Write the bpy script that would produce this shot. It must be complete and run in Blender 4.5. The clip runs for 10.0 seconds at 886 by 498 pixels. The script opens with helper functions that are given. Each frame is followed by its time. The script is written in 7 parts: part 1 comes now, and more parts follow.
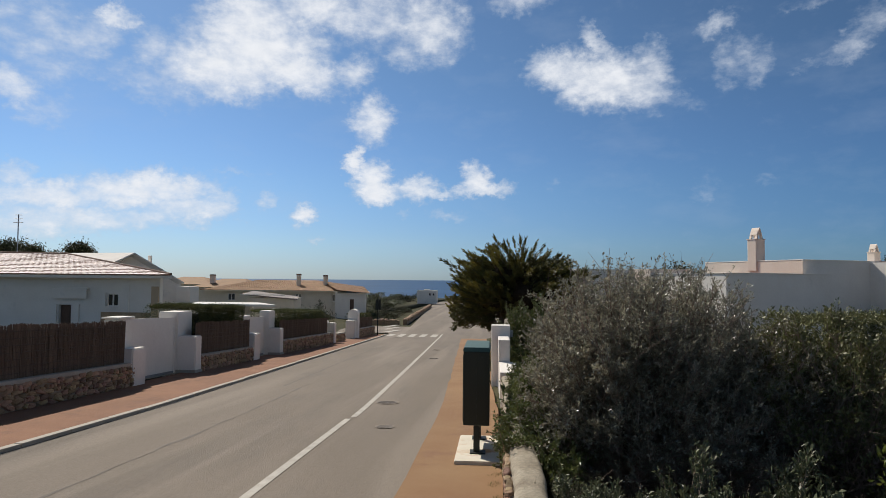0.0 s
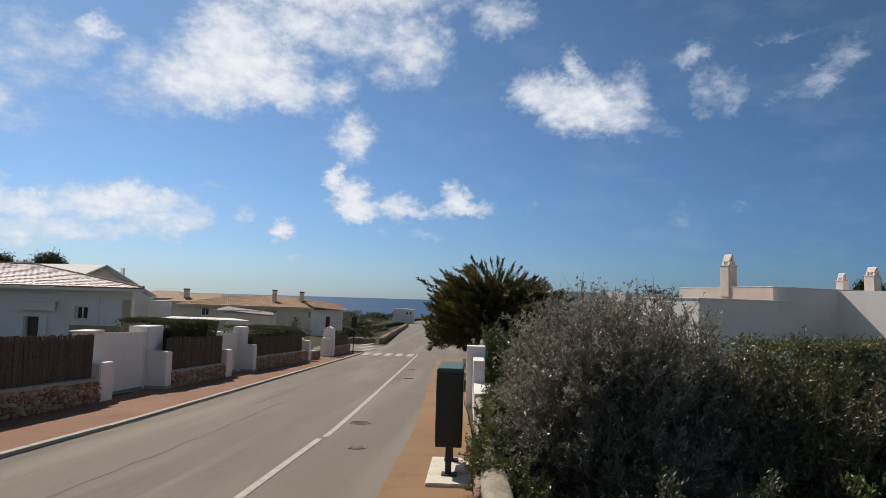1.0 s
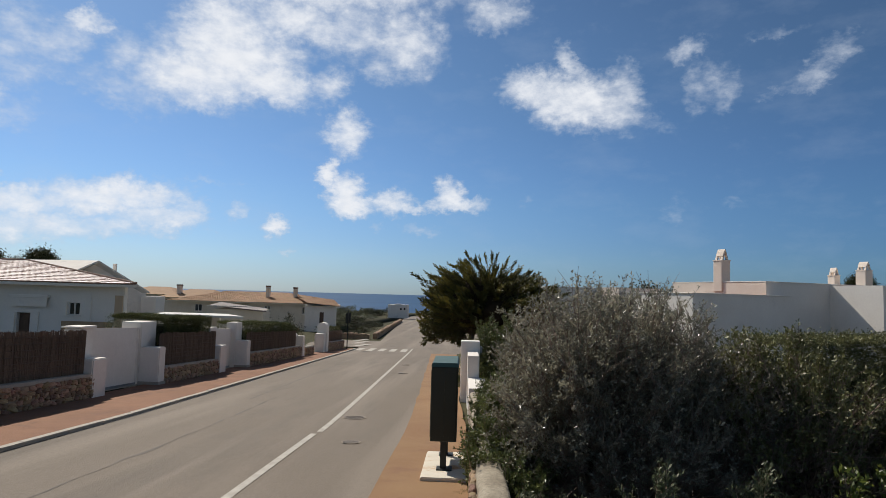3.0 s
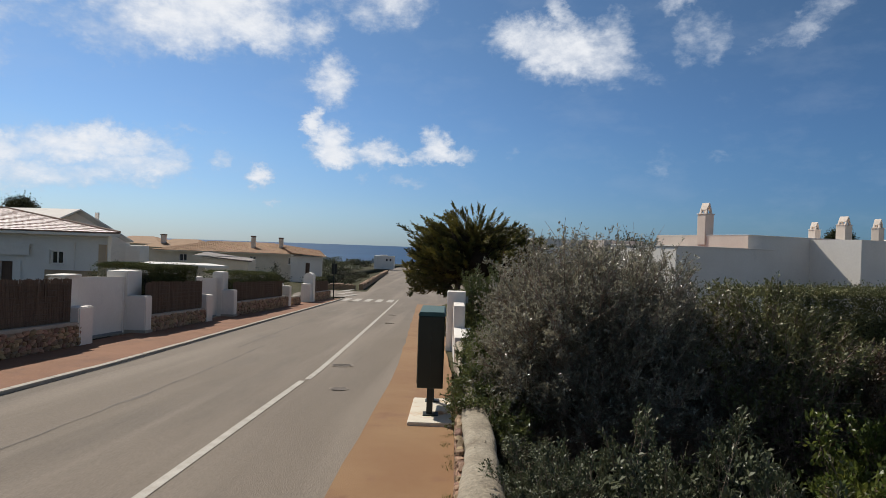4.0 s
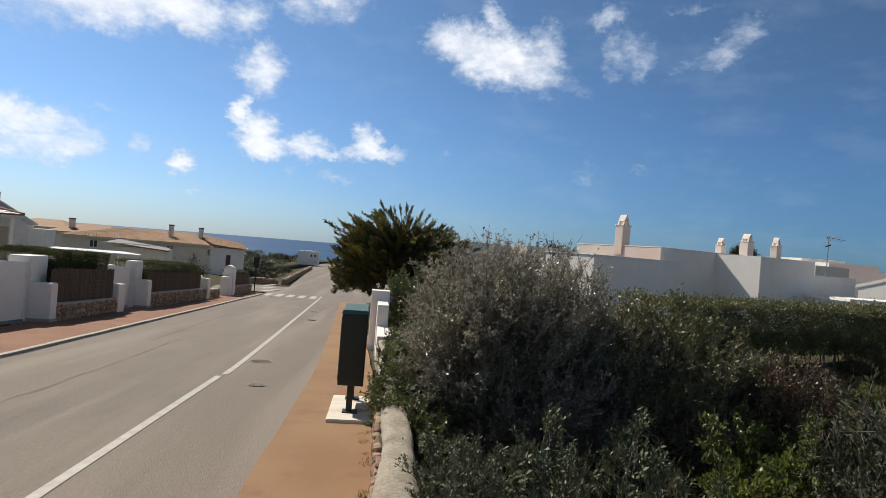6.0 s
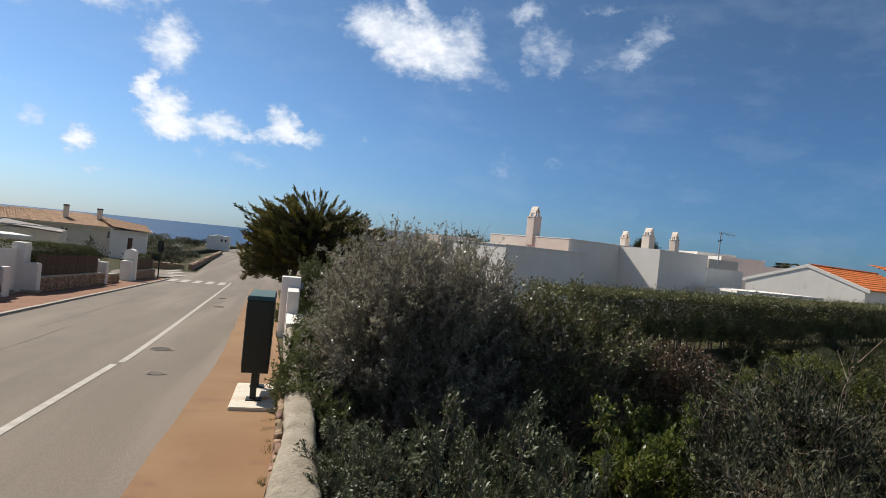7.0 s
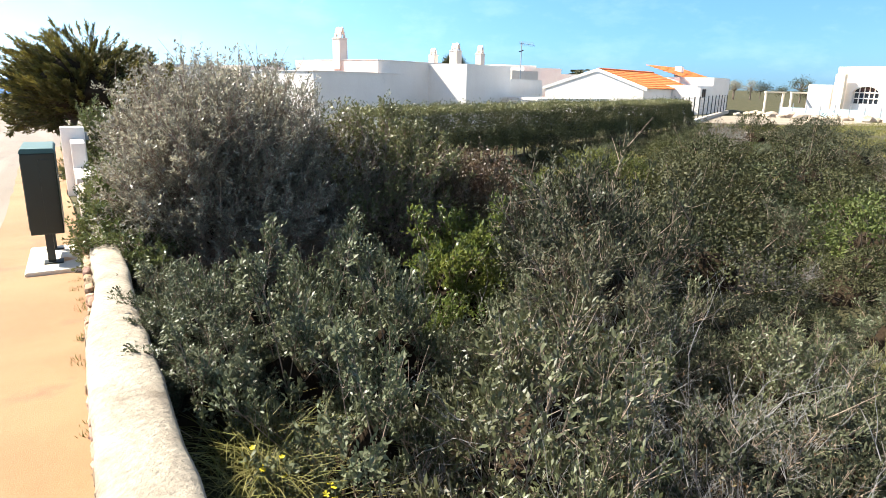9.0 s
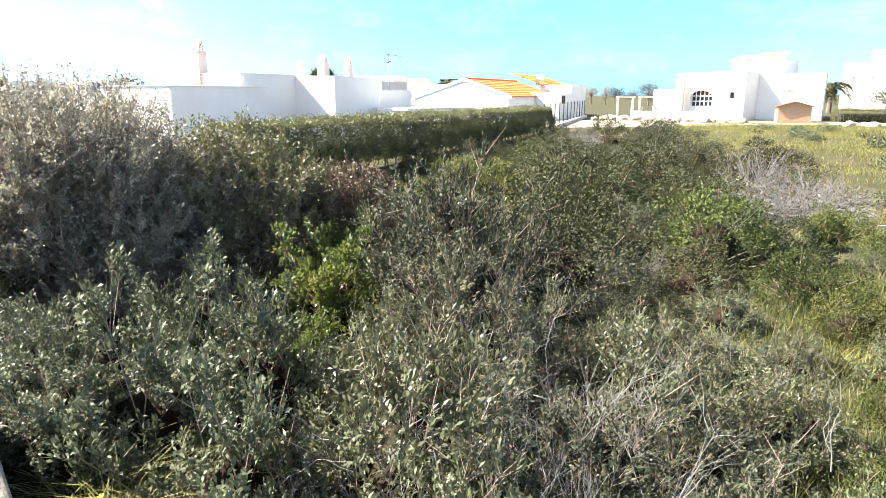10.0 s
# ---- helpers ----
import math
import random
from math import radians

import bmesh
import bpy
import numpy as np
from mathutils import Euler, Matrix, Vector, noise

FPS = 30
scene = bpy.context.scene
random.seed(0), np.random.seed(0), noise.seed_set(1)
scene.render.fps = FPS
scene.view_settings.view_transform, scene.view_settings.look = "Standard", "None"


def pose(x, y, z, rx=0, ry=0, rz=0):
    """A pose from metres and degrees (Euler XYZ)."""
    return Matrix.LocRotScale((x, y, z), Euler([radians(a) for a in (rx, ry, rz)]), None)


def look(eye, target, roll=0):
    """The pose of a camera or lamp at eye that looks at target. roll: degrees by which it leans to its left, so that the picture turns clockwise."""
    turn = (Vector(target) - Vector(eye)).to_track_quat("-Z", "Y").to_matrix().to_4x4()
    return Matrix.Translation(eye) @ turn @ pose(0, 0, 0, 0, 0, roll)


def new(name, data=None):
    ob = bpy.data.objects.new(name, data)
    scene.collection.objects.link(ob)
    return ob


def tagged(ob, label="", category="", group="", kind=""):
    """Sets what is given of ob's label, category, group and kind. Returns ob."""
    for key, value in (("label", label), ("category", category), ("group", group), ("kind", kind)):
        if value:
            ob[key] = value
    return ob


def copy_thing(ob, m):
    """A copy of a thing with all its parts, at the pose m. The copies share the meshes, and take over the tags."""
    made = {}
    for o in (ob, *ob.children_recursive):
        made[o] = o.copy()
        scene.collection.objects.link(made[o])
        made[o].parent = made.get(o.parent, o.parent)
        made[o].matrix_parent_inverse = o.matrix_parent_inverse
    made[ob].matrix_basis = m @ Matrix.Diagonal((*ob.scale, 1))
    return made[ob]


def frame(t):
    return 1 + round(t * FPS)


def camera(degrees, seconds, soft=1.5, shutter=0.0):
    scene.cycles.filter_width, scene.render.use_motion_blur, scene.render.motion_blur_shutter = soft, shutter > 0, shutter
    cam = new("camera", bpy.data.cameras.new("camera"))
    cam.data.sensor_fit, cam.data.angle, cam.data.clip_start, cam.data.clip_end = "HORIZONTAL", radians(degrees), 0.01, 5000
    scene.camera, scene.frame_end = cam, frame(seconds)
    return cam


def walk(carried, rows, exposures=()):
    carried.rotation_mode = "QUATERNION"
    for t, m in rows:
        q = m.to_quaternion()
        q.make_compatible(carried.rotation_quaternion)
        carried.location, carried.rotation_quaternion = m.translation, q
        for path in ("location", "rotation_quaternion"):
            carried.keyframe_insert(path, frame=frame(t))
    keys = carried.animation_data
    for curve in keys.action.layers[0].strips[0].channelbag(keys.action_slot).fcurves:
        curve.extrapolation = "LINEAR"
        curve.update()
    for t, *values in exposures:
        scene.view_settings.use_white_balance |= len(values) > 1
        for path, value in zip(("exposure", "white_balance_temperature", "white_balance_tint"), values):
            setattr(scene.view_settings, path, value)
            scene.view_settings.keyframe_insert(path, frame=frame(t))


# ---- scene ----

# ------------------------------------------------ camera
cam = camera(70.2, 10.0, soft=0.7)
PATH = [
    (0, (0.0, 0.0, 1.909), (-0.157, 1.992, 2.003), 0.5),
    (0.5, (0.014, -0.005, 1.917), (-0.126, 1.987, 2.039), 0.8),
    (1, (0.03, -0.023, 1.923), (-0.06, 1.969, 2.079), 1.7),
    (1.5, (0.034, 0.015, 1.919), (-0.01, 2.008, 2.088), 1.6),
    (2, (0.025, 0.008, 1.918), (-0.016, 2.0, 2.088), 1.6),
    (3.3, (0.019, -0.009, 1.894), (-0.086, 1.986, 2.004), 1.6),
    (3.5, (0.02, -0.021, 1.882), (-0.117, 1.974, 1.93), 1.7),
    (4, (-0.002, -0.029, 1.891), (-0.023, 1.971, 1.882), 2.0),
    (4.5, (-0.051, -0.067, 1.883), (0.082, 1.927, 1.83), 2.6),
    (5, (-0.037, -0.095, 1.898), (0.165, 1.894, 1.861), 3.6),
    (6.5, (0.036, -0.203, 1.907), (0.273, 1.783, 1.921), 5.6),
    (7, (0.083, -0.23, 1.905), (0.555, 1.714, 1.895), 5.7),
    (7.5, (0.085, -0.236, 1.88), (0.682, 1.671, 1.79), 4.4),
    (8, (0.084, -0.248, 1.859), (0.578, 1.669, 1.573), 1.4),
    (8.5, (0.107, -0.282, 1.835), (0.853, 1.533, 1.447), 1.2),
    (9, (0.137, -0.334, 1.822), (1.122, 1.331, 1.315), 1.1),
    (9.5, (0.195, -0.391, 1.834), (1.32, 1.164, 1.273), 0.3),
    (10, (0.241, -0.436, 1.852), (1.529, 1.019, 1.378), -0.1),
]
EXPOSURES = [(0.0, 0.0), (4.0, 0.0), (5.0, 0.2), (7.0, 0.29), (7.5, 0.54), (8.0, 0.93), (8.5, 1.37), (9.0, 1.9), (9.5, 2.36), (10.0, 2.58)]
walk(cam, [(t, look(eye, target, roll)) for t, eye, target, roll in PATH], EXPOSURES)

# ------------------------------------------------ sky and sun
SUN_AZ, SUN_EL = -40.0, 43.5          # degrees clockwise from +y, and above the horizon
world = bpy.data.worlds.new("world")
scene.world = world
world.use_nodes = True
W = world.node_tree
W.nodes.clear()


def wmath(op, a, b=None, c=None, clamp=False):
    n = W.nodes.new("ShaderNodeMath")
    n.operation, n.use_clamp = op, clamp
    for i, v in enumerate((a, b, c)):
        if v is None:
            continue
        if isinstance(v, (int, float)):
            n.inputs[i].default_value = v
        else:
            W.links.new(v, n.inputs[i])
    return n.outputs[0]


sky = W.nodes.new("ShaderNodeTexSky")
sky.sky_type, sky.sun_disc = "NISHITA", False
sky.sun_elevation, sky.sun_rotation = radians(SUN_EL), radians(SUN_AZ)
sky.altitude, sky.air_density, sky.dust_density, sky.ozone_density = 20, 1.0, 0.3, 2.0
coord = W.nodes.new("ShaderNodeTexCoord")
split = W.nodes.new("ShaderNodeSeparateXYZ")
W.links.new(coord.outputs["Generated"], split.inputs[0])
dx, dy, dz = split.outputs
az = wmath("MULTIPLY", wmath("ARCTAN2", dx, dy), 57.29578)
el = wmath("MULTIPLY", wmath("ARCSINE", dz), 57.29578)
plane = W.nodes.new("ShaderNodeCombineXYZ")
W.links.new(az, plane.inputs[0])
W.links.new(el, plane.inputs[1])


def wnoise(scale, detail, rough, stretch=(1, 1.6, 1)):
    m = W.nodes.new("ShaderNodeMapping")
    m.inputs["Scale"].default_value = stretch
    W.links.new(plane.outputs[0], m.inputs[0])
    n = W.nodes.new("ShaderNodeTexNoise")
    n.inputs["Scale"].default_value, n.inputs["Detail"].default_value, n.inputs["Roughness"].default_value = scale, detail, rough
    W.links.new(m.outputs[0], n.inputs["Vector"])
    return n.outputs[0]


bend_a, bend_b = wnoise(0.3, 3, 0.55), wnoise(0.33, 3, 0.55, (1.2, 1.3, 1))
curl_a, curl_b = wnoise(1.1, 3, 0.6), wnoise(1.2, 3, 0.6, (1.2, 1.3, 1))
azw = wmath("ADD", az, wmath("ADD", wmath("MULTIPLY_ADD", bend_a, 2.2, -1.1), wmath("MULTIPLY_ADD", curl_a, 2.0, -1.0)))
elw = wmath("ADD", el, wmath("ADD", wmath("MULTIPLY_ADD", bend_b, 1.6, -0.8), wmath("MULTIPLY_ADD", curl_b, 1.6, -0.8)))
# each cloud lobe: azimuth, elevation, half width, half height, tilt, thickness
CLOUDS = [
    (-21.3, 19.5, 5.28, 2.79, 0, 1.0), (-23.9, 17.6, 5.17, 2.16, 0, 0.95), (-18.1, 17.9, 3.92, 1.79, -8, 0.95), (-22.1, 21.4, 3.53, 3.08, 0, 0.95), (-24.8, 16.1, 4.14, 1.26, 0, 0.75), (-29.2, 15.6, 3.52, 1.5, -10, 0.55),
    (-16.3, 23.1, 5.0, 1.76, 0, 0.85), (-11.2, 22.7, 5.1, 2.25, 0, 0.72), (-5.9, 22.0, 3.12, 2.85, 0, 0.8), (-8.0, 19.9, 1.87, 1.41, 0, 0.62), (-12.6, 18.0, 1.33, 1.69, -50, 0.68), (-29.7, 18.4, 1.55, 1.89, 0, 0.62),
    (-16.3, 26.7, 13.0, 2.52, 0, 1.0), (-32.5, 20.2, 1.48, 0.82, 0, 0.8), (-34.1, 18.5, 2.34, 1.72, 35, 0.62), (-37.3, 17.7, 2.78, 3.2, 0, 0.55), (-39.2, 14.1, 2.16, 1.36, -25, 0.72), (-37.1, 12.6, 1.85, 1.43, 0, 0.5),
    (-39.5, 18.4, 1.75, 2.34, 0, 0.5), (-36.5, 16.2, 3.42, 0.9, 0, 0.45), (-29.8, 7.1, 5.04, 1.47, 4, 0.95), (-36.5, 6.2, 4.81, 1.12, 4, 0.85), (-35.4, 4.5, 4.94, 1.32, 2, 0.8), (-39.1, 7.5, 1.75, 1.01, 0, 0.65),
    (-26.8, 5.7, 3.6, 1.22, 0, 0.8), (-24.1, 6.3, 1.56, 1.34, 0, 0.72), (-38.6, 3.7, 2.8, 1.03, 0, 0.7), (-30.2, 4.8, 2.94, 1.03, 0, 0.7), (-23.2, 9.0, 4.14, 0.34, 0, 0.35), (-20.3, 6.6, 0.77, 1.0, -45, 0.6),
    (-17.1, 5.5, 1.08, 0.9, 20, 0.85), (-15.8, 3.4, 0.7, 0.3, 0, 0.6), (-11.0, 14.1, 1.84, 1.86, 0, 0.85), (-11.3, 15.2, 1.22, 0.86, 20, 0.7), (-12.6, 10.5, 0.87, 1.2, -20, 0.95), (-11.2, 9.0, 1.53, 1.6, -35, 1.0),
    (-10.5, 7.7, 1.84, 1.12, 0, 1.0), (-6.8, 8.1, 1.87, 1.1, 0, 0.85), (-5.3, 7.7, 1.84, 0.56, 0, 0.75), (-1.6, 9.0, 1.35, 1.33, -30, 0.9), (-1.1, 8.1, 2.7, 0.7, 0, 0.85), (-4.0, 5.7, 1.87, 0.51, 0, 0.5),
    (-8.1, 5.8, 0.52, 0.51, 0, 0.4), (7.0, 18.0, 3.6, 1.79, -12, 0.9), (9.9, 17.1, 3.92, 2.12, 0, 0.95), (11.4, 16.4, 3.84, 1.69, 0, 0.8), (9.2, 20.2, 0.88, 1.8, 30, 0.72), (13.8, 17.3, 1.66, 2.58, 0, 0.72),
    (4.2, 18.4, 1.53, 1.22, 0, 0.7), (16.5, 15.0, 1.98, 0.74, 0, 0.36), (13.4, 20.2, 0.38, 0.7, 0, 0.4), (21.0, 17.7, 2.02, 1.89, 0, 0.55), (19.1, 20.7, 1.55, 0.95, 25, 0.58), (22.0, 16.0, 0.74, 0.86, 0, 0.48),
    (28.9, 17.9, 2.16, 1.04, 30, 0.55), (26.6, 16.9, 1.75, 0.59, 12, 0.48), (30.5, 19.4, 1.4, 1.14, 30, 0.42), (25.9, 21.3, 2.28, 0.39, 0, 0.35), (17.9, 7.7, 1.14, 1.22, 20, 0.34), (22.3, 8.4, 0.82, 0.41, 0, 0.28),
    (28.7, 8.2, 0.86, 0.38, 0, 0.28), (5.7, 8.4, 0.8, 0.45, 0, 0.28), (13.5, 8.8, 0.75, 0.43, 0, 0.25), (2.1, 24.7, 2.91, 1.5, 0, 0.68), (0.8, 23.8, 0.94, 0.88, 0, 0.5),
    # unseen clouds to the sides and behind, added to brighten the shaded walls
    (98.0, 28.0, 22.0, 8.0, 0, 1.0), (-125.0, 26.0, 26.0, 8.0, 0, 1.0), (-75.0, 34.0, 16.0, 9.0, 0, 1.0),
]
cover = None
for ca, ce, cw, chh, tilt, thick in CLOUDS:
    a, e = wmath("SUBTRACT", azw, ca), wmath("SUBTRACT", elw, ce)
    if tilt:
        c, s = math.cos(radians(tilt)), math.sin(radians(tilt))
        a, e = wmath("ADD", wmath("MULTIPLY", a, c), wmath("MULTIPLY", e, s)), wmath("SUBTRACT", wmath("MULTIPLY", e, c), wmath("MULTIPLY", a, s))
    a, e = wmath("MULTIPLY", a, 1 / cw), wmath("MULTIPLY", e, 1 / chh)
    r = wmath("MULTIPLY_ADD", a, a, wmath("MULTIPLY", e, e))
    one = wmath("MULTIPLY", wmath("MULTIPLY_ADD", r, -0.4, 1.0, clamp=True), thick)
    cover = one if cover is None else wmath("SMOOTH_MAX", cover, one, 0.12)
fine = wmath("MULTIPLY_ADD", wnoise(0.5, 8, 0.6), 1.3, -0.68)
puff = wmath("ADD", cover, wmath("MULTIPLY", fine, wmath("MULTIPLY_ADD", cover, -0.25, 0.85)))
body = W.nodes.new("ShaderNodeMapRange")
body.interpolation_type = "SMOOTHSTEP"
body.inputs["From Min"].default_value, body.inputs["From Max"].default_value = 0.1, 1.08
W.links.new(puff, body.inputs["Value"])
dense = wmath("MULTIPLY", body.outputs[0], wmath("MULTIPLY", cover, 4.0, clamp=True))
veil = wmath("MULTIPLY", wmath("SUBTRACT", wnoise(0.12, 6, 0.6, (1, 2.2, 1)), 0.5, clamp=True), 0.5)
amount = wmath("MAXIMUM", dense, veil, clamp=True)
lump = wmath("MULTIPLY_ADD", wnoise(0.7, 4, 0.5), 0.6, 0.65)
white = W.nodes.new("ShaderNodeMix")
white.data_type = "RGBA"
white.inputs["A"].default_value, white.inputs["B"].default_value = (4.6, 5.4, 6.6, 1), (8.6, 8.8, 9.2, 1)
W.links.new(wmath("MULTIPLY", lump, dense, clamp=True), white.inputs["Factor"])
mixed = W.nodes.new("ShaderNodeMix")
mixed.data_type = "RGBA"
W.links.new(amount, mixed.inputs["Factor"])
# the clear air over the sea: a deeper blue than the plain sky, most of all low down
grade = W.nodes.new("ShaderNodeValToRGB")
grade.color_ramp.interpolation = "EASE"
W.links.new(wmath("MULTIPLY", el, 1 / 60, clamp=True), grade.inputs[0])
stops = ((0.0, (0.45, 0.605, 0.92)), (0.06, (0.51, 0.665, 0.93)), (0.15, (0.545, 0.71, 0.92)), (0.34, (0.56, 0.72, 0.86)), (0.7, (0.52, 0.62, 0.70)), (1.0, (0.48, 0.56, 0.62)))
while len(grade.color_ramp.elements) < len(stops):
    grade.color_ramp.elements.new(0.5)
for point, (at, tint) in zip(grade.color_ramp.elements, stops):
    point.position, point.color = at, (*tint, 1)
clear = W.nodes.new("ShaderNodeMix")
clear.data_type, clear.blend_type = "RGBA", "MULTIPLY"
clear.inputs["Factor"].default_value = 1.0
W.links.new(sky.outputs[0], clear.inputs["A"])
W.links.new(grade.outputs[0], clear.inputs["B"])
# the air is darkest across from the sun's line
swing = wmath("SINE", wmath("MULTIPLY", wmath("SUBTRACT", az, SUN_AZ), 0.0174533))
across = wmath("MULTIPLY", swing, swing)
low = wmath("SUBTRACT", 1.0, wmath("MULTIPLY", el, 1 / 22, clamp=True), clamp=True)
away = W.nodes.new("ShaderNodeCombineXYZ")
rear = wmath("MULTIPLY", wmath("COSINE", wmath("MULTIPLY", wmath("SUBTRACT", az, SUN_AZ), 0.0174533)), -1.0, clamp=True)
for slot, (plain, near, dusk) in enumerate(((0.35, 0.29, 0.14), (0.35, 0.11, 0.2), (0.35, -0.03, 0.27))):
    front = wmath("SUBTRACT", 1.0, wmath("MULTIPLY", across, wmath("MULTIPLY_ADD", low, near, plain)))
    W.links.new(wmath("MULTIPLY", front, wmath("MULTIPLY_ADD", rear, -dusk, 1.0)), away.inputs[slot])
dim = W.nodes.new("ShaderNodeVectorMath")
dim.operation = "MULTIPLY"
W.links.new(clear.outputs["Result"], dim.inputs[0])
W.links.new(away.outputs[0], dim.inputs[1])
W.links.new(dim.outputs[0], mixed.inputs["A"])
W.links.new(white.outputs["Result"], mixed.inputs["B"])
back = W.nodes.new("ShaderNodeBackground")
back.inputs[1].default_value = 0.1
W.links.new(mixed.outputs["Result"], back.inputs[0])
out = W.nodes.new("ShaderNodeOutputWorld")
W.links.new(back.outputs[0], out.inputs[0])

lamp = bpy.data.lights.new("sun", "SUN")
lamp.energy, lamp.angle, lamp.color = 4.7, radians(0.5), (1.0, 0.94, 0.84)
sun = new("sun", lamp)
to_sun = Vector((math.sin(radians(SUN_AZ)) * math.cos(radians(SUN_EL)), math.cos(radians(SUN_AZ)) * math.cos(radians(SUN_EL)), math.sin(radians(SUN_EL))))
sun.matrix_world = look(to_sun * 100, (0, 0, 0))


# ------------------------------------------------ materials
def material(name, base, other=None, scale=4.0, rough=0.8, bump=0.0, bump_scale=40.0, fine=None, metal=0.0, island=0.0, glow=0.0, through_light=0.0, spec=0.5, mixpow=1.0, objects=0.0, stretch=None, stain=None, streak=None):
    """Principled surface with a broad and a fine variation, relief, and a random tint for each island or object."""
    m = bpy.data.materials.new(name)
    m.use_nodes = True
    t = m.node_tree
    b = t.nodes["Principled BSDF"]
    b.inputs["Roughness"].default_value, b.inputs["Metallic"].default_value, b.inputs["Specular IOR Level"].default_value = rough, metal, spec
    co = t.nodes.new("ShaderNodeTexCoord")
    vec = co.outputs["Object"]
    if stretch:
        mp = t.nodes.new("ShaderNodeMapping")
        mp.inputs["Scale"].default_value = stretch
        t.links.new(vec, mp.inputs[0])
        vec = mp.outputs[0]

    def tex(s, detail=5, r=0.6):
        n = t.nodes.new("ShaderNodeTexNoise")
        n.inputs["Scale"].default_value, n.inputs["Detail"].default_value, n.inputs["Roughness"].default_value = s, detail, r
        t.links.new(vec, n.inputs["Vector"])
        return n.outputs[0]

    def mixc(fac, a, bb):
        x = t.nodes.new("ShaderNodeMix")
        x.data_type = "RGBA"
        for key, v in (("Factor", fac), ("A", a), ("B", bb)):
            if isinstance(v, (int, float)):
                x.inputs[key].default_value = v
            elif isinstance(v, tuple):
                x.inputs[key].default_value = (*v, 1)
            else:
                t.links.new(v, x.inputs[key])
        return x.outputs["Result"]

    def ramp(src, lo, hi):
        r = t.nodes.new("ShaderNodeMapRange")
        r.inputs["From Min"].default_value, r.inputs["From Max"].default_value = lo, hi
        t.links.new(src, r.inputs["Value"])
        return r.outputs[0]

    colour = base
    if other:
        colour = mixc(ramp(tex(scale), 0.35, 0.65), base, other)
    if stain:
        scol, sscale, lo, hi = stain
        colour = mixc(ramp(tex(sscale, 6, 0.65), lo, hi), colour, scol)
    if streak:                                  # long worn bands
        scol, along, lo, hi = streak
        mp = t.nodes.new("ShaderNodeMapping")
        mp.inputs["Scale"].default_value = along
        t.links.new(co.outputs["Object"], mp.inputs[0])
        bands = t.nodes.new("ShaderNodeTexNoise")
        bands.inputs["Scale"].default_value, bands.inputs["Detail"].default_value = 1.0, 4
        t.links.new(mp.outputs[0], bands.inputs["Vector"])
        colour = mixc(ramp(bands.outputs[0], lo, hi), colour, scol)
    if fine:
        h = t.nodes.new("ShaderNodeHueSaturation")
        t.links.new(ramp(tex(fine[0], 3), 0.25, 0.75), h.inputs["Fac"])
        h.inputs["Fac"].default_value = 1.0
        h.inputs["Value"].default_value = 1.0 - fine[1]
        if isinstance(colour, tuple):
            h.inputs["Color"].default_value = (*colour, 1)
        else:
            t.links.new(colour, h.inputs["Color"])
        colour = h.outputs[0]
    for island, objects in ((island, 0.0), (0.0, objects)):
        if not (island or objects):
            continue
        src = t.nodes.new("ShaderNodeNewGeometry").outputs["Random Per Island"] if island else t.nodes.new("ShaderNodeObjectInfo").outputs["Random"]
        k = island or objects
        h = t.nodes.new("ShaderNodeHueSaturation")
        r = t.nodes.new("ShaderNodeMapRange")
        r.inputs["To Min"].default_value, r.inputs["To Max"].default_value = 1 - k, 1 + k
        t.links.new(src, r.inputs["Value"])
        t.links.new(r.outputs[0], h.inputs["Value"])
        r2 = t.nodes.new("ShaderNodeMapRange")
        r2.inputs["To Min"].default_value, r2.inputs["To Max"].default_value = 0.5 - 0.06 * k, 0.5 + 0.06 * k
        w = t.nodes.new("ShaderNodeTexWhiteNoise")
        w.noise_dimensions = "1D"
        t.links.new(src, w.inputs["W"])
        t.links.new(w.outputs["Value"], r2.inputs["Value"])
        t.links.new(r2.outputs[0], h.inputs["Hue"])
        if isinstance(colour, tuple):
            h.inputs["Color"].default_value = (*colour, 1)
        else:
            t.links.new(colour, h.inputs["Color"])
        colour = h.outputs[0]
    if isinstance(colour, tuple):
        b.inputs["Base Color"].default_value = (*colour, 1)
    else:
        t.links.new(colour, b.inputs["Base Color"])
    if bump:
        bp = t.nodes.new("ShaderNodeBump")
        bp.inputs["Strength"].default_value, bp.inputs["Distance"].default_value = bump, 0.02
        t.links.new(tex(bump_scale, 6, 0.65), bp.inputs["Height"])
        t.links.new(bp.outputs[0], b.inputs["Normal"])
    if through_light:
        tr = t.nodes.new("ShaderNodeBsdfTranslucent")
        if isinstance(colour, tuple):
            tr.inputs[0].default_value = (*colour, 1)
        else:
            t.links.new(colour, tr.inputs[0])
        mx = t.nodes.new("ShaderNodeMixShader")
        mx.inputs[0].default_value = through_light
        t.links.new(b.outputs[0], mx.inputs[1])
        t.links.new(tr.outputs[0], mx.inputs[2])
        t.links.new(mx.outputs[0], t.nodes["Material Output"].inputs[0])
    return m


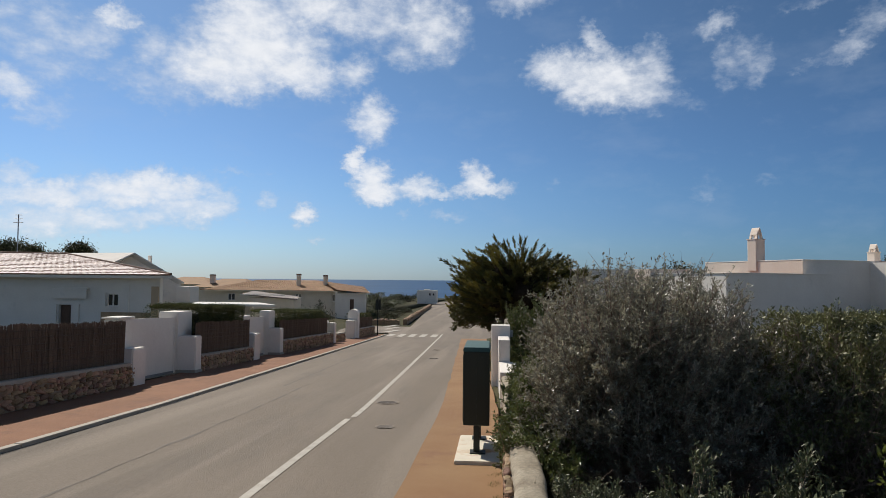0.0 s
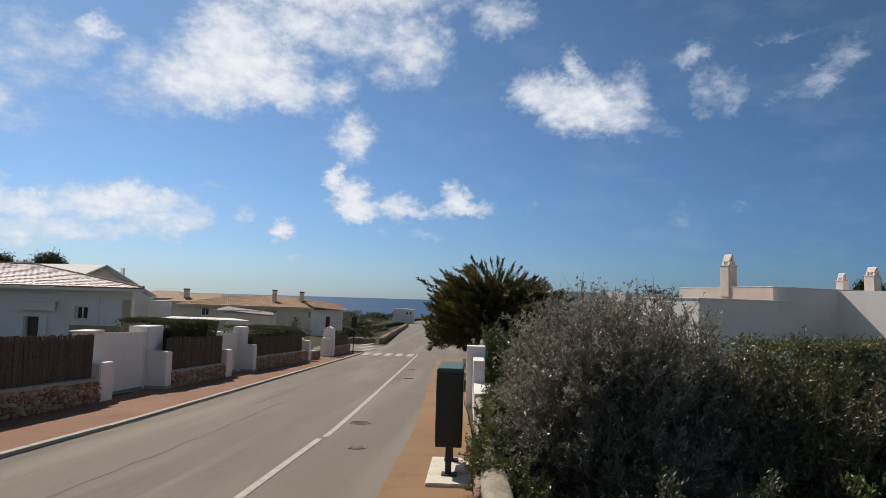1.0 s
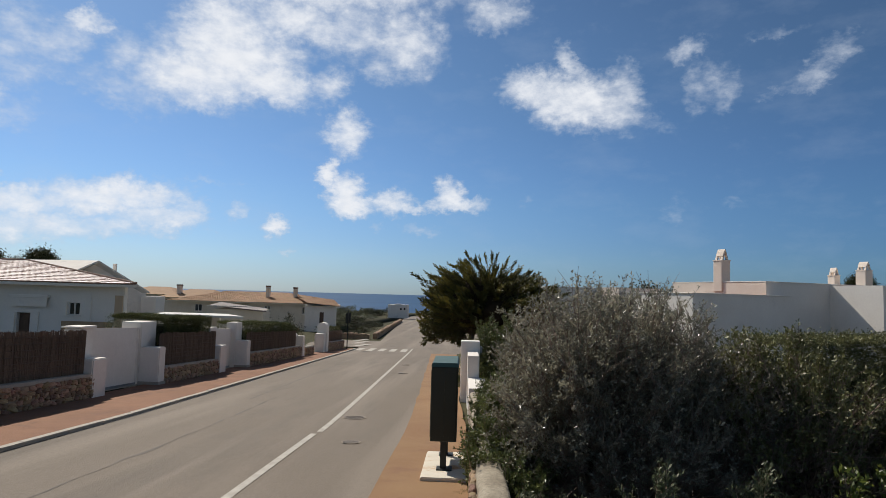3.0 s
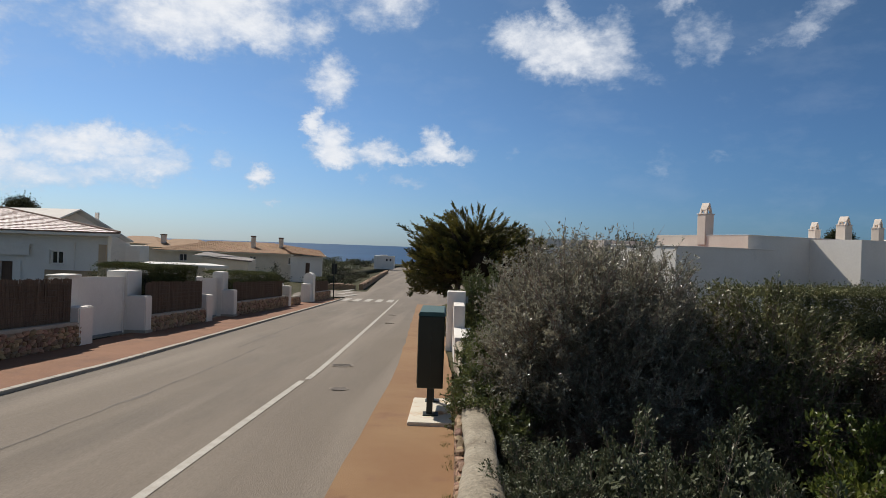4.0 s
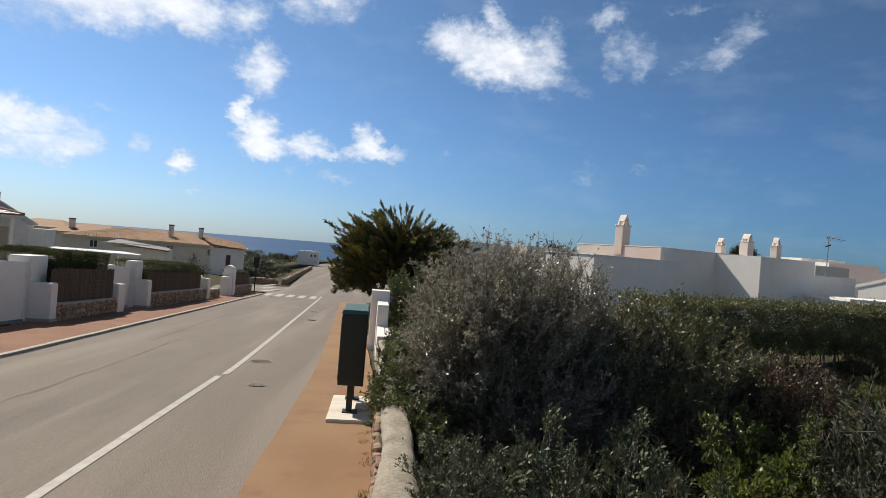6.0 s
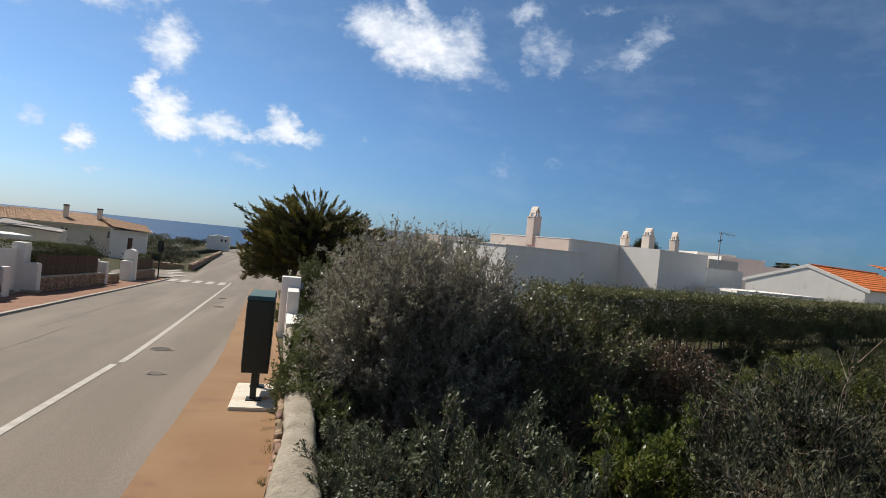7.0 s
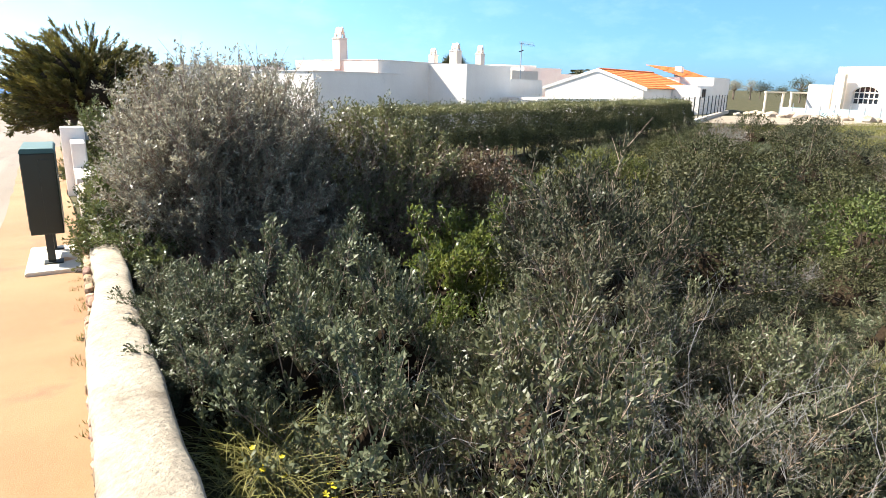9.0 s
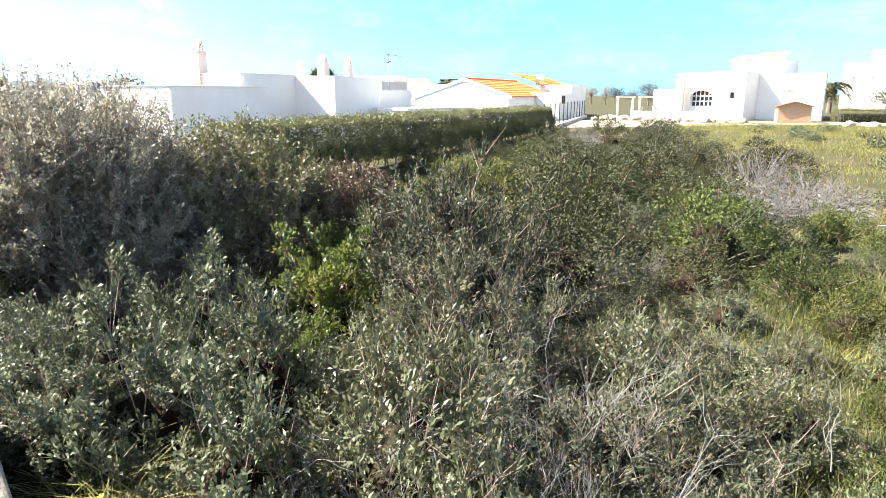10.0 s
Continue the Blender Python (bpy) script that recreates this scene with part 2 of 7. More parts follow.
ASPHALT = material("asphalt", (0.190, 0.149, 0.109), (0.222, 0.176, 0.132), 0.5, 0.9, 0.4, 90, (70, 0.3), stain=((0.142, 0.115, 0.088), 0.8, 0.5, 0.78), stretch=(1, 0.25, 1), streak=((0.262, 0.212, 0.162), (1.1, 0.035, 1), 0.5, 0.68))
ORANGE = material("orange_pavement", (0.2692, 0.1377, 0.0565), (0.313, 0.1775, 0.078), 0.9, 0.9, 0.3, 120, (150, 0.25), stain=((0.2244, 0.1047, 0.0524), 1.6, 0.58, 0.75))
REDPAVE = material("red_pavement", (0.2319, 0.101, 0.0466), (0.2842, 0.1279, 0.0612), 1.2, 0.9, 0.3, 120, (150, 0.25), stain=((0.1646, 0.0748, 0.0449), 2.0, 0.55, 0.75))
KERB = material("kerb_concrete", (0.476, 0.425, 0.357), (0.391, 0.3443, 0.2848), 2.0, 0.85, 0.3, 60, (90, 0.2))
PAINT = material("road_paint", (0.527, 0.476, 0.3995), (0.391, 0.3443, 0.2805), 5.0, 0.7, 0.2, 120, (60, 0.25))
IRON = material("cast_iron", (0.145, 0.118, 0.095), (0.19, 0.155, 0.125), 8.0, 0.75, 0.3, 50, metal=0.15)
SOIL = material("soil", (0.16, 0.12, 0.08), (0.22, 0.17, 0.11), 1.2, 0.95, 0.6, 25, (40, 0.3))
FIELD = material("field_soil", (0.056, 0.056, 0.0256), (0.096, 0.084, 0.044), 0.9, 0.95, 0.6, 20, (30, 0.4), spec=0.1)
WHITE = material("white_render", (0.8493, 0.791, 0.7173), (0.7887, 0.7246, 0.6497), 0.8, 0.9, 0.25, 30, (14, 0.06), stain=((0.54, 0.522, 0.486), 0.9, 0.60, 0.85))
PINKWHITE = material("cream_render", (0.79, 0.68, 0.58), (0.74, 0.62, 0.52), 1.5, 0.9, 0.25, 30, (20, 0.06))
CREAM = material("cream_wall", (0.76, 0.67, 0.54), (0.69, 0.60, 0.47), 1.5, 0.9, 0.2, 30, (20, 0.08))
BEIGE = material("beige_plaster", (0.56, 0.42, 0.28), (0.50, 0.37, 0.25), 1.5, 0.9, 0.2, 30)
COPING = material("coping_concrete", (0.432, 0.368, 0.272), (0.344, 0.288, 0.208), 3.5, 0.92, 1.0, 26, (28, 0.35), stain=((0.2, 0.155, 0.105), 3.2, 0.5, 0.72))
STONE = material("wall_stone", (0.4784, 0.32, 0.1972), (0.3036, 0.18, 0.1054), 1.2, 0.9, 0.7, 18, (30, 0.3), objects=0.45)
STONES = material("wall_stones", (0.437, 0.294, 0.1872), (0.323, 0.2058, 0.126), 3.0, 0.9, 0.7, 18, (30, 0.3), island=0.35)
MORTAR = material("mortar", (0.30, 0.24, 0.18), (0.24, 0.19, 0.14), 4.0, 0.95, 0.6, 30)
# body dark and lid light: their shade and sunlight are put into these greens
GREENBOX = material("green_enamel_shaded", (0.0078, 0.0156, 0.0114), (0.0102, 0.0192, 0.0138), 3.0, 0.42, 0.05, 80)
GREENTOP = material("green_lid_sunlit", (0.05, 0.1, 0.082), (0.06, 0.115, 0.095), 3.0, 0.5, 0.05, 80)
DARKSTEEL = material("dark_steel", (0.02, 0.025, 0.022), (0.03, 0.033, 0.03), 6.0, 0.5, metal=0.5)
RUST = material("rusty_concrete", (0.74, 0.67, 0.55), (0.68, 0.61, 0.49), 2.5, 0.9, 0.3, 50, (60, 0.15), stain=((0.55, 0.29, 0.1), 2.2, 0.56, 0.7))
REEDMAT = material("reed_backing", (0.117, 0.0858, 0.065), (0.143, 0.1066, 0.0806), 30.0, 0.95, stretch=(1, 1, 0.1))
TIE = material("tie_cane", (0.14, 0.1085, 0.084), (0.091, 0.07, 0.0546), 3.0, 0.9)
REED = material("reed_cane", (0.168, 0.115, 0.0823), (0.2184, 0.1512, 0.1088), 6.0, 0.9, island=0.14, stretch=(1, 1, 0.1))
TILE = material("pale_roof_tile", (0.82, 0.71, 0.66), (0.74, 0.61, 0.56), 1.5, 0.8, island=0.14)
TANTILE = material("tan_roof_tile", (0.3579, 0.1918, 0.0846), (0.3028, 0.1586, 0.0705), 1.0, 0.85, 0.5, 12, (20, 0.2), island=0.15)
ORANGETILE = material("orange_roof_tile", (0.62, 0.17, 0.04), (0.52, 0.14, 0.035), 1.0, 0.85, 0.3, 12, island=0.15)
ROOFEDGE = material("roof_edge", (0.16, 0.10, 0.075), (0.22, 0.14, 0.10), 5.0, 0.9)
GREYROOF = material("grey_roof", (0.60, 0.58, 0.54), (0.68, 0.66, 0.62), 1.0, 0.8, 0.2, 10)
WOOD = material("brown_wood", (0.10, 0.055, 0.035), (0.14, 0.08, 0.05), 3.0, 0.7, 0.2, 30, stretch=(8, 8, 1))
SHEDWOOD = material("shed_wood", (0.42, 0.27, 0.16), (0.34, 0.21, 0.12), 3.0, 0.8, 0.2, 30, stretch=(1, 1, 8))
GLASS = material("window_glass", (0.02, 0.025, 0.03), None, 1, 0.08, spec=0.8)
DARKIN = material("dark_room", (0.02, 0.018, 0.016), (0.03, 0.027, 0.024), 2.0, 0.9)
STEEL = material("galvanised_steel", (0.35, 0.36, 0.37), (0.28, 0.29, 0.30), 6.0, 0.5, metal=0.7)
SEA = material("sea_water", (0.011, 0.052, 0.125), (0.016, 0.068, 0.152), 0.01, 0.5, 0.5, 0.5, stretch=(0.3, 1, 1), spec=0.1)
ROCK = material("pale_rock", (0.46, 0.38, 0.28), (0.33, 0.26, 0.19), 3.0, 0.9, 0.7, 12, objects=0.2)
BARK = material("grey_bark", (0.22, 0.16, 0.115), (0.31, 0.24, 0.18), 8.0, 0.9, 0.5, 40)
# near black: the shade inside bushes, put into the colour of their cores
SHADE_FILL = material("inner_shade", (0.022, 0.015, 0.009), (0.036, 0.025, 0.015), 12.0, 0.95, 0.8, 30, spec=0.1)
DEADWOOD = material("dead_wood", (0.2175, 0.2063, 0.1913), (0.15, 0.1387, 0.126), 6.0, 0.85, island=0.2)
TRUNK = material("brown_bark", (0.12, 0.085, 0.06), (0.17, 0.125, 0.09), 6.0, 0.9, 0.6, 30)
LEAF_GREY = material("grey_green_leaf", (0.1839, 0.1715, 0.1217), (0.2943, 0.2744, 0.1986), 3.0, 0.34, island=0.3, objects=0.1, through_light=0.42, spec=1.0)
BROWNWOOD = material("brown_twig_bark", (0.21, 0.147, 0.112), (0.308, 0.231, 0.182), 8.0, 0.85, 0.5, 40, island=0.3)
LEAF_MASTIC = material("mastic_leaf", (0.0642, 0.0744, 0.037), (0.1427, 0.1544, 0.0873), 4.5, 0.42, island=0.28, objects=0.15, through_light=0.18, spec=0.2)
LEAF_FRESH = material("fresh_leaf", (0.0459, 0.0593, 0.0134), (0.1033, 0.1125, 0.0273), 2.6, 0.6, island=0.25, objects=0.4, through_light=0.2, spec=0.2)
LEAF_BROWN = material("brown_green_leaf", (0.0276, 0.033, 0.0122), (0.0528, 0.055, 0.0229), 2.6, 0.6, island=0.25, objects=0.4, through_light=0.08, spec=0.2)
LEAF_SCRUB = material("scrub_leaf", (0.0568, 0.0622, 0.0326), (0.1078, 0.1118, 0.0631), 3.2, 0.6, island=0.25, objects=0.4, through_light=0.22, spec=0.2)
LEAF_OLIVE = material("olive_leaf", (0.0621, 0.0708, 0.0302), (0.1242, 0.1315, 0.0632), 3.6, 0.46, island=0.28, objects=0.2, through_light=0.22, spec=0.45)
LEAF_DARK = material("dark_green_leaf", (0.0326, 0.036, 0.0127), (0.0657, 0.0647, 0.0245), 3.2, 0.6, island=0.28, objects=0.2, through_light=0.08, spec=0.2)
LEAF_LIME = material("bright_green_leaf", (0.0668, 0.0973, 0.0234), (0.169, 0.1905, 0.039), 4.5, 0.44, island=0.28, objects=0.15, through_light=0.4)
LEAF_RUST = material("rusty_leaf", (0.1081, 0.0563, 0.0275), (0.0792, 0.0662, 0.0286), 3.0, 0.5, island=0.3, objects=0.15, through_light=0.15)
LEAF_HEDGE = material("hedge_leaf", (0.07, 0.078, 0.027), (0.14, 0.14, 0.052), 2.2, 0.65, island=0.3, objects=0.2, through_light=0.18, spec=0.2)
LEAF_SPURGE = material("spurge_leaf", (0.075, 0.095, 0.03), (0.16, 0.175, 0.055), 4.0, 0.46, island=0.28, through_light=0.2)
LEAF_LONG = material("long_hedge_leaf", (0.1, 0.104, 0.042), (0.19, 0.182, 0.075), 2.0, 0.5, island=0.3, through_light=0.2, spec=0.35)
CYPRESS = material("cypress_needles", (0.0861, 0.081, 0.023), (0.132, 0.1186, 0.0326), 0.9, 0.6, island=0.35, through_light=0.12)
CYPRESS_TIP = material("cypress_tips", (0.1848, 0.1624, 0.0352), (0.2552, 0.2099, 0.0484), 0.9, 0.6, island=0.3, through_light=0.15)
GRASS = material("green_grass", (0.0847, 0.1037, 0.0245), (0.1391, 0.1411, 0.0416), 0.6, 0.6, island=0.4, through_light=0.3)
MEADOW = material("meadow_grass", (0.1616, 0.1598, 0.0352), (0.2238, 0.1954, 0.0554), 0.25, 0.6, island=0.3, through_light=0.3)
BOUNCE_GROUND = material("bounce_ground", (0.425, 0.3825, 0.3145), (0.357, 0.3187, 0.255), 0.7, 0.95, 0.5, 60, (80, 0.2))
STRAW = material("dry_grass", (0.36, 0.32, 0.16), (0.26, 0.27, 0.11), 1.0, 0.7, island=0.3, through_light=0.3)
YELLOW = material("yellow_petal", (0.75, 0.62, 0.03), None, 1, 0.5, through_light=0.3)
DIRT = material("bare_earth", (0.2976, 0.248, 0.1798), (0.248, 0.1984, 0.1364), 0.6, 0.95, 0.5, 20, (30, 0.2))


# ------------------------------------------------ helpers for shapes
def smooth(v, a, b):
    v = min(1.0, max(0.0, (v - a) / (b - a)))
    return v * v * (3 - 2 * v)


def part(name, bm, mat, parent=None, label="", soft=False):
    """Links a bmesh, or a mesh, as one object, under a thing if one is given."""
    if isinstance(bm, bmesh.types.BMesh):
        me = bpy.data.meshes.new(name)
        bmesh.ops.recalc_face_normals(bm, faces=bm.faces)
        bm.to_mesh(me)
        bm.free()
    else:
        me = bm
    if mat and not me.materials:
        me.materials.append(mat)
    if soft:
        me.polygons.foreach_set("use_smooth", [True] * len(me.polygons))
    ob = new(name, me)
    if parent:
        ob.parent = parent
    if label:
        ob["label"] = label
    return ob


def mesh_of(name, verts, faces, mat=None):
    me = bpy.data.meshes.new(name)
    me.from_pydata([tuple(v) for v in verts], [], [tuple(f) for f in faces])
    me.update()
    if mat:
        me.materials.append(mat)
    return me


def empty(name, m=None, label="", category="", group="", kind=""):
    ob = new(name)
    ob.empty_display_size = 0.1
    if m is not None:
        ob.matrix_basis = m
    return tagged(ob, label, category, group, kind)


def box(bm, x0, x1, y0, y1, z0, z1, bevel=0.0):
    r = bmesh.ops.create_cube(bm, size=1.0, matrix=Matrix.Translation(((x0 + x1) / 2, (y0 + y1) / 2, (z0 + z1) / 2)) @ Matrix.Diagonal((x1 - x0, y1 - y0, z1 - z0, 1)))
    if bevel:
        edges = list({e for v in r["verts"] for e in v.link_edges})
        bmesh.ops.bevel(bm, geom=edges, offset=bevel, segments=2, affect="EDGES", profile=0.6)
    return r


def boxed(x0, x1, y0, y1, z0, z1, bevel=0.0):
    bm = bmesh.new()
    box(bm, x0, x1, y0, y1, z0, z1, bevel)
    return bm


def rod(bm, a, b, r0, r1=None, sides=6):
    a, b = Vector(a), Vector(b)
    m = Matrix.Translation((a + b) / 2) @ (b - a).to_track_quat("Z", "Y").to_matrix().to_4x4()
    bmesh.ops.create_cone(bm, cap_ends=True, segments=sides, radius1=r0, radius2=r0 if r1 is None else r1, depth=(b - a).length, matrix=m)


def holed(bm, length, height, thick, holes, at=(0, 0, 0), turn=0.0):
    """An upright wall along x of a local frame, front face at y = 0, with openings (x0, x1, z0, z1) right through it."""
    xs = sorted({0, length, *(h[0] for h in holes), *(h[1] for h in holes)})
    zs = sorted({0, height, *(h[2] for h in holes), *(h[3] for h in holes)})
    m = Matrix.Translation(at) @ Matrix.Rotation(turn, 4, "Z")
    grid = {}

    def v(i, j, y):
        if (i, j, y) not in grid:
            grid[i, j, y] = bm.verts.new(m @ Vector((xs[i], y, zs[j])))
        return grid[i, j, y]

    def solid(i, j):
        if not (0 <= i < len(xs) - 1 and 0 <= j < len(zs) - 1):
            return False
        cx, cz = (xs[i] + xs[i + 1]) / 2, (zs[j] + zs[j + 1]) / 2
        return not any(h[0] < cx < h[1] and h[2] < cz < h[3] for h in holes)

    for i in range(len(xs) - 1):
        for j in range(len(zs) - 1):
            if not solid(i, j):
                continue
            bm.faces.new([v(i, j, 0), v(i + 1, j, 0), v(i + 1, j + 1, 0), v(i, j + 1, 0)])
            bm.faces.new([v(i, j, thick), v(i, j + 1, thick), v(i + 1, j + 1, thick), v(i + 1, j, thick)])
            for di, dj, ia, ja, ib, jb in ((-1, 0, i, j, i, j + 1), (1, 0, i + 1, j, i + 1, j + 1), (0, -1, i, j, i + 1, j), (0, 1, i, j + 1, i + 1, j + 1)):
                if not solid(i + di, j + dj):
                    bm.faces.new([v(ia, ja, 0), v(ib, jb, 0), v(ib, jb, thick), v(ia, ja, thick)])


# ------------------------------------------------ ground
SLOPE = -0.047


def road_z(y):
    y = max(y, -12.0)
    if y <= 40:
        return SLOPE * y
    if y <= 52:
        u = y - 40
        return SLOPE * 40 + SLOPE * u + (0.047 - 0.0155) * u * u / 24
    return SLOPE * 52 + (0.047 - 0.0155) * 6 - 0.0155 * (y - 52)


def bend(y):
    u = max(min(y, 46) - 11, 0)
    return -0.036 * u * u / (u + 1.5) - 0.068 * max(y - 46, 0)


def ground_z(x, y):
    r = road_z(y)
    field = -0.55 + 0.5 * smooth(y + 0.42 * x, 10, 20) + 0.35 * smooth(x, 24, 42) + 0.05 * math.sin(x * 0.9) * math.sin(y * 0.8)
    field = min(field, -0.12)
    field += (r - 0.2 - field) * smooth(y, 26, 46) * (1 - smooth(x, 12, 30))
    left = r + 0.25 * smooth(-x, 9, 20)
    z = r
    if x > 0.3:
        z = r + (field - r) * smooth(x, 0.45, 1.6)
    elif x < -9:
        z = left
    shore = 205 + 4 * max(0.0, x - 25)
    if y > shore:
        z += (-16 - z) * smooth(y, shore, shore + 125)
    return z


def build_ground():
    xs = [-3000, -1200, -500, -260, -160, -100, -70, -50, -38, -28, -22, -17, -13, -10.5, -9.2, -8.6]
    xs += [-8.3, -7, -5, -3, -1, 0.2, 0.45, 0.7, 1, 1.4, 2, 2.8, 3.6, 4.5, 5.5, 6.5, 8, 10, 12, 14, 16, 18, 20, 23, 26, 30, 35, 40, 46, 54, 65, 80, 100, 130, 180, 260, 500, 1200, 3000]
    ys = [-3000, -900, -300, -120, -60, -30, -18] + [-12 + 1.5 * i for i in range(26)] + [28, 30, 33, 36, 40, 43, 46, 49, 52, 56, 60, 66, 74, 84, 96, 110, 130, 150, 175, 200, 215, 230, 250, 280, 330, 400, 900]
    verts, faces = [], []
    for y in ys:
        for x in xs:
            dip = 0.07 if -9.5 < x < 0.5 and y < 160 else 0.0
            verts.append((x + (bend(y) if 10 < y < 200 and -12 < x < 3 else 0), y, ground_z(x, y) - dip))
    n = len(xs)
    for j in range(len(ys) - 1):
        for i in range(n - 1):
            faces.append((j * n + i, j * n + i + 1, (j + 1) * n + i + 1, (j + 1) * n + i))
    ob = part("ground", mesh_of("ground", verts, faces, FIELD), FIELD, soft=True)
    tagged(ob, "dark soil and scrub ground sloping towards the sea", "ground", kind="structure")


def ribbon(name, x0, x1, y0, y1, lift, mat, step=2.0, thick=0.0, wobble=0.0, level=road_z, curve=bend):
    """A strip that follows the road's line and slope."""
    n = max(2, int((y1 - y0) / step) + 1)
    bm = bmesh.new()
    rows = []
    for i in range(n):
        y = y0 + (y1 - y0) * i / (n - 1)
        s, z = curve(y), level(y) + lift
        w = wobble * noise.noise((0, y * 1.7, x0)) if wobble else 0
        w2 = wobble * noise.noise((5, y * 1.7, x1)) if wobble else 0
        pts = [(x0 + s + w, y, z), (x1 + s + w2, y, z)]
        if thick:
            pts += [(x1 + s + w2, y, z - thick), (x0 + s + w, y, z - thick)]
        rows.append([bm.verts.new(p) for p in pts])
    k = len(rows[0])
    for a, b in zip(rows, rows[1:]):
        for i in range(k if thick else 1):
            bm.faces.new([a[i], a[(i + 1) % k], b[(i + 1) % k], b[i]])
    if thick:
        bm.faces.new(rows[0])
        bm.faces.new(rows[-1][::-1])
    return part(name, bm, mat)


build_ground()
KL, KR = -6.2, -0.96          # the road's two edges at y = 6
tagged(ribbon("road", KL - 0.1, KR + 0.05, -30, 53, 0.0, ASPHALT), "sun-bleached grey asphalt road running down to the sea", "road", kind="structure")
tagged(ribbon("road_far", -5.3, 4.6, 52.5, 160, 0.004, ASPHALT, 4), "pale asphalt road beyond the crossing", "road", kind="structure")
# side streets at the junction
bm = bmesh.new()
for quad in (((-26, 47.5), (-6.5, 46.2), (-6.5, 54.5), (-26, 56.5)), ((-2.9, 39.5), (14, 42.5), (14, 54.5), (-3.2, 54.8))):
    bm.faces.new([bm.verts.new((x, y, road_z(y) + 0.002)) for x, y in quad])
tagged(part("road_side", bm, ASPHALT), "asphalt side streets meeting at the junction", "road", kind="structure")

pav = ribbon("pavement_right", KR, 0.12, -8, 44.5, 0.012, ORANGE, 1.0, 0.0, 0.05)
tagged(pav, "orange painted concrete pavement beside the low stone wall", "pavement", kind="structure")
pav = ribbon("pavement_left", KL - 2.2, KL - 0.11, -6, 43.5, 0.04, REDPAVE, 1.0)
tagged(pav, "red-brown pavement strip along the garden walls", "pavement", kind="structure")


pav = ribbon("pavement_right_edge", -0.95, 0.16, 17, 42.4, 0.006, ORANGE, 2.0, curve=lambda y: 0.0)
tagged(pav, "orange pavement widening beside the garden wall", "pavement", kind="structure")


def build_kerb():
    kerb = empty("kerb", None, "row of pale concrete kerb stones along the road", "kerb", kind="structure")
    y = -6.0
    shared = None
    while y < 43.4:
        if shared is None:
            shared = boxed(0, 0.12, 0, 0.985, -0.08, 0.055, 0.008)
            ob = part("kerb_stone", shared, KERB, kerb)
            shared = ob.data
        else:
            ob = part("kerb_stone", shared, KERB, kerb)
        ob.matrix_basis = pose(KL - 0.12 + bend(y) + random.uniform(-0.004, 0.004), y, road_z(y) + random.uniform(-0.004, 0.004), math.degrees(math.atan(SLOPE)), 0, math.degrees(math.atan2(-(bend(y + 1) - bend(y)), 1)))
        y += 1.0


build_kerb()
# gutter strip, darkened to carry the thin shadow line below the kerb
ob = ribbon("gutter_line", KL - 0.01, KL + 0.05, -6, 43.4, 0.004, material("gutter_shade", (0.05, 0.045, 0.04), (0.1, 0.09, 0.078), 1.5, 0.95), 1.0, wobble=0.05)
tagged(ob, "dark gutter strip with the kerb's shadow line in its colour", "gutter", kind="structure")
ob = ribbon("edge_line", -2.505, -2.4, -8, 10.75, 0.006, PAINT, 1.0)
tagged(ob, "worn white edge line on the asphalt", "road marking", kind="structure")
ob = ribbon("edge_line", -2.45, -2.345, 10.95, 45.4, 0.006, PAINT, 1.0)
tagged(ob, "worn white edge line on the asphalt", "road marking", kind="structure")
for i in range(5):
    x = -6.07 + 0.753 * i
    bar = ribbon("crossing_bar", x, x + 0.42, 41.6, 45.0, 0.008, PAINT, 1.0)
    tagged(bar, "worn white bar of the pedestrian crossing", "road marking", "crossing bars", kind="structure")
for i, (xa, ya) in enumerate(((-8.2, 47.0), (-8.9, 50.5), (-9.4, 54.0))):
    bm = bmesh.new()
    bm.faces.new([bm.verts.new((xa + u, ya + v, road_z(ya) + 0.02)) for u, v in ((0, 0), (0.5, 0), (1.2, 2.2), (0.7, 2.2))])
    tagged(part("stop_mark", bm, PAINT), "worn white mark at the side street", "road marking", kind="structure")

SEAM = material("tar_seam", (0.11, 0.092, 0.075), (0.15, 0.125, 0.1), 3.0, 0.9)
for x, y0, y1 in ((-4.42, 4.0, 15.5), (-4.9, 15.0, 30.0)):
    tagged(ribbon("road_seam", x, x + 0.035, y0, y1, 0.003, SEAM, 0.25, wobble=0.07), "thin dark tar seam in the asphalt", "road seam", kind="structure")
# sea
bm = bmesh.new()
for x0, x1 in ((-4800, -1500), (-1500, 1500), (1500, 4800)):
    bm.faces.new([bm.verts.new(p) for p in ((x0, 230, -12), (x1, 230, -12), (x1, 4800, -12), (x0, 4800, -12))])
tagged(part("sea", bm, SEA), "deep blue sea reaching the horizon", "sea", kind="structure")


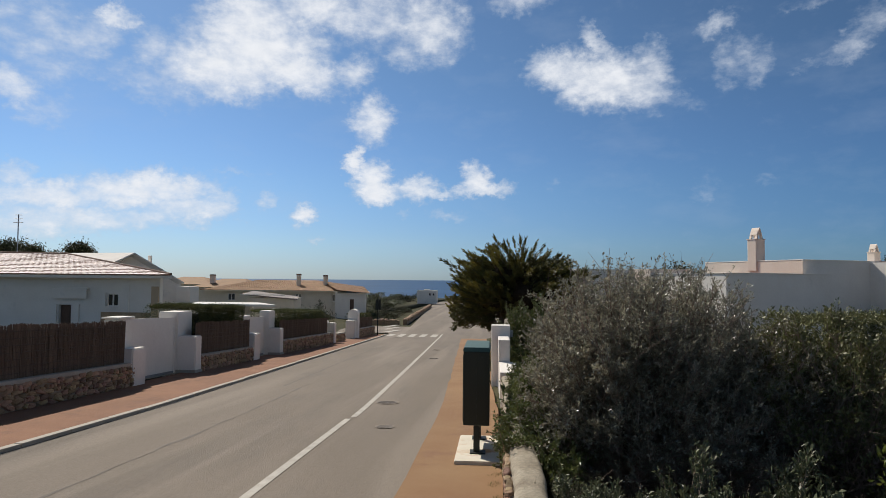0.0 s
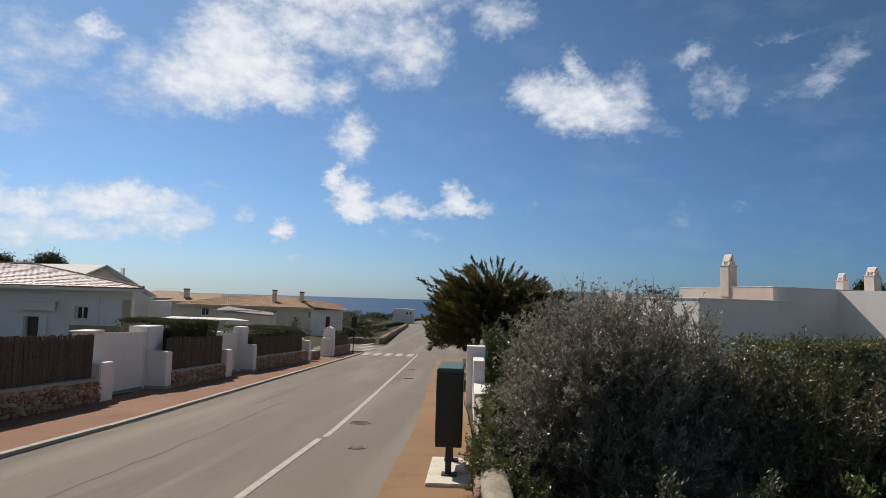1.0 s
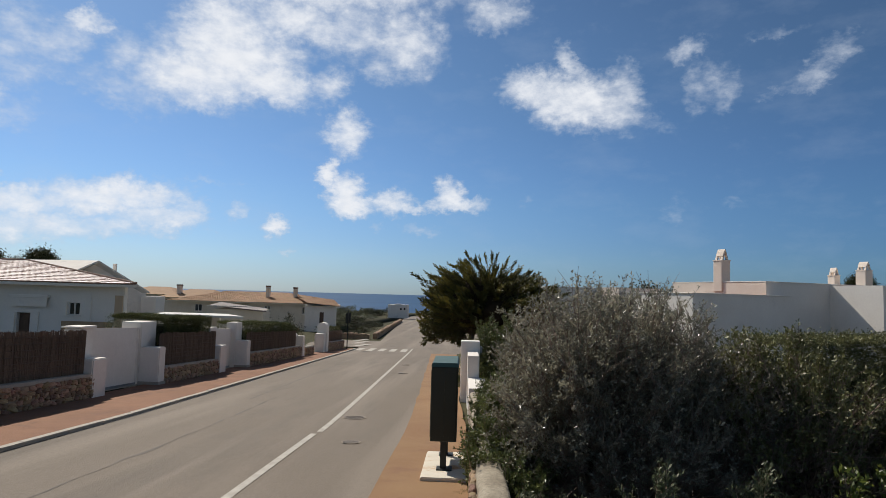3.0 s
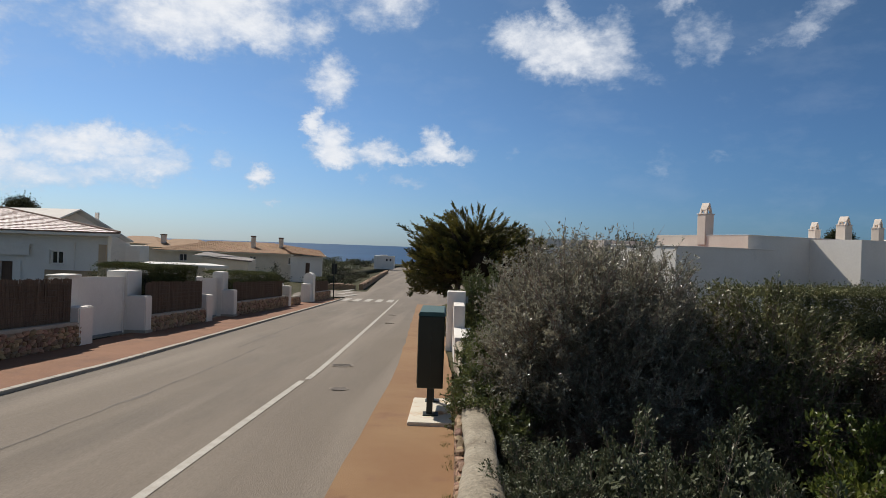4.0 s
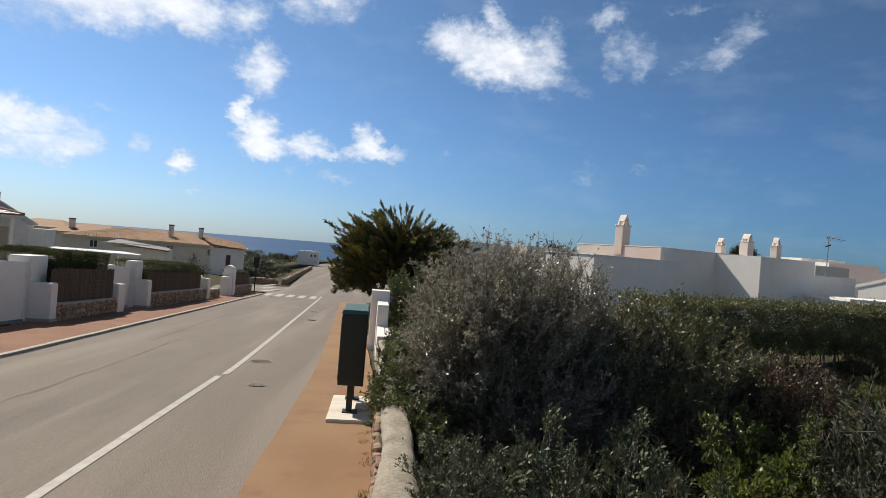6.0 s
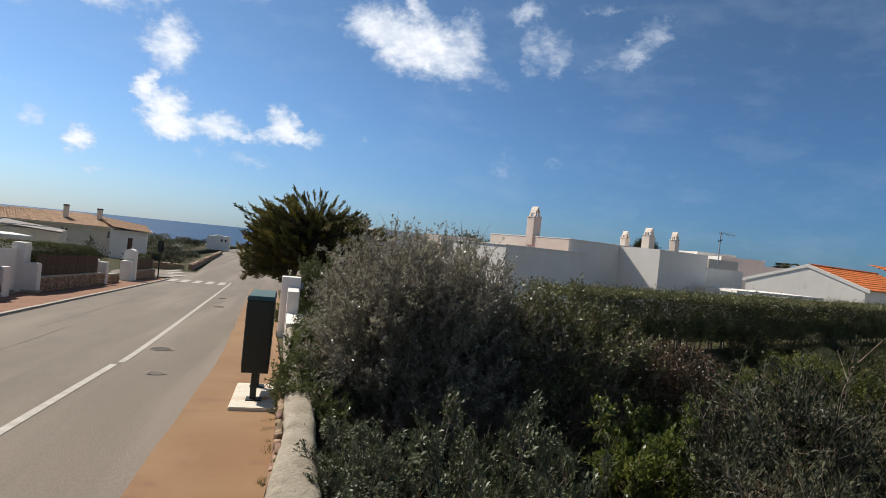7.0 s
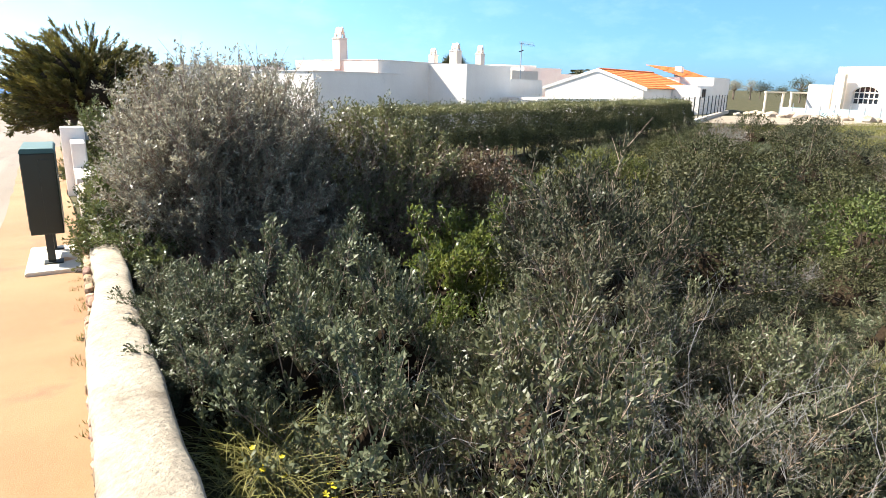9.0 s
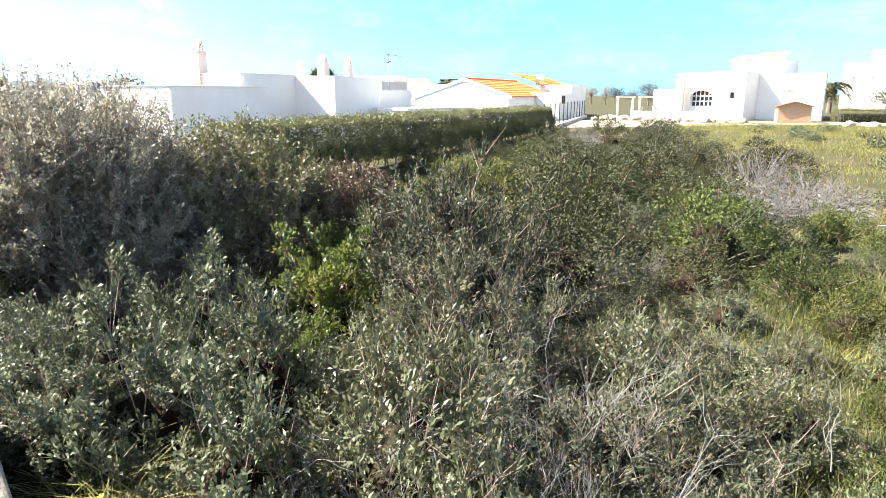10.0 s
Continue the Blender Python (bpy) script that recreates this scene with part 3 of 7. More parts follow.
# ------------------------------------------------ foliage
def leaf_mesh(name, where, along, length, width, mat, rng, spread=0.5, face=None):
    """Many diamond-shaped leaves, each with a slight fold, at the given places and along the given ways."""
    n = len(where)
    along = along + rng.normal(0, spread, (n, 3))
    along /= np.linalg.norm(along, axis=1, keepdims=True) + 1e-9
    side = np.cross(along, rng.normal(0, 1, (n, 3)) if face is None else face + rng.normal(0, 0.3, (n, 3)))
    side /= np.linalg.norm(side, axis=1, keepdims=True) + 1e-9
    up = np.cross(side, along)
    ln = length * rng.uniform(0.65, 1.25, (n, 1))
    wd = width * rng.uniform(0.7, 1.25, (n, 1))
    mid = where + along * ln * 0.5 + up * wd * 0.25
    v = np.stack([where, mid + side * wd * 0.5, where + along * ln, mid - side * wd * 0.5], 1).reshape(-1, 3)
    me = bpy.data.meshes.new(name)
    me.vertices.add(4 * n)
    me.vertices.foreach_set("co", v.astype(np.float32).ravel())
    me.loops.add(4 * n)
    me.loops.foreach_set("vertex_index", np.arange(4 * n, dtype=np.int32))
    me.polygons.add(n)
    me.polygons.foreach_set("loop_start", np.arange(0, 4 * n, 4, dtype=np.int32))
    me.update(calc_edges=True)
    me.materials.append(mat)
    return me


def twig_mesh(name, starts, ends, r0, r1, mat):
    """Tapered three-sided twigs."""
    n = len(starts)
    way = ends - starts
    way /= np.linalg.norm(way, axis=1, keepdims=True) + 1e-9
    ref = np.where(np.abs(way[:, 2:3]) > 0.9, np.array([[1.0, 0, 0]]), np.array([[0, 0, 1.0]]))
    a = np.cross(way, ref)
    a /= np.linalg.norm(a, axis=1, keepdims=True) + 1e-9
    b = np.cross(way, a)
    rings = []
    for p, r in ((starts, r0), (ends, r1)):
        r = np.broadcast_to(np.asarray(r, float).reshape(-1, 1), (n, 1))
        for k in range(3):
            c, s = math.cos(2.094 * k), math.sin(2.094 * k)
            rings.append(p + r * (a * c + b * s))
    v = np.stack(rings, 1).reshape(-1, 3)
    quads = np.array([[0, 1, 4, 3], [1, 2, 5, 4], [2, 0, 3, 5]])
    f = (np.arange(n)[:, None, None] * 6 + quads).reshape(-1, 4)
    me = bpy.data.meshes.new(name)
    me.vertices.add(6 * n)
    me.vertices.foreach_set("co", v.astype(np.float32).ravel())
    me.loops.add(f.size)
    me.loops.foreach_set("vertex_index", f.astype(np.int32).ravel())
    me.polygons.add(len(f))
    me.polygons.foreach_set("loop_start", np.arange(0, f.size, 4, dtype=np.int32))
    me.update(calc_edges=True)
    me.materials.append(mat)
    return me


def shrub(name, size, stems, twigs, leaves, length, width, leaf, bark, seed, label, category="shrub", bare=0.0, low=0.05, lump=0.3, inner=0.5, reach=0.3, group="", thick=0.006, spikes=0, shoots=0, boxy=2.0, core=0.42, clear=0.0, sprig=(0.16, 0.36), domed=False):
    """A shrub: stems that fan out from the foot, twigs near their ends, leaves along the twigs, and a few bare shoots."""
    rng = np.random.default_rng(seed)
    size = np.array(size, float)
    d = rng.normal(0, 1, (stems, 3))
    d[:, 2] = np.abs(d[:, 2]) * 0.9 + low
    d /= (np.abs(d) ** boxy).sum(1, keepdims=True) ** (1 / boxy)
    wob = np.array([1 + lump * (noise.noise((p[0] * 2.1 + seed, p[1] * 2.1, p[2] * 2.1)) * 1.6) for p in d])[:, None]
    tip = d * size * wob * rng.uniform(0.62, 0.92, (stems, 1))
    foot = np.c_[rng.normal(0, 0.16, (stems, 2)) * size[:2], np.zeros(stems)]
    knee = foot * 0.62 + tip * 0.38 + rng.normal(0, 0.05, (stems, 3)) * size + np.array([0, 0, 0.04]) * size
    a, b = [foot, knee], [knee, tip]
    rad0, rad1 = [np.full(stems, thick * 1.6), np.full(stems, thick)], [np.full(stems, thick), np.full(stems, thick * 0.45)]
    u = inner + (1 - inner) * rng.uniform(0, 1, (stems, twigs, 1)) ** 0.7
    base = np.where(u < 0.4, foot[:, None] + (knee - foot)[:, None] * (u / 0.4), knee[:, None] + (tip - knee)[:, None] * ((u - 0.4) / 0.6))
    way = 0.8 * (tip - foot)[:, None] / np.linalg.norm(tip - foot, axis=1)[:, None, None] + rng.normal(0, 0.6, (stems, twigs, 3)) + np.array([0, 0, 0.4])
    way /= np.linalg.norm(way, axis=2, keepdims=True)
    ln = size.mean() * reach * rng.uniform(0.45, 1.1, (stems, twigs, 1))
    end = base + way * ln
    base, end, way, ln = base.reshape(-1, 3), end.reshape(-1, 3), way.reshape(-1, 3), ln.reshape(-1, 1)
    keep = end[:, 2] > 0.02
    base, end, way, ln = base[keep], end[keep], way[keep], ln[keep]
    a.append(base), b.append(end)
    rad0.append(np.full(len(base), thick * 0.4)), rad1.append(np.full(len(base), thick * 0.18))
    if spikes:
        k = rng.integers(0, stems, spikes)
        high = tip[k] * rng.uniform(0.95, 1.05, (spikes, 1))
        a.append(high), b.append(high + np.c_[rng.normal(0, 0.07, spikes), rng.normal(0, 0.07, spikes), rng.uniform(0.1, 0.32, spikes)])
        rad0.append(np.full(spikes, 0.004)), rad1.append(np.full(spikes, 0.0015))
    if shoots:                                  # short leafy shoots that stand out of the crown
        k = rng.integers(0, stems, shoots)
        root = tip[k] * rng.uniform(0.93, 1.03, (shoots, 1))
        up = 0.55 * root / np.linalg.norm(root, axis=1, keepdims=True) + rng.normal(0, 0.16, (shoots, 3)) + np.array([0, 0, 0.8])
        up /= np.linalg.norm(up, axis=1, keepdims=True)
        sl = rng.uniform(*sprig, (shoots, 1))
        a.append(root), b.append(root + up * sl)
        rad0.append(np.full(shoots, 0.004)), rad1.append(np.full(shoots, 0.0015))
        base, way, ln = np.concatenate([base, root]), np.concatenate([way, up]), np.concatenate([ln, sl])
    ob = empty(name, None, label, category, group)
    tagged(part("branchwork", twig_mesh("branchwork", np.concatenate(a), np.concatenate(b), np.concatenate(rad0), np.concatenate(rad1), bark), bark, ob), kind="stuff")
    bm = bmesh.new()                            # solid core, coloured near black for the shade among the twigs
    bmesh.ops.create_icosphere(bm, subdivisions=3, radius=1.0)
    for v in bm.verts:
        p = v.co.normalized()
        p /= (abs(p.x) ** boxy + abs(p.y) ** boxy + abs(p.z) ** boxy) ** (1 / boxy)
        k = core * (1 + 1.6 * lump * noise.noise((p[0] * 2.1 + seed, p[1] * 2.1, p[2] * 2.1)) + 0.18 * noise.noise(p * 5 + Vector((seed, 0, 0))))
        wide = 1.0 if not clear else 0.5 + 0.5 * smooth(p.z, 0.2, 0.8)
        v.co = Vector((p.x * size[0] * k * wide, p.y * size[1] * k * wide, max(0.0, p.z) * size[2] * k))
    tagged(part("thicket", bm, SHADE_FILL, ob, soft=True), kind="stuff")
    clothed = rng.uniform(0, 1, len(base)) >= bare
    if clear:                                   # the foot of the bush is bare wood
        up = np.clip((base + way * ln * 0.5)[:, 2] / size[2] / clear - 0.5, 0, 1)
        clothed &= rng.uniform(0, 1, len(base)) < 0.1 + 0.9 * up
    base, way, ln = base[clothed], way[clothed], ln[clothed]
    s = 1.1 - 0.8 * rng.uniform(0, 1, (len(base), leaves, 1)) ** 1.3      # most of them towards the twig's end
    where = (base[:, None] + way[:, None] * ln[:, None] * s).reshape(-1, 3)
    where += rng.normal(0, length * 0.25, where.shape)
    along = np.repeat(way, leaves, 0) * 0.7 + np.array([0, 0, 0.15])
    tagged(part("foliage", leaf_mesh("foliage", where, along, length, width, leaf, rng, spread=0.6, face=where / size + np.array([0, 0, 0.25]) if domed else None), leaf, ob), kind="stuff")
    return ob


def mound(name, size, lobes, leaves, length, width, leaf, seed, label, group):
    """A dense low bush: leaves grown on a heap of rounded lobes round a solid core dark as inner shade."""
    rng = np.random.default_rng(seed)
    size = np.array(size, float)
    d = rng.normal(0, 1, (lobes, 3))
    d[:, 2] = np.abs(d[:, 2]) * 0.8 + 0.05
    d /= np.linalg.norm(d, axis=1, keepdims=True)
    mid = d * size * rng.uniform(0.4, 0.8, (lobes, 1))
    r = size.mean() * rng.uniform(0.16, 0.36, lobes)
    sprigs = leaves // 3
    pick = rng.choice(lobes, sprigs, p=r ** 2 / (r ** 2).sum())
    u = rng.normal(0, 1, (sprigs, 3)) + np.array((0, 0, 0.35))
    u /= np.linalg.norm(u, axis=1, keepdims=True)
    where = mid[pick] + u * (r[pick] * (1.0 + rng.normal(0, 0.12, sprigs)))[:, None]
    away = np.linalg.norm(where[:, None] - mid[None], axis=2) / r[None]
    away[np.arange(sprigs), pick] = 9
    keep = (away.min(1) > 0.8) & (where[:, 2] > 0.0) & ((u * (where - np.array((0, 0, -0.2)))).sum(1) > 0)
    where, u = where[keep], u[keep]
    each = max(3, leaves // len(where))         # each sprig is a rosette of leaves
    u = np.repeat(u * 0.8 + np.array((0, 0, 0.2)), each, 0)
    fan = rng.normal(0, 1, u.shape)
    where = np.repeat(where, each, 0) + fan * length * 0.5 + u * rng.uniform(-0.6, 0.5, (len(u), 1)) * length
    ob = empty(name, None, label, "shrub", group)
    tagged(part("foliage", leaf_mesh("foliage", where, u * 0.35 + fan * 0.5, length, width, leaf, rng, spread=0.2, face=u), leaf, ob), kind="stuff")
    # solid core, its dark colour standing in for shade between the lobes
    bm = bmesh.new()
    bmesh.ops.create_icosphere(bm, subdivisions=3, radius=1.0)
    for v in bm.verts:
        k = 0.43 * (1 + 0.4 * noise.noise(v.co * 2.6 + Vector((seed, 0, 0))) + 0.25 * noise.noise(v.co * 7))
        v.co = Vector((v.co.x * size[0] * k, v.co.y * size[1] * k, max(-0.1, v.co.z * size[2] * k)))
    tagged(part("thicket", bm, SHADE_FILL, ob, soft=True), kind="stuff")
    foot = np.c_[rng.normal(0, 0.1, (lobes, 2)) * size[:2], np.full(lobes, -0.05)]
    tip = mid + d * r[:, None] * 1.15
    tagged(part("branchwork", twig_mesh("branchwork", foot, tip, 0.012, 0.003, BARK), BARK, ob), kind="stuff")
    return ob


# ------------------------------------------------ the left side: walls, gates, hedges
XW = -8.25


def stone_variants(count):
    out = []
    for k in range(count):
        bm = bmesh.new()
        bmesh.ops.create_icosphere(bm, subdivisions=2, radius=0.5)
        for v in bm.verts:
            p = v.co.copy()
            for i in range(3):
                p[i] = max(-0.36, min(0.36, p[i])) * 1.3
            v.co = p * (1 + 0.3 * noise.noise(p * 2.3 + Vector((k * 3.7, 0, 0))) + 0.14 * noise.noise(p * 6 + Vector((0, k * 3.7, 0))))
        me = bpy.data.meshes.new("stone")
        bm.to_mesh(me)
        bm.free()
        me.materials.append(STONE)
        out.append(me)
    return out


STONE_SHAPES = stone_variants(14)


def stone_face(wall, x, y0, y1, low, high, side, size, depth, singles):
    """Irregular stones in rough courses on the upright face at x; side is the way it faces along x."""
    rng = random.Random(int(y0 * 100) + 7)
    z = 0.0
    verts, faces = [], []
    while z < high - low - 0.03:
        h = size * rng.uniform(0.55, 1.1)
        h = min(h, high - low - z)
        y = y0 + rng.uniform(-0.05, 0.0)
        while y < y1:
            w = size * rng.uniform(0.6, 2.2)
            w = min(w, y1 - y + 0.03)
            cy, cz = y + w / 2, low + z + h / 2 + rng.uniform(-0.03, 0.03)
            m = Matrix.Translation((x + side * depth * rng.uniform(0.15, 0.5), cy, road_z(cy) + cz)) @ Euler((rng.uniform(-0.35, 0.35), rng.uniform(-0.2, 0.2), rng.uniform(-0.2, 0.2))).to_matrix().to_4x4() @ Matrix.Diagonal((depth * 2, w * 1.04, h * 1.06, 1))
            shape = rng.choice(STONE_SHAPES)
            if singles:
                ob = part("stone", shape, STONE, wall)
                ob.matrix_basis = m
            else:
                k = len(verts)
                verts += [m @ v.co for v in shape.vertices]
                faces += [[k + i for i in p.vertices] for p in shape.polygons]
            y += w
        z += h
    if verts:
        part("stonework", mesh_of("stonework", verts, faces, STONES), STONES, wall)


def sloped_box(bm, x0, x1, y0, y1, low, high, bevel=0.0, flat_top=False):
    """A box whose foot, and top, follow the road's slope."""
    r = box(bm, x0, x1, y0, y1, 0, 1)
    for v in r["verts"]:
        y = v.co.y
        v.co.z = (road_z((y0 + y1) / 2) if flat_top and v.co.z > 0.5 else road_z(y)) + (high if v.co.z > 0.5 else low)
    if bevel:
        edges = list({e for v in r["verts"] for e in v.link_edges})
        bmesh.ops.bevel(bm, geom=edges, offset=bevel, segments=2, affect="EDGES")


def stone_wall(y0, y1, high, singles, label):
    wall = empty("stone_wall", None, label, "wall")
    bm = bmesh.new()
    sloped_box(bm, XW - 0.32, XW + 0.012, y0, y1, -0.1, high - 0.02)
    part("mortar_core", bm, MORTAR, wall)
    bm = bmesh.new()
    sloped_box(bm, XW - 0.36, XW + 0.03, y0, y1, high - 0.02, high + 0.055, 0.02)
    part("capping", bm, KERB, wall, "grey cement capping")
    stone_face(wall, XW - 0.02, y0, y1, 0.05, high, 1, 0.118, 0.06, singles)
    return wall


stone_wall(8.0, 14.0, 0.52, True, "brown rubble stone garden wall with cement capping")
stone_wall(17.42, 21.3, 0.46, False, "brown rubble stone wall under a dark hedge")
stone_wall(24.45, 32.3, 0.54, False, "low rubble stone wall under a clipped hedge")
stone_wall(33.3, 35.0, 0.45, False, "short rubble stone wall beside a gate pillar")
stone_wall(38.9, 43.9, 0.55, False, "rubble stone wall at the street corner")


def reed_fence(y0, y1, low, high, x, seed, label):
    rng = np.random.default_rng(seed)
    n = int((y1 - y0) / 0.004)
    y = y0 + (y1 - y0) * (np.arange(n) + rng.uniform(0, 1, n)) / n
    z0 = np.array([road_z(v) for v in y]) + low
    xo = x + np.abs(rng.normal(0, 0.006, n))
    top = z0 - low + high + rng.normal(0, 0.01, n) + np.array([0.05 * noise.noise((v * 2.1, seed, 0)) + 0.03 * noise.noise((v * 7, seed, 3)) for v in y])
    lean = rng.normal(0, 0.015, n)
    fence = empty("reed_fence", None, label, "fence")
    tagged(part("cane_screen", twig_mesh("cane_screen", np.c_[xo, y, z0], np.c_[xo, y + lean, top], rng.uniform(0.004, 0.007, n), rng.uniform(0.003, 0.006, n), REED), REED, fence), kind="stuff")
    for h in (0.1, 0.23, 0.36, 0.49, 0.62, 0.75, 0.88):
        bm = bmesh.new()
        zz = low + (high - low) * h
        rod(bm, (x + 0.02, y0, road_z(y0) + zz), (x + 0.02, y1, road_z(y1) + zz), 0.004)
        part("tie_wire", bm, TIE, fence)
    bm = bmesh.new()
    sloped_box(bm, x - 0.035, x - 0.02, y0, y1, low, high - 0.08)
    part("backing_mat", bm, REEDMAT, fence)


reed_fence(8.0, 13.92, 0.57, 1.52, XW - 0.16, 3, "dark brown reed screen on top of a stone wall")
reed_fence(17.4, 21.35, 0.51, 1.42, XW - 0.14, 4, "dark brown reed screen in front of a hedge")
reed_fence(24.5, 31.7, 0.6, 1.34, XW - 0.14, 5, "dark reed screen below a clipped hedge")
reed_fence(39.0, 43.8, 0.6, 1.25, XW - 0.14, 6, "dark reed screen at the street corner")


def hedge(points, half, low, high, leaves, seed, label, level=road_z, length=0.05, width=0.025, bare_foot=0.0, mat=None, stem_mat=None, ragged=0.05, core_top=0.24):
    """A clipped hedge along a line: a leafy shell with sprigs, on stems."""
    mat = mat or LEAF_HEDGE
    rng = np.random.default_rng(seed)
    (xa, ya), (xb, yb) = points
    ln = math.hypot(xb - xa, yb - ya)
    ux, uy = (xb - xa) / ln, (yb - ya) / ln
    n = leaves
    s, face = rng.uniform(0, ln, n), rng.uniform(0, 1, n)
    tall = high - low - bare_foot
    side = np.where(face < 0.46, -1.0, np.where(face < 0.52, 1.0, rng.uniform(-1, 1, n)))
    h = np.where(face < 0.52, rng.uniform(0, 1, n), 1.0 - np.abs(rng.normal(0, 0.03, n)))
    lump = np.array([noise.noise((a * 0.8, b * 1.3, c * 1.5 + seed)) + 0.7 * noise.noise((a * 2.3, b * 2.3, c * 2.5 + seed)) for a, b, c in zip(s, side, h)])
    w = half * (1 - 0.12 * h) * side * (1 + 0.2 * lump) - np.sign(side) * np.abs(rng.normal(0, 0.06, n))
    z = low + bare_foot + tall * (h + ragged * lump) + rng.exponential(ragged * 0.5, n) * (face >= 0.52)
    x, y = xa + ux * s - uy * w, ya + uy * s + ux * w
    z = z + np.array([level(v) for v in y])
    out = np.c_[-uy * side, ux * side, 0.4 + 0 * side]
    out[face >= 0.52] = (0, 0, 1)
    ends = rng.uniform(0, 1, n) < min(0.12, 0.5 / ln)
    far_end = rng.uniform(0, 1, n) < 0.5
    se = np.where(far_end, ln + 0.1, -0.1) + rng.normal(0, 0.08, n)
    we = rng.uniform(-0.9, 0.9, n) * half
    x, y = np.where(ends, xa + ux * se - uy * we, x), np.where(ends, ya + uy * se + ux * we, y)
    z = np.where(ends & (face >= 0.52), z - tall * rng.uniform(0, 1, n), z)
    out[ends] = np.c_[np.where(far_end, ux, -ux), np.where(far_end, uy, -uy), 0.3 + 0 * ux + np.zeros(n)][ends]
    ob = empty("hedge", None, label, "hedge")
    tagged(part("foliage", leaf_mesh("foliage", np.c_[x, y, z], out, length, width, mat, rng, spread=0.75), mat, ob), kind="stuff")
    k = max(12, int(ln * 9))
    sx, off = rng.uniform(0, ln, k), rng.uniform(-0.6, 0.6, k) * half
    fx, fy = xa + ux * sx - uy * off, ya + uy * sx + ux * off
    fz = np.array([level(v) for v in fy]) + low - 0.05
    tagged(part("stemwork", twig_mesh("stemwork", np.c_[fx, fy, fz], np.c_[fx + rng.normal(0, 0.12, k), fy + rng.normal(0, 0.12, k), fz + (high - low) * 0.8], 0.022, 0.01, stem_mat or BARK), BARK, ob), kind="stuff")
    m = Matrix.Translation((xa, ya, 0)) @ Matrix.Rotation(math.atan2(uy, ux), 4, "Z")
    # near-black box: the shade inside the hedge is put into its colour
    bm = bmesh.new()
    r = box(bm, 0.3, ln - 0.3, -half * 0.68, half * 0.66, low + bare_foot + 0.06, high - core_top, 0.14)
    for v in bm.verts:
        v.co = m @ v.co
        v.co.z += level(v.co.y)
    part("shaded_core", bm, material("hedge_core_shade", (0.014, 0.014, 0.008), (0.026, 0.024, 0.014), 6, 0.95), ob)
    return ob


hedge(((XW - 1.2, 18.0), (XW - 1.2, 21.35)), 0.92, 0.3, 1.88, 62000, 11, "tall clipped dark green hedge above a reed screen", length=0.042, width=0.025, ragged=0.03)
hedge(((XW - 0.95, 24.8), (XW - 0.95, 31.8)), 0.7, 0.3, 1.72, 52000, 12, "long clipped green hedge above a reed screen", length=0.042, width=0.025, ragged=0.03)
hedge(((XW - 0.62, 39.0), (XW - 0.62, 43.9)), 0.4, 0.3, 1.46, 5000, 13, "clipped green hedge at the street corner")
hedge(((XW - 3.4, 22.2), (XW - 3.4, 25.6)), 0.4, 0.0, 1.35, 2500, 14, "dark hedge inside a garden")
hedge(((XW - 2.5, 33.0), (XW - 2.2, 38.6)), 0.5, 0.0, 1.25, 3500, 15, "clipped garden hedge behind a gate")


def pillar(name, parts, label):
    """A rendered white gate pillar made of stepped blocks with soft corners."""
    ob = empty(name, None, label, "gate pillar", "gate pillars")
    for kind, x0, x1, y0, y1, high in parts:
        bm = bmesh.new()
        sloped_box(bm, x0, x1, y0, y1, -0.15, high, 0.025, True)
        part(kind, bm, WHITE, ob)
    return ob


def gate(y0, y1, high, x, label):
    g = empty("gate", None, label, "gate")
    bm = bmesh.new()
    sloped_box(bm, x - 0.05, x, y0, y1, 0.04, high)
    part("leaf", bm, WHITE, g)
    for y in (y0 + 0.03, y1 - 0.09):
        bm = bmesh.new()
        sloped_box(bm, x, x + 0.012, y, y + 0.06, 0.04, high)
        part("stile", bm, WHITE, g)
    bm = bmesh.new()
    sloped_box(bm, x + 0.001, x + 0.03, y0 + 0.1, y1 - 0.1, 0.04, 0.1)
    part("bottom_rail", bm, STEEL, g)
    return g


# first entrance
p1 = pillar("gate_pillar", (("low_block", XW - 0.31, XW + 0.05, 13.93, 14.5, 0.9), ("tall_block", XW - 0.7, XW - 0.31, 13.95, 14.5, 1.57)), "white rendered stepped gate pillar beside a reed screen")
bm = bmesh.new()
sloped_box(bm, XW - 0.74, XW - 0.27, 13.91, 14.54, 1.57, 1.62, 0.012, True)
part("cap", bm, WHITE, p1)
bm = bmesh.new()
sloped_box(bm, XW - 0.62, XW - 0.4, 13.935, 13.96, 1.33, 1.39)
part("letter_slot", bm, DARKSTEEL, p1, "dark letter slot")
p2 = pillar("gate_pillar", (("low_block", XW - 0.48, XW + 0.05, 17.0, 17.38, 1.05), ("tall_block", XW - 1.05, XW - 0.48, 17.0, 17.85, 1.73)), "white rendered stepped gate pillar beside a hedge")
bm = bmesh.new()
sloped_box(bm, XW - 0.5, XW + 0.07, 16.98, 17.4, -0.1, 0.12)
part("plinth", bm, KERB, p2, "grey cement plinth")
gate(14.5, 17.0, 1.56, XW - 0.55, "white sheet-metal sliding gate between two pillars")
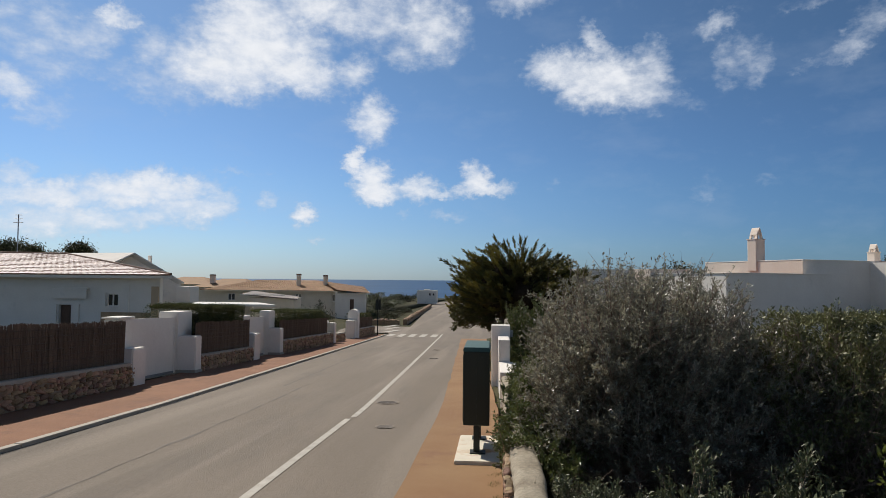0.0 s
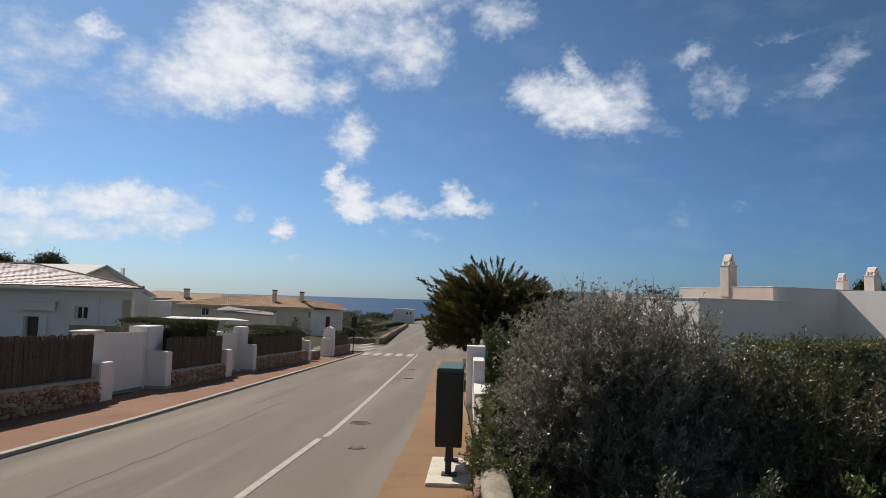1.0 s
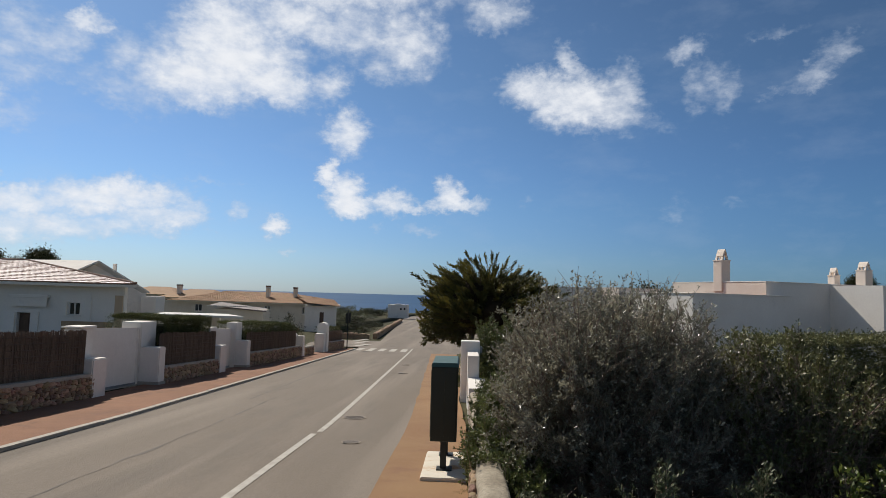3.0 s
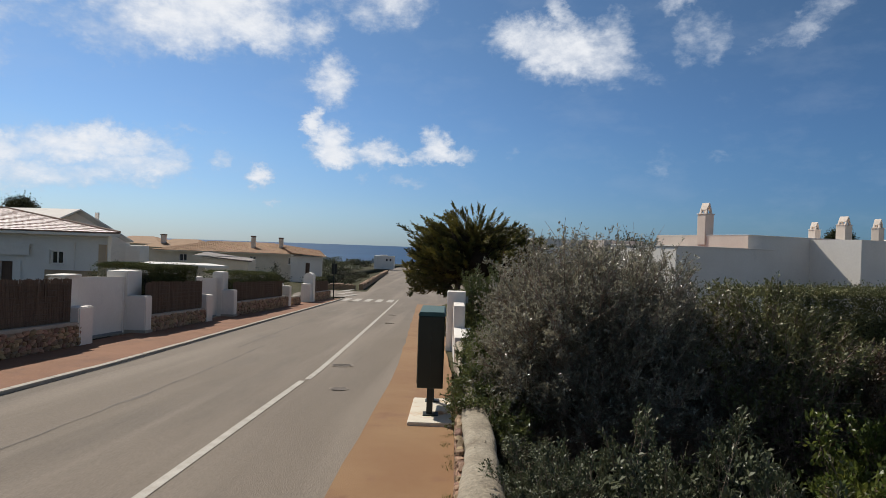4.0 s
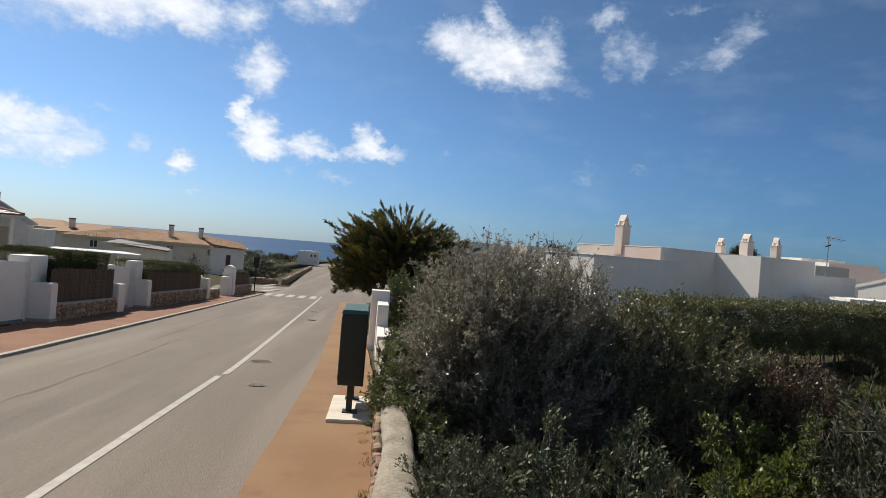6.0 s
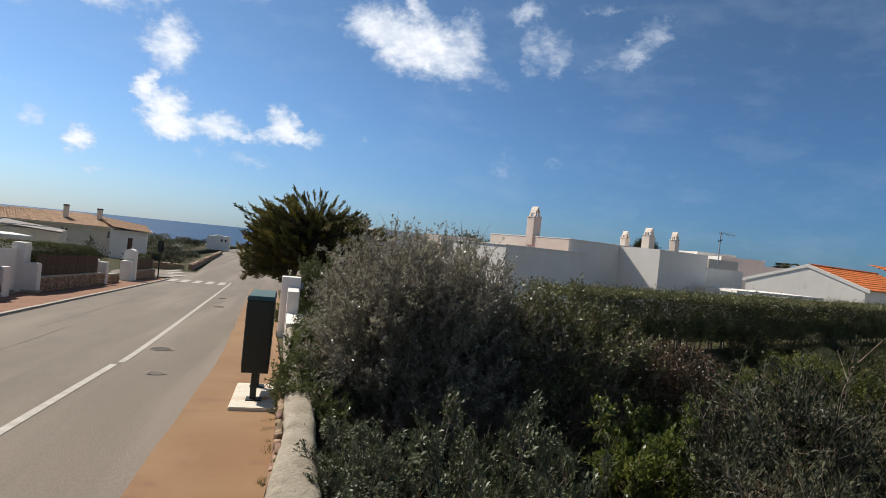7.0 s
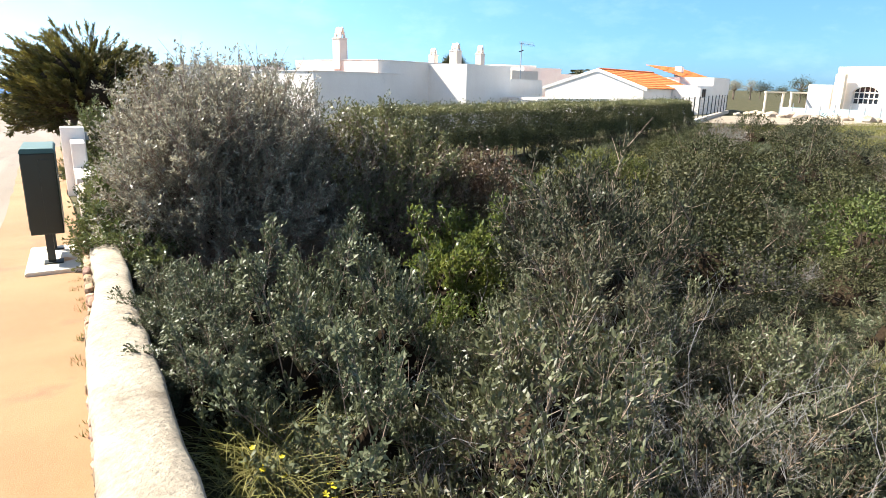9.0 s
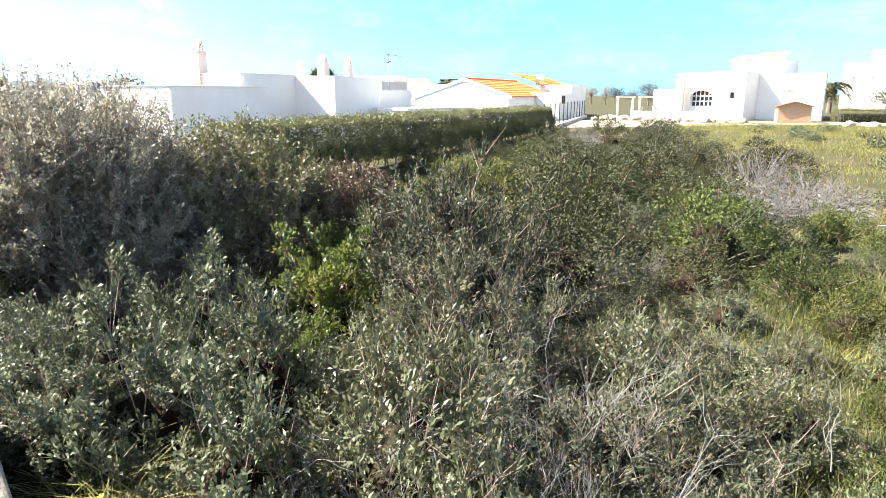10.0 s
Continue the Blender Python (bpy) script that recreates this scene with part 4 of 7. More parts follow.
# second entrance
pillar("gate_pillar", (("low_block", XW - 0.35, XW + 0.05, 21.35, 21.92, 0.95), ("tall_block", XW - 0.75, XW - 0.35, 21.38, 22.0, 1.56)), "white rendered stepped gate pillar at the second entrance")
p4 = pillar("gate_pillar", (("low_block", XW - 0.4, XW + 0.05, 24.02, 24.42, 1.06), ("tall_block", XW - 0.8, XW - 0.4, 24.02, 24.65, 1.74)), "white rendered stepped gate pillar before a clipped hedge")
bm = bmesh.new()
sloped_box(bm, XW - 0.42, XW + 0.07, 24.0, 24.44, -0.1, 0.12)
part("plinth", bm, KERB, p4, "grey cement plinth")
gate(22.0, 24.02, 1.5, XW - 0.6, "white sheet-metal gate at the second entrance")
# third entrance, with a round-topped pillar
pillar("gate_pillar", (("low_block", XW - 0.33, XW + 0.05, 32.45, 32.9, 1.08), ("back_block", XW - 0.8, XW - 0.33, 32.45, 32.8, 1.2)), "low white rendered gate pillar")
p6 = pillar("gate_pillar", (("low_block", XW - 0.5, XW + 0.05, 37.3, 37.9, 1.13), ("tall_block", XW - 0.52, XW + 0.08, 37.95, 38.6, 1.5)), "tall white rendered pillar with a rounded top")
bm = bmesh.new()
bmesh.ops.create_cone(bm, cap_ends=True, segments=24, radius1=0.298, radius2=0.298, depth=0.64, matrix=Matrix.Translation((XW - 0.22, 38.275, road_z(38.275) + 1.5)) @ Matrix.Rotation(math.pi / 2, 4, "X"))
part("rounded_top", bm, WHITE, p6)
rail = empty("gate_railing", None, "light steel railing gate between white pillars", "gate")
for i in range(9):
    bm = bmesh.new()
    y = 33.3 + 0.26 * i
    rod(bm, (XW - 0.6, y, road_z(y) + 0.1), (XW - 0.6, y, road_z(y) + 1.0), 0.014)
    part("bar", bm, STEEL, rail)
for h in (0.15, 0.98):
    bm = bmesh.new()
    rod(bm, (XW - 0.6, 33.15, road_z(33.2) + h), (XW - 0.6, 35.45, road_z(35.4) + h), 0.02)
    part("rail", bm, STEEL, rail)

# road sign seen from behind
sign = empty("road_sign", None, "grey road sign on a thin pole, seen from behind", "road sign")
bm = bmesh.new()
rod(bm, (-7.75, 42.5, road_z(42.5)), (-7.75, 42.5, road_z(42.5) + 2.65), 0.035, sides=10)
part("pole", bm, DARKSTEEL, sign)
bm = bmesh.new()
box(bm, -7.93, -7.57, 42.54, 42.56, road_z(42.5) + 1.75, road_z(42.5) + 2.45, 0.004)
part("plate", bm, DARKSTEEL, sign, "dark back of an upright plate")


# ------------------------------------------------ houses
def tiled_slope(parent, corners, mat, row=0.32, col=0.22, name="roof_tiles", arch=0.05, step=0.05, edge=None):
    """Rows of overlapping barrel tiles over a sloping quad: eave left, eave right, ridge right, ridge left."""
    el, er, rr_, rl = (Vector(c) for c in corners)
    up = ((rl + rr_) / 2 - (el + er) / 2)
    rows = max(3, int(up.length / row))
    normal = (er - el).cross(rl - el).normalized()
    if normal.z < 0:
        normal = -normal
    verts, faces = [], []
    for j in range(rows):
        a, b = j / rows, (j + 1.12) / rows
        la, lb = el.lerp(rl, a), el.lerp(rl, min(b, 1))
        ra, rb = er.lerp(rr_, a), er.lerp(rr_, min(b, 1))
        cols = max(2, int((ra - la).length / col))
        for i in range(cols):
            u0, u1 = i / cols, (i + 1) / cols
            k = len(verts)
            jit = random.uniform(0, 0.012)
            for um, hgt in ((u0, 0.0), (u0 + (u1 - u0) * 0.5, arch), (u1, 0.0)):
                verts.append(la.lerp(ra, um) + normal * (hgt + step + jit))
                verts.append(lb.lerp(rb, um) + normal * (hgt * 0.8 + 0.012 + jit))
            low = len(verts)
            verts += [la.lerp(ra, u0), la.lerp(ra, u1)]
            faces += [(k, k + 2, k + 3, k + 1), (k + 2, k + 4, k + 5, k + 3), (low, low + 1, k + 4, k + 2, k)]
    me = mesh_of(name, verts, faces, mat)
    if edge:                                    # bare clay shows on the tiles' front edges
        me.materials.append(edge)
        me.polygons.foreach_set("material_index", [1 if i % 3 == 2 else 0 for i in range(len(faces))])
    return part(name, me, mat, parent)


def slab(bm, pts, thick):
    """A flat or sloping slab from its top outline."""
    top = [bm.verts.new(p) for p in pts]
    low = [bm.verts.new((p[0], p[1], p[2] - thick)) for p in pts]
    bm.faces.new(top)
    bm.faces.new(low[::-1])
    for i in range(len(pts)):
        j = (i + 1) % len(pts)
        bm.faces.new([top[i], low[i], low[j], top[j]])


def window_in(parent, x0, x1, z0, z1, y, turn=0.0, at=None, bars=2, shutter=None, frame_mat=None):
    """A window with a frame, glass and a sill in an opening of a wall that faces -y of its frame."""
    m = (at or Matrix.Identity(4))
    w = part("window", boxed(x0, x1, y + 0.10, y + 0.12, z0, z1), GLASS, parent)
    w.matrix_basis = m
    bm = bmesh.new()
    f = 0.05
    box(bm, x0, x1, y + 0.06, y + 0.1, z0, z0 + f)
    box(bm, x0, x1, y + 0.06, y + 0.1, z1 - f, z1)
    for i in range(bars + 1):
        xx = x0 + (x1 - x0 - f) * i / bars
        box(bm, xx, xx + f, y + 0.055, y + 0.1, z0 + f, z1 - f)
    part("frame", bm, frame_mat or WHITE, w)
    part("sill", boxed(x0 - 0.05, x1 + 0.05, y - 0.05, y + 0.06, z0 - 0.05, z0), WHITE, w)
    return w


# pale ground added behind the walls to bounce light onto the house
bm = bmesh.new()
for y0, y1 in ((4, 16), (16, 28), (28, 40)):
    bm.faces.new([bm.verts.new((x, y, ground_z(x, y) + 0.04)) for x, y in ((-40, y0), (XW - 0.4, y0), (XW - 0.4, y1), (-40, y1))])
tagged(part("garden_gravel", bm, BOUNCE_GROUND), "pale ground added behind the garden walls to bounce light", "gravel", kind="structure")

# white house with the pale tiled roof
house = empty("house", None, "white bungalow with a pale pink tiled hipped roof", "house")
GZ = -1.2
bm = bmesh.new()
X0 = -36.0                        # the facade runs along x from here
fx = lambda x: x - X0
holes = [(fx(-19.45), fx(-18.85), 0.0 + 0.1, 0.6 - GZ), (fx(-17.2), fx(-16.65), 0.54 - GZ, 1.12 - GZ)]
holed(bm, fx(-14.72), 1.93 - GZ, 0.25, holes, (X0, 27.0, GZ))
part("front_wall", bm, WHITE, house)
bm = bmesh.new()
slab(bm, ((-14.97, 27.25, 1.93), (-14.72, 27.25, 1.93), (-20.3, 36.2, 1.93), (-20.55, 36.2, 1.93)), 1.93 - GZ)
part("side_wall", bm, WHITE, house)
part("back_wall", boxed(-36, -20.3, 36.0, 36.25, GZ, 1.93), WHITE, house)
part("floor_slab", boxed(-36, -20.6, 27.3, 36, GZ, 0.0 + GZ + 0.1), DARKIN, house)
door = part("door", boxed(-19.42, -18.88, 27.15, 27.2, GZ + 0.1, 0.58), WOOD, house, "dark brown wooden door")
part("door_panel", boxed(-19.3, -19.0, 27.13, 27.15, GZ + 0.4, 0.4), WOOD, door)
shut = part("shutter", boxed(-20.05, -19.5, 26.93, 26.98, GZ + 0.1, 0.62), WHITE, house, "white folded shutter")
part("shutter", boxed(-18.8, -18.45, 26.93, 26.98, GZ + 0.1, 0.62), WHITE, house)
w = window_in(house, -17.2, -16.65, 0.54, 1.12, 27.0)
part("shutter", boxed(-17.45, -17.22, 26.93, 26.98, 0.5, 1.16), WHITE, house)
awn = part("awning_box", boxed(-19.75, -18.0, 26.8, 27.0, 1.25, 1.38, 0.02), WHITE, house, "white rolled awning over the door")
part("awning_cloth", boxed(-19.7, -18.05, 26.83, 26.86, 0.88, 1.26), WHITE, awn)
part("beige_pier", boxed(-15.1, -14.76, 26.94, 27.0, -0.6, 1.45), BEIGE, house, "beige rendered pier")
part("stone_band", boxed(-17.4, -15.15, 26.92, 26.98, -0.5, 0.29), STONES, house, "dark stone facing")
part("downpipe", boxed(-16.2, -16.14, 26.93, 26.99, -0.6, 1.5), WHITE, house)
bm = bmesh.new()
slab(bm, ((-37, 26.5, 1.93), (-13.95, 26.5, 1.93), (-20.4, 37, 1.93), (-37, 37, 1.93)), 0.12)
part("eave", bm, WHITE, house)
tip, ridge, far = (-13.95, 26.45, 1.95), (-23.4, 33.0, 3.06), (-36.0, 33.0, 3.2)
tiled_slope(house, ((-37, 26.45, 1.95), tip, ridge, far), TILE, 0.48, 0.3, arch=0.012, step=0.036, edge=material("bare_clay", (0.30, 0.15, 0.10), (0.38, 0.21, 0.14), 4, 0.9))
bm = bmesh.new()
for tri in (((-13.95, 26.45, 1.94), (-20.4, 37, 1.94), ridge), ((-37, 37, 1.94), (-20.4, 37, 1.94), ridge, far)):
    bm.faces.new([bm.verts.new(p) for p in tri])
part("back_roof", bm, ROOFEDGE, house)
bm = bmesh.new()
rod(bm, (-13.95, 26.45, 2.0), (ridge[0], ridge[1], ridge[2] + 0.05), 0.055, sides=8)
rod(bm, (ridge[0], ridge[1], ridge[2] + 0.05), (far[0], far[1], far[2] + 0.05), 0.055, sides=8)
part("hip_tiles", bm, ROOFEDGE, house)
ant = empty("roof_antenna", None, "thin metal television antenna on a mast", "antenna")
bm = bmesh.new()
rod(bm, (-27.9, 35.0, 2.3), (-27.9, 35.0, 5.5), 0.03)
part("mast", bm, STEEL, ant)
for i, zz in enumerate((5.0, 5.22, 5.45)):
    bm = bmesh.new()
    rod(bm, (-28.2 + 0.04 * i, 35.0, zz), (-27.6 - 0.04 * i, 35.0, zz), 0.018)
    part("rod", bm, STEEL, ant)

# grey-roofed gabled house
g2 = empty("house", None, "pale blue-white gabled house with a grey roof", "house")
BACK = Vector((-13.0, 3.2, 0))
bm = bmesh.new()
poly = [(-28.4, 41.2, -1.5), (-21.75, 42.6, -1.5), (-21.75, 42.6, 1.62), (-24.75, 42, 3.40), (-28.4, 41.2, 1.4)]
bm.faces.new([bm.verts.new(p) for p in poly])
r = bmesh.ops.extrude_face_region(bm, geom=list(bm.faces))
bmesh.ops.translate(bm, vec=BACK, verts=[v for v in r["geom"] if isinstance(v, bmesh.types.BMVert)])
part("wall_shell", bm, WHITE, g2)
bm = bmesh.new()
ridge_a, eave_a, eave_b = Vector((-24.65, 41.7, 3.52)), Vector((-25.8, 36.7, 1.47)), Vector((-21.4, 42.4, 1.5))
slab(bm, (ridge_a, eave_a, eave_a + BACK, ridge_a + BACK), 0.1)
part("front_slope", bm, WHITE, g2)
bm = bmesh.new()
slab(bm, (ridge_a, ridge_a + BACK, eave_b + BACK, eave_b), 0.1)
part("rear_slope", bm, GREYROOF, g2)
part("extension", boxed(-21.9, -20.9, 42.3, 43.6, -1.6, 1.2), WHITE, g2)
part("chimney", boxed(-24.98, -24.78, 44, 44.2, 2.3, 3.4), WHITE, g2)

# carport and low roofs behind the hedges
cp = empty("carport", None, "flat white roofed carport behind the hedge", "carport")
bm = bmesh.new()
slab(bm, ((-16.8, 33.5, 0.42), (-11.75, 33.5, 0.42), (-13.3, 35.2, 0.46), (-16.8, 35.2, 0.46)), 0.12)
part("roof", bm, GREYROOF, cp)
for x in (-16.6, -14.4, -12.1):
    part("post", boxed(x, x + 0.18, 33.8, 33.98, -1.7, 0.2), WHITE, cp)
part("back_wall", boxed(-16.8, -13.6, 35.0, 35.18, -1.8, 0.3), WHITE, cp)
sh = empty("shed", None, "low shed with a dull mauve sheet roof", "shed")
part("wall_shell", boxed(-16.4, -13.1, 41, 42.5, -2.0, 0.55), CREAM, sh)
bm = bmesh.new()
slab(bm, ((-16.6, 40.8, 0.78), (-12.8, 40.8, 0.48), (-13.4, 42.8, 0.6), (-16.6, 42.8, 0.95)), 0.07)
part("roof", bm, material("mauve_sheet", (0.13, 0.1, 0.09), (0.18, 0.14, 0.125), 2, 0.7), sh)
part("roof_trim", boxed(-16.7, -13.6, 40.7, 40.79, 0.7, 0.76), WHITE, sh)

# planting in the gardens behind the gates
for label, x, y, w, h, sd in (("green garden bush behind the gate", -10.7, 33.2, 0.75, 1.6, 16), ("vine-covered garden arbour behind the gate", -10.6, 38.5, 1.0, 2.1, 17)):
    g = shrub("garden_bush", (w, w, h), 40, 9, 9, 0.07, 0.035, LEAF_HEDGE if sd == 16 else LEAF_DARK, BARK, sd, label, low=0.4, inner=0.7)
    g.location = (x, y, road_z(y) - 0.05)
# low walls beyond the junction
for y0, x0, y1, x1, lab in ((57.5, -11.2, 57.6, -8.5, "low rubble wall at the far corner of the junction"), (58.5, -8.1, 112, -11.0, "low rubble wall along the far road")):
    w = empty("stone_wall", None, lab, "wall")
    bm = bmesh.new()
    n = 12
    top = []
    for i in range(n + 1):
        u = i / n
        x, y = x0 + (x1 - x0) * u, y0 + (y1 - y0) * u
        dx_, dy_ = (0.2, 0.0) if y1 - y0 > 5 else (0.0, 0.2)
        top.append([bm.verts.new((x + s * dx_, y + s * dy_, road_z(y) + z)) for s, z in ((-1, -0.2), (-1, 0.38), (1, 0.38), (1, -0.2))])
    for a, b in zip(top, top[1:]):
        for k in range(4):
            bm.faces.new([a[k], a[(k + 1) % 4], b[(k + 1) % 4], b[k]])
    bm.faces.new(top[0]), bm.faces.new(top[-1][::-1])
    part("stonework", bm, STONES, w)
    rough = random.Random(int(y1))
    long = math.hypot(x1 - x0, y1 - y0)
    cap_verts, cap_faces = [], []
    for i in range(int(long / 0.32)):           # loose stones that make the top uneven
        u = (i + rough.uniform(0, 1)) * 0.32 / long
        x, y, shape = x0 + (x1 - x0) * u, y0 + (y1 - y0) * u, rough.choice(STONE_SHAPES)
        m = Matrix.Translation((x + rough.uniform(-0.1, 0.1), y, road_z(y) + 0.38)) @ Euler((0, 0, rough.uniform(0, 6))).to_matrix().to_4x4() @ Matrix.Diagonal((rough.uniform(0.2, 0.45), rough.uniform(0.3, 0.5), rough.uniform(0.12, 0.3), 1))
        k = len(cap_verts)
        cap_verts += [m @ v.co for v in shape.vertices]
        cap_faces += [[k + j for j in p.vertices] for p in shape.polygons]
    part("top_stones", mesh_of("top_stones", cap_verts, cap_faces, STONES), STONES, w)

# tan-roofed long house
h2 = empty("house", None, "long cream house with a tan tiled roof and two chimneys", "house")
ZB = -3.0
bm = bmesh.new()
wins = [(-28.4, -27.6), (-24.5, -23.7), (-21.0, -20.3), (-16.95, -16.4)]
holed(bm, 15.0, 0.48 - ZB, 0.25, [(x0 + 31, x1 + 31, -0.6 - ZB, 0.15 - ZB) for x0, x1 in wins], (-31, 66, ZB))
part("front_wall", bm, CREAM, h2)
for x0, x1 in wins:
    window_in(h2, x0, x1, -0.6, 0.15, 66.0)
part("side_wall", boxed(-31, -30.75, 66.25, 76, ZB, 0.48), CREAM, h2)
part("back_wall", boxed(-31, -16.0, 76, 76.25, ZB, 0.48), CREAM, h2)
part("floor_slab", boxed(-30.7, -16.3, 66.3, 76, ZB, ZB + 0.1), DARKIN, h2)
bm = bmesh.new()
holed(bm, 3.0, 0.35 - ZB, 0.25, [(1.3, 1.75, -1.5 - ZB, -0.3 - ZB)], (-16.0, 64.3, ZB))
part("wing_front", bm, WHITE, h2)
bm = bmesh.new()
slab(bm, ((-13.25, 64.55, 0.3), (-13.0, 64.55, 0.3), (-15.2, 75, 0.3), (-15.45, 75, 0.3)), 0.3 - ZB)
part("wing_side", bm, WHITE, h2)
part("wing_door", boxed(-14.75, -14.2, 64.45, 64.5, -1.5, -0.3), WOOD, h2)
part("wing_return", boxed(-16.2, -16.0, 64.3, 66.1, ZB, 0.45), WHITE, h2)
tiled_slope(h2, ((-31.3, 65.5, 0.5), (-15.7, 65.5, 0.5), (-19.8, 71, 1.55), (-27, 71, 1.55)), TANTILE, 0.42, 0.26, arch=0.025, step=0.025)
tiled_slope(h2, ((-15.9, 64.0, 0.62), (-12.5, 64.0, 0.34), (-14.4, 70, 0.9), (-19.6, 71, 1.5)), TANTILE, 0.42, 0.26, arch=0.025, step=0.025)
bm = bmesh.new()
slab(bm, ((-31.3, 65.5, 0.5), (-15.7, 65.5, 0.5), (-15.7, 76.5, 0.5), (-31.3, 76.5, 0.5)), 0.12)
slab(bm, ((-16.0, 64.0, 0.36), (-12.5, 64.0, 0.34), (-15.0, 76, 0.34), (-15.7, 76.5, 0.36)), 0.1)
part("eave", bm, CREAM, h2)
bm = bmesh.new()
for tri in (((-15.7, 65.5, 0.52), (-15.7, 76.5, 0.52), (-19.8, 71, 1.55)), ((-31.3, 65.5, 0.52), (-31.3, 76.5, 0.52), (-27, 71, 1.55)), ((-31.3, 76.5, 0.5), (-15.7, 76.5, 0.5), (-19.8, 71, 1.55), (-27, 71, 1.55))):
    bm.faces.new([bm.verts.new(p) for p in tri])
part("roof_ends", bm, TANTILE, h2)
for cx, cy, top in ((-21.3, 68.2, 2.3), (-18.4, 68.6, 2.2)):
    c = part("chimney", boxed(cx - 0.2, cx + 0.2, cy - 0.2, cy + 0.2, 0.6, top - 0.18), CREAM, h2, "cream chimney with a dark top")
    part("chimney_cap", boxed(cx - 0.22, cx + 0.22, cy - 0.22, cy + 0.22, top - 0.17, top), ROOFEDGE, c)
# further roofs left of it
for lab, x0, x1, y0, y1, zt, mat in (("cream villa with a dull brown tiled roof", -36, -29.5, 74, 82, 1.2, TANTILE), ("distant low villa with a brown roof", -47, -39, 84, 92, 1.4, TANTILE)):
    v = empty("house", None, lab, "house")
    part("wall_shell", boxed(x0, x1, y0, y1, -3.2, zt - 0.55), CREAM, v)
    bm = bmesh.new()
    xm, ym = (x0 + x1) / 2, (y0 + y1) / 2
    b4 = [bm.verts.new(p) for p in ((x0 - 0.4, y0 - 0.4, zt - 0.55), (x1 + 0.4, y0 - 0.4, zt - 0.55), (x1 + 0.4, y1 + 0.4, zt - 0.55), (x0 - 0.4, y1 + 0.4, zt - 0.55))]
    t2 = [bm.verts.new(p) for p in ((xm - 1.5, ym, zt + 0.45), (xm + 1.5, ym, zt + 0.45))]
    for f in ((b4[0], b4[1], t2[1], t2[0]), (b4[1], b4[2], t2[1]), (b4[2], b4[3], t2[0], t2[1]), (b4[3], b4[0], t2[0])):
        bm.faces.new(f)
    bm.faces.new(b4)
    part("roof", bm, mat, v)
    c = part("chimney", boxed(x0 + 1.2, x0 + 1.7, y0 + 1.5, y0 + 2, zt - 0.3, zt + 1.0), PINKWHITE, v)
    part("chimney_cap", boxed(x0 + 1.15, x0 + 1.75, y0 + 1.45, y0 + 2.05, zt + 0.85, zt + 0.95), ROOFEDGE, c)

# small white hut by the sea
hut = empty("hut", Matrix.Translation((-15.57, 130.0, -3.3)), "small white flat-roofed hut near the shore", "hut")
bm = bmesh.new()
holed(bm, 4.02, 2.76, 0.25, [(2.5, 2.85, 1.7, 2.15), (3.25, 3.6, 1.7, 2.15)])
part("front_wall", bm, WHITE, hut)
part("body", boxed(0, 4.02, 0.5, 3.6, 0, 2.74), WHITE, hut)
part("window_glass", boxed(2.4, 3.7, 0.26, 0.3, 1.6, 2.25), GLASS, hut)
part("side_wall", boxed(0, 0.25, 0.25, 0.5, 0, 2.74), WHITE, hut)
part("side_wall", boxed(3.77, 4.02, 0.25, 0.5, 0, 2.74), WHITE, hut)
part("parapet", boxed(1.4, 2.6, 0.4, 1.6, 2.74, 2.95, 0.02), WHITE, hut)


# ------------------------------------------------ right side: cabinet, low wall, post
cab = empty("utility_cabinet", pose(0, 0, 0), "dark green metal utility cabinet on two legs", "utility cabinet")
CX0, CX1, CY0, CY1 = -0.37, -0.03, 8.22, 9.2
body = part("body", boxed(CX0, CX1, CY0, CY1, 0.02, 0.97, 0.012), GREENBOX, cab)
bm = bmesh.new()
r = box(bm, CX0 - 0.012, CX1 + 0.012, CY0 - 0.015, CY1 + 0.015, 0.968, 1.02)
for v in r["verts"]:
    if v.co.z > 1.0:
        v.co.x += 0.02 if v.co.x < -0.2 else -0.02
        v.co.y += 0.03 if v.co.y < 8.7 else -0.03
bmesh.ops.bevel(bm, geom=list(bm.edges), offset=0.006, segments=2, affect="EDGES")
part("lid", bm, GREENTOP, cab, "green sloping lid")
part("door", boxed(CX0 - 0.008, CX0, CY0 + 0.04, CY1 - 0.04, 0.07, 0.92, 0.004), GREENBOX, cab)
part("end_panel", boxed(CX0 + 0.17, CX1 - 0.02, CY0 - 0.006, CY0, 0.08, 0.9, 0.003), GREENBOX, cab)
for y in (8.08, 8.98):
    z0 = road_z(y) + 0.05
    leg = part("leg", boxed(-0.235, -0.155, y + 0.16, y + 0.22, z0, 0.05, 0.004), DARKSTEEL, cab)
    part("foot_plate", boxed(-0.28, -0.08, y + 0.1, y + 0.28, z0, z0 + 0.015, 0.003), DARKSTEEL, leg)
slabob = empty("concrete_slab", None, "rust-stained pale concrete slab under the cabinet", "slab")
bm = bmesh.new()
sloped_box(bm, -0.46, 0.1, 7.8, 9.4, -0.05, 0.055, 0.01)
part("slab", bm, RUST, slabob)


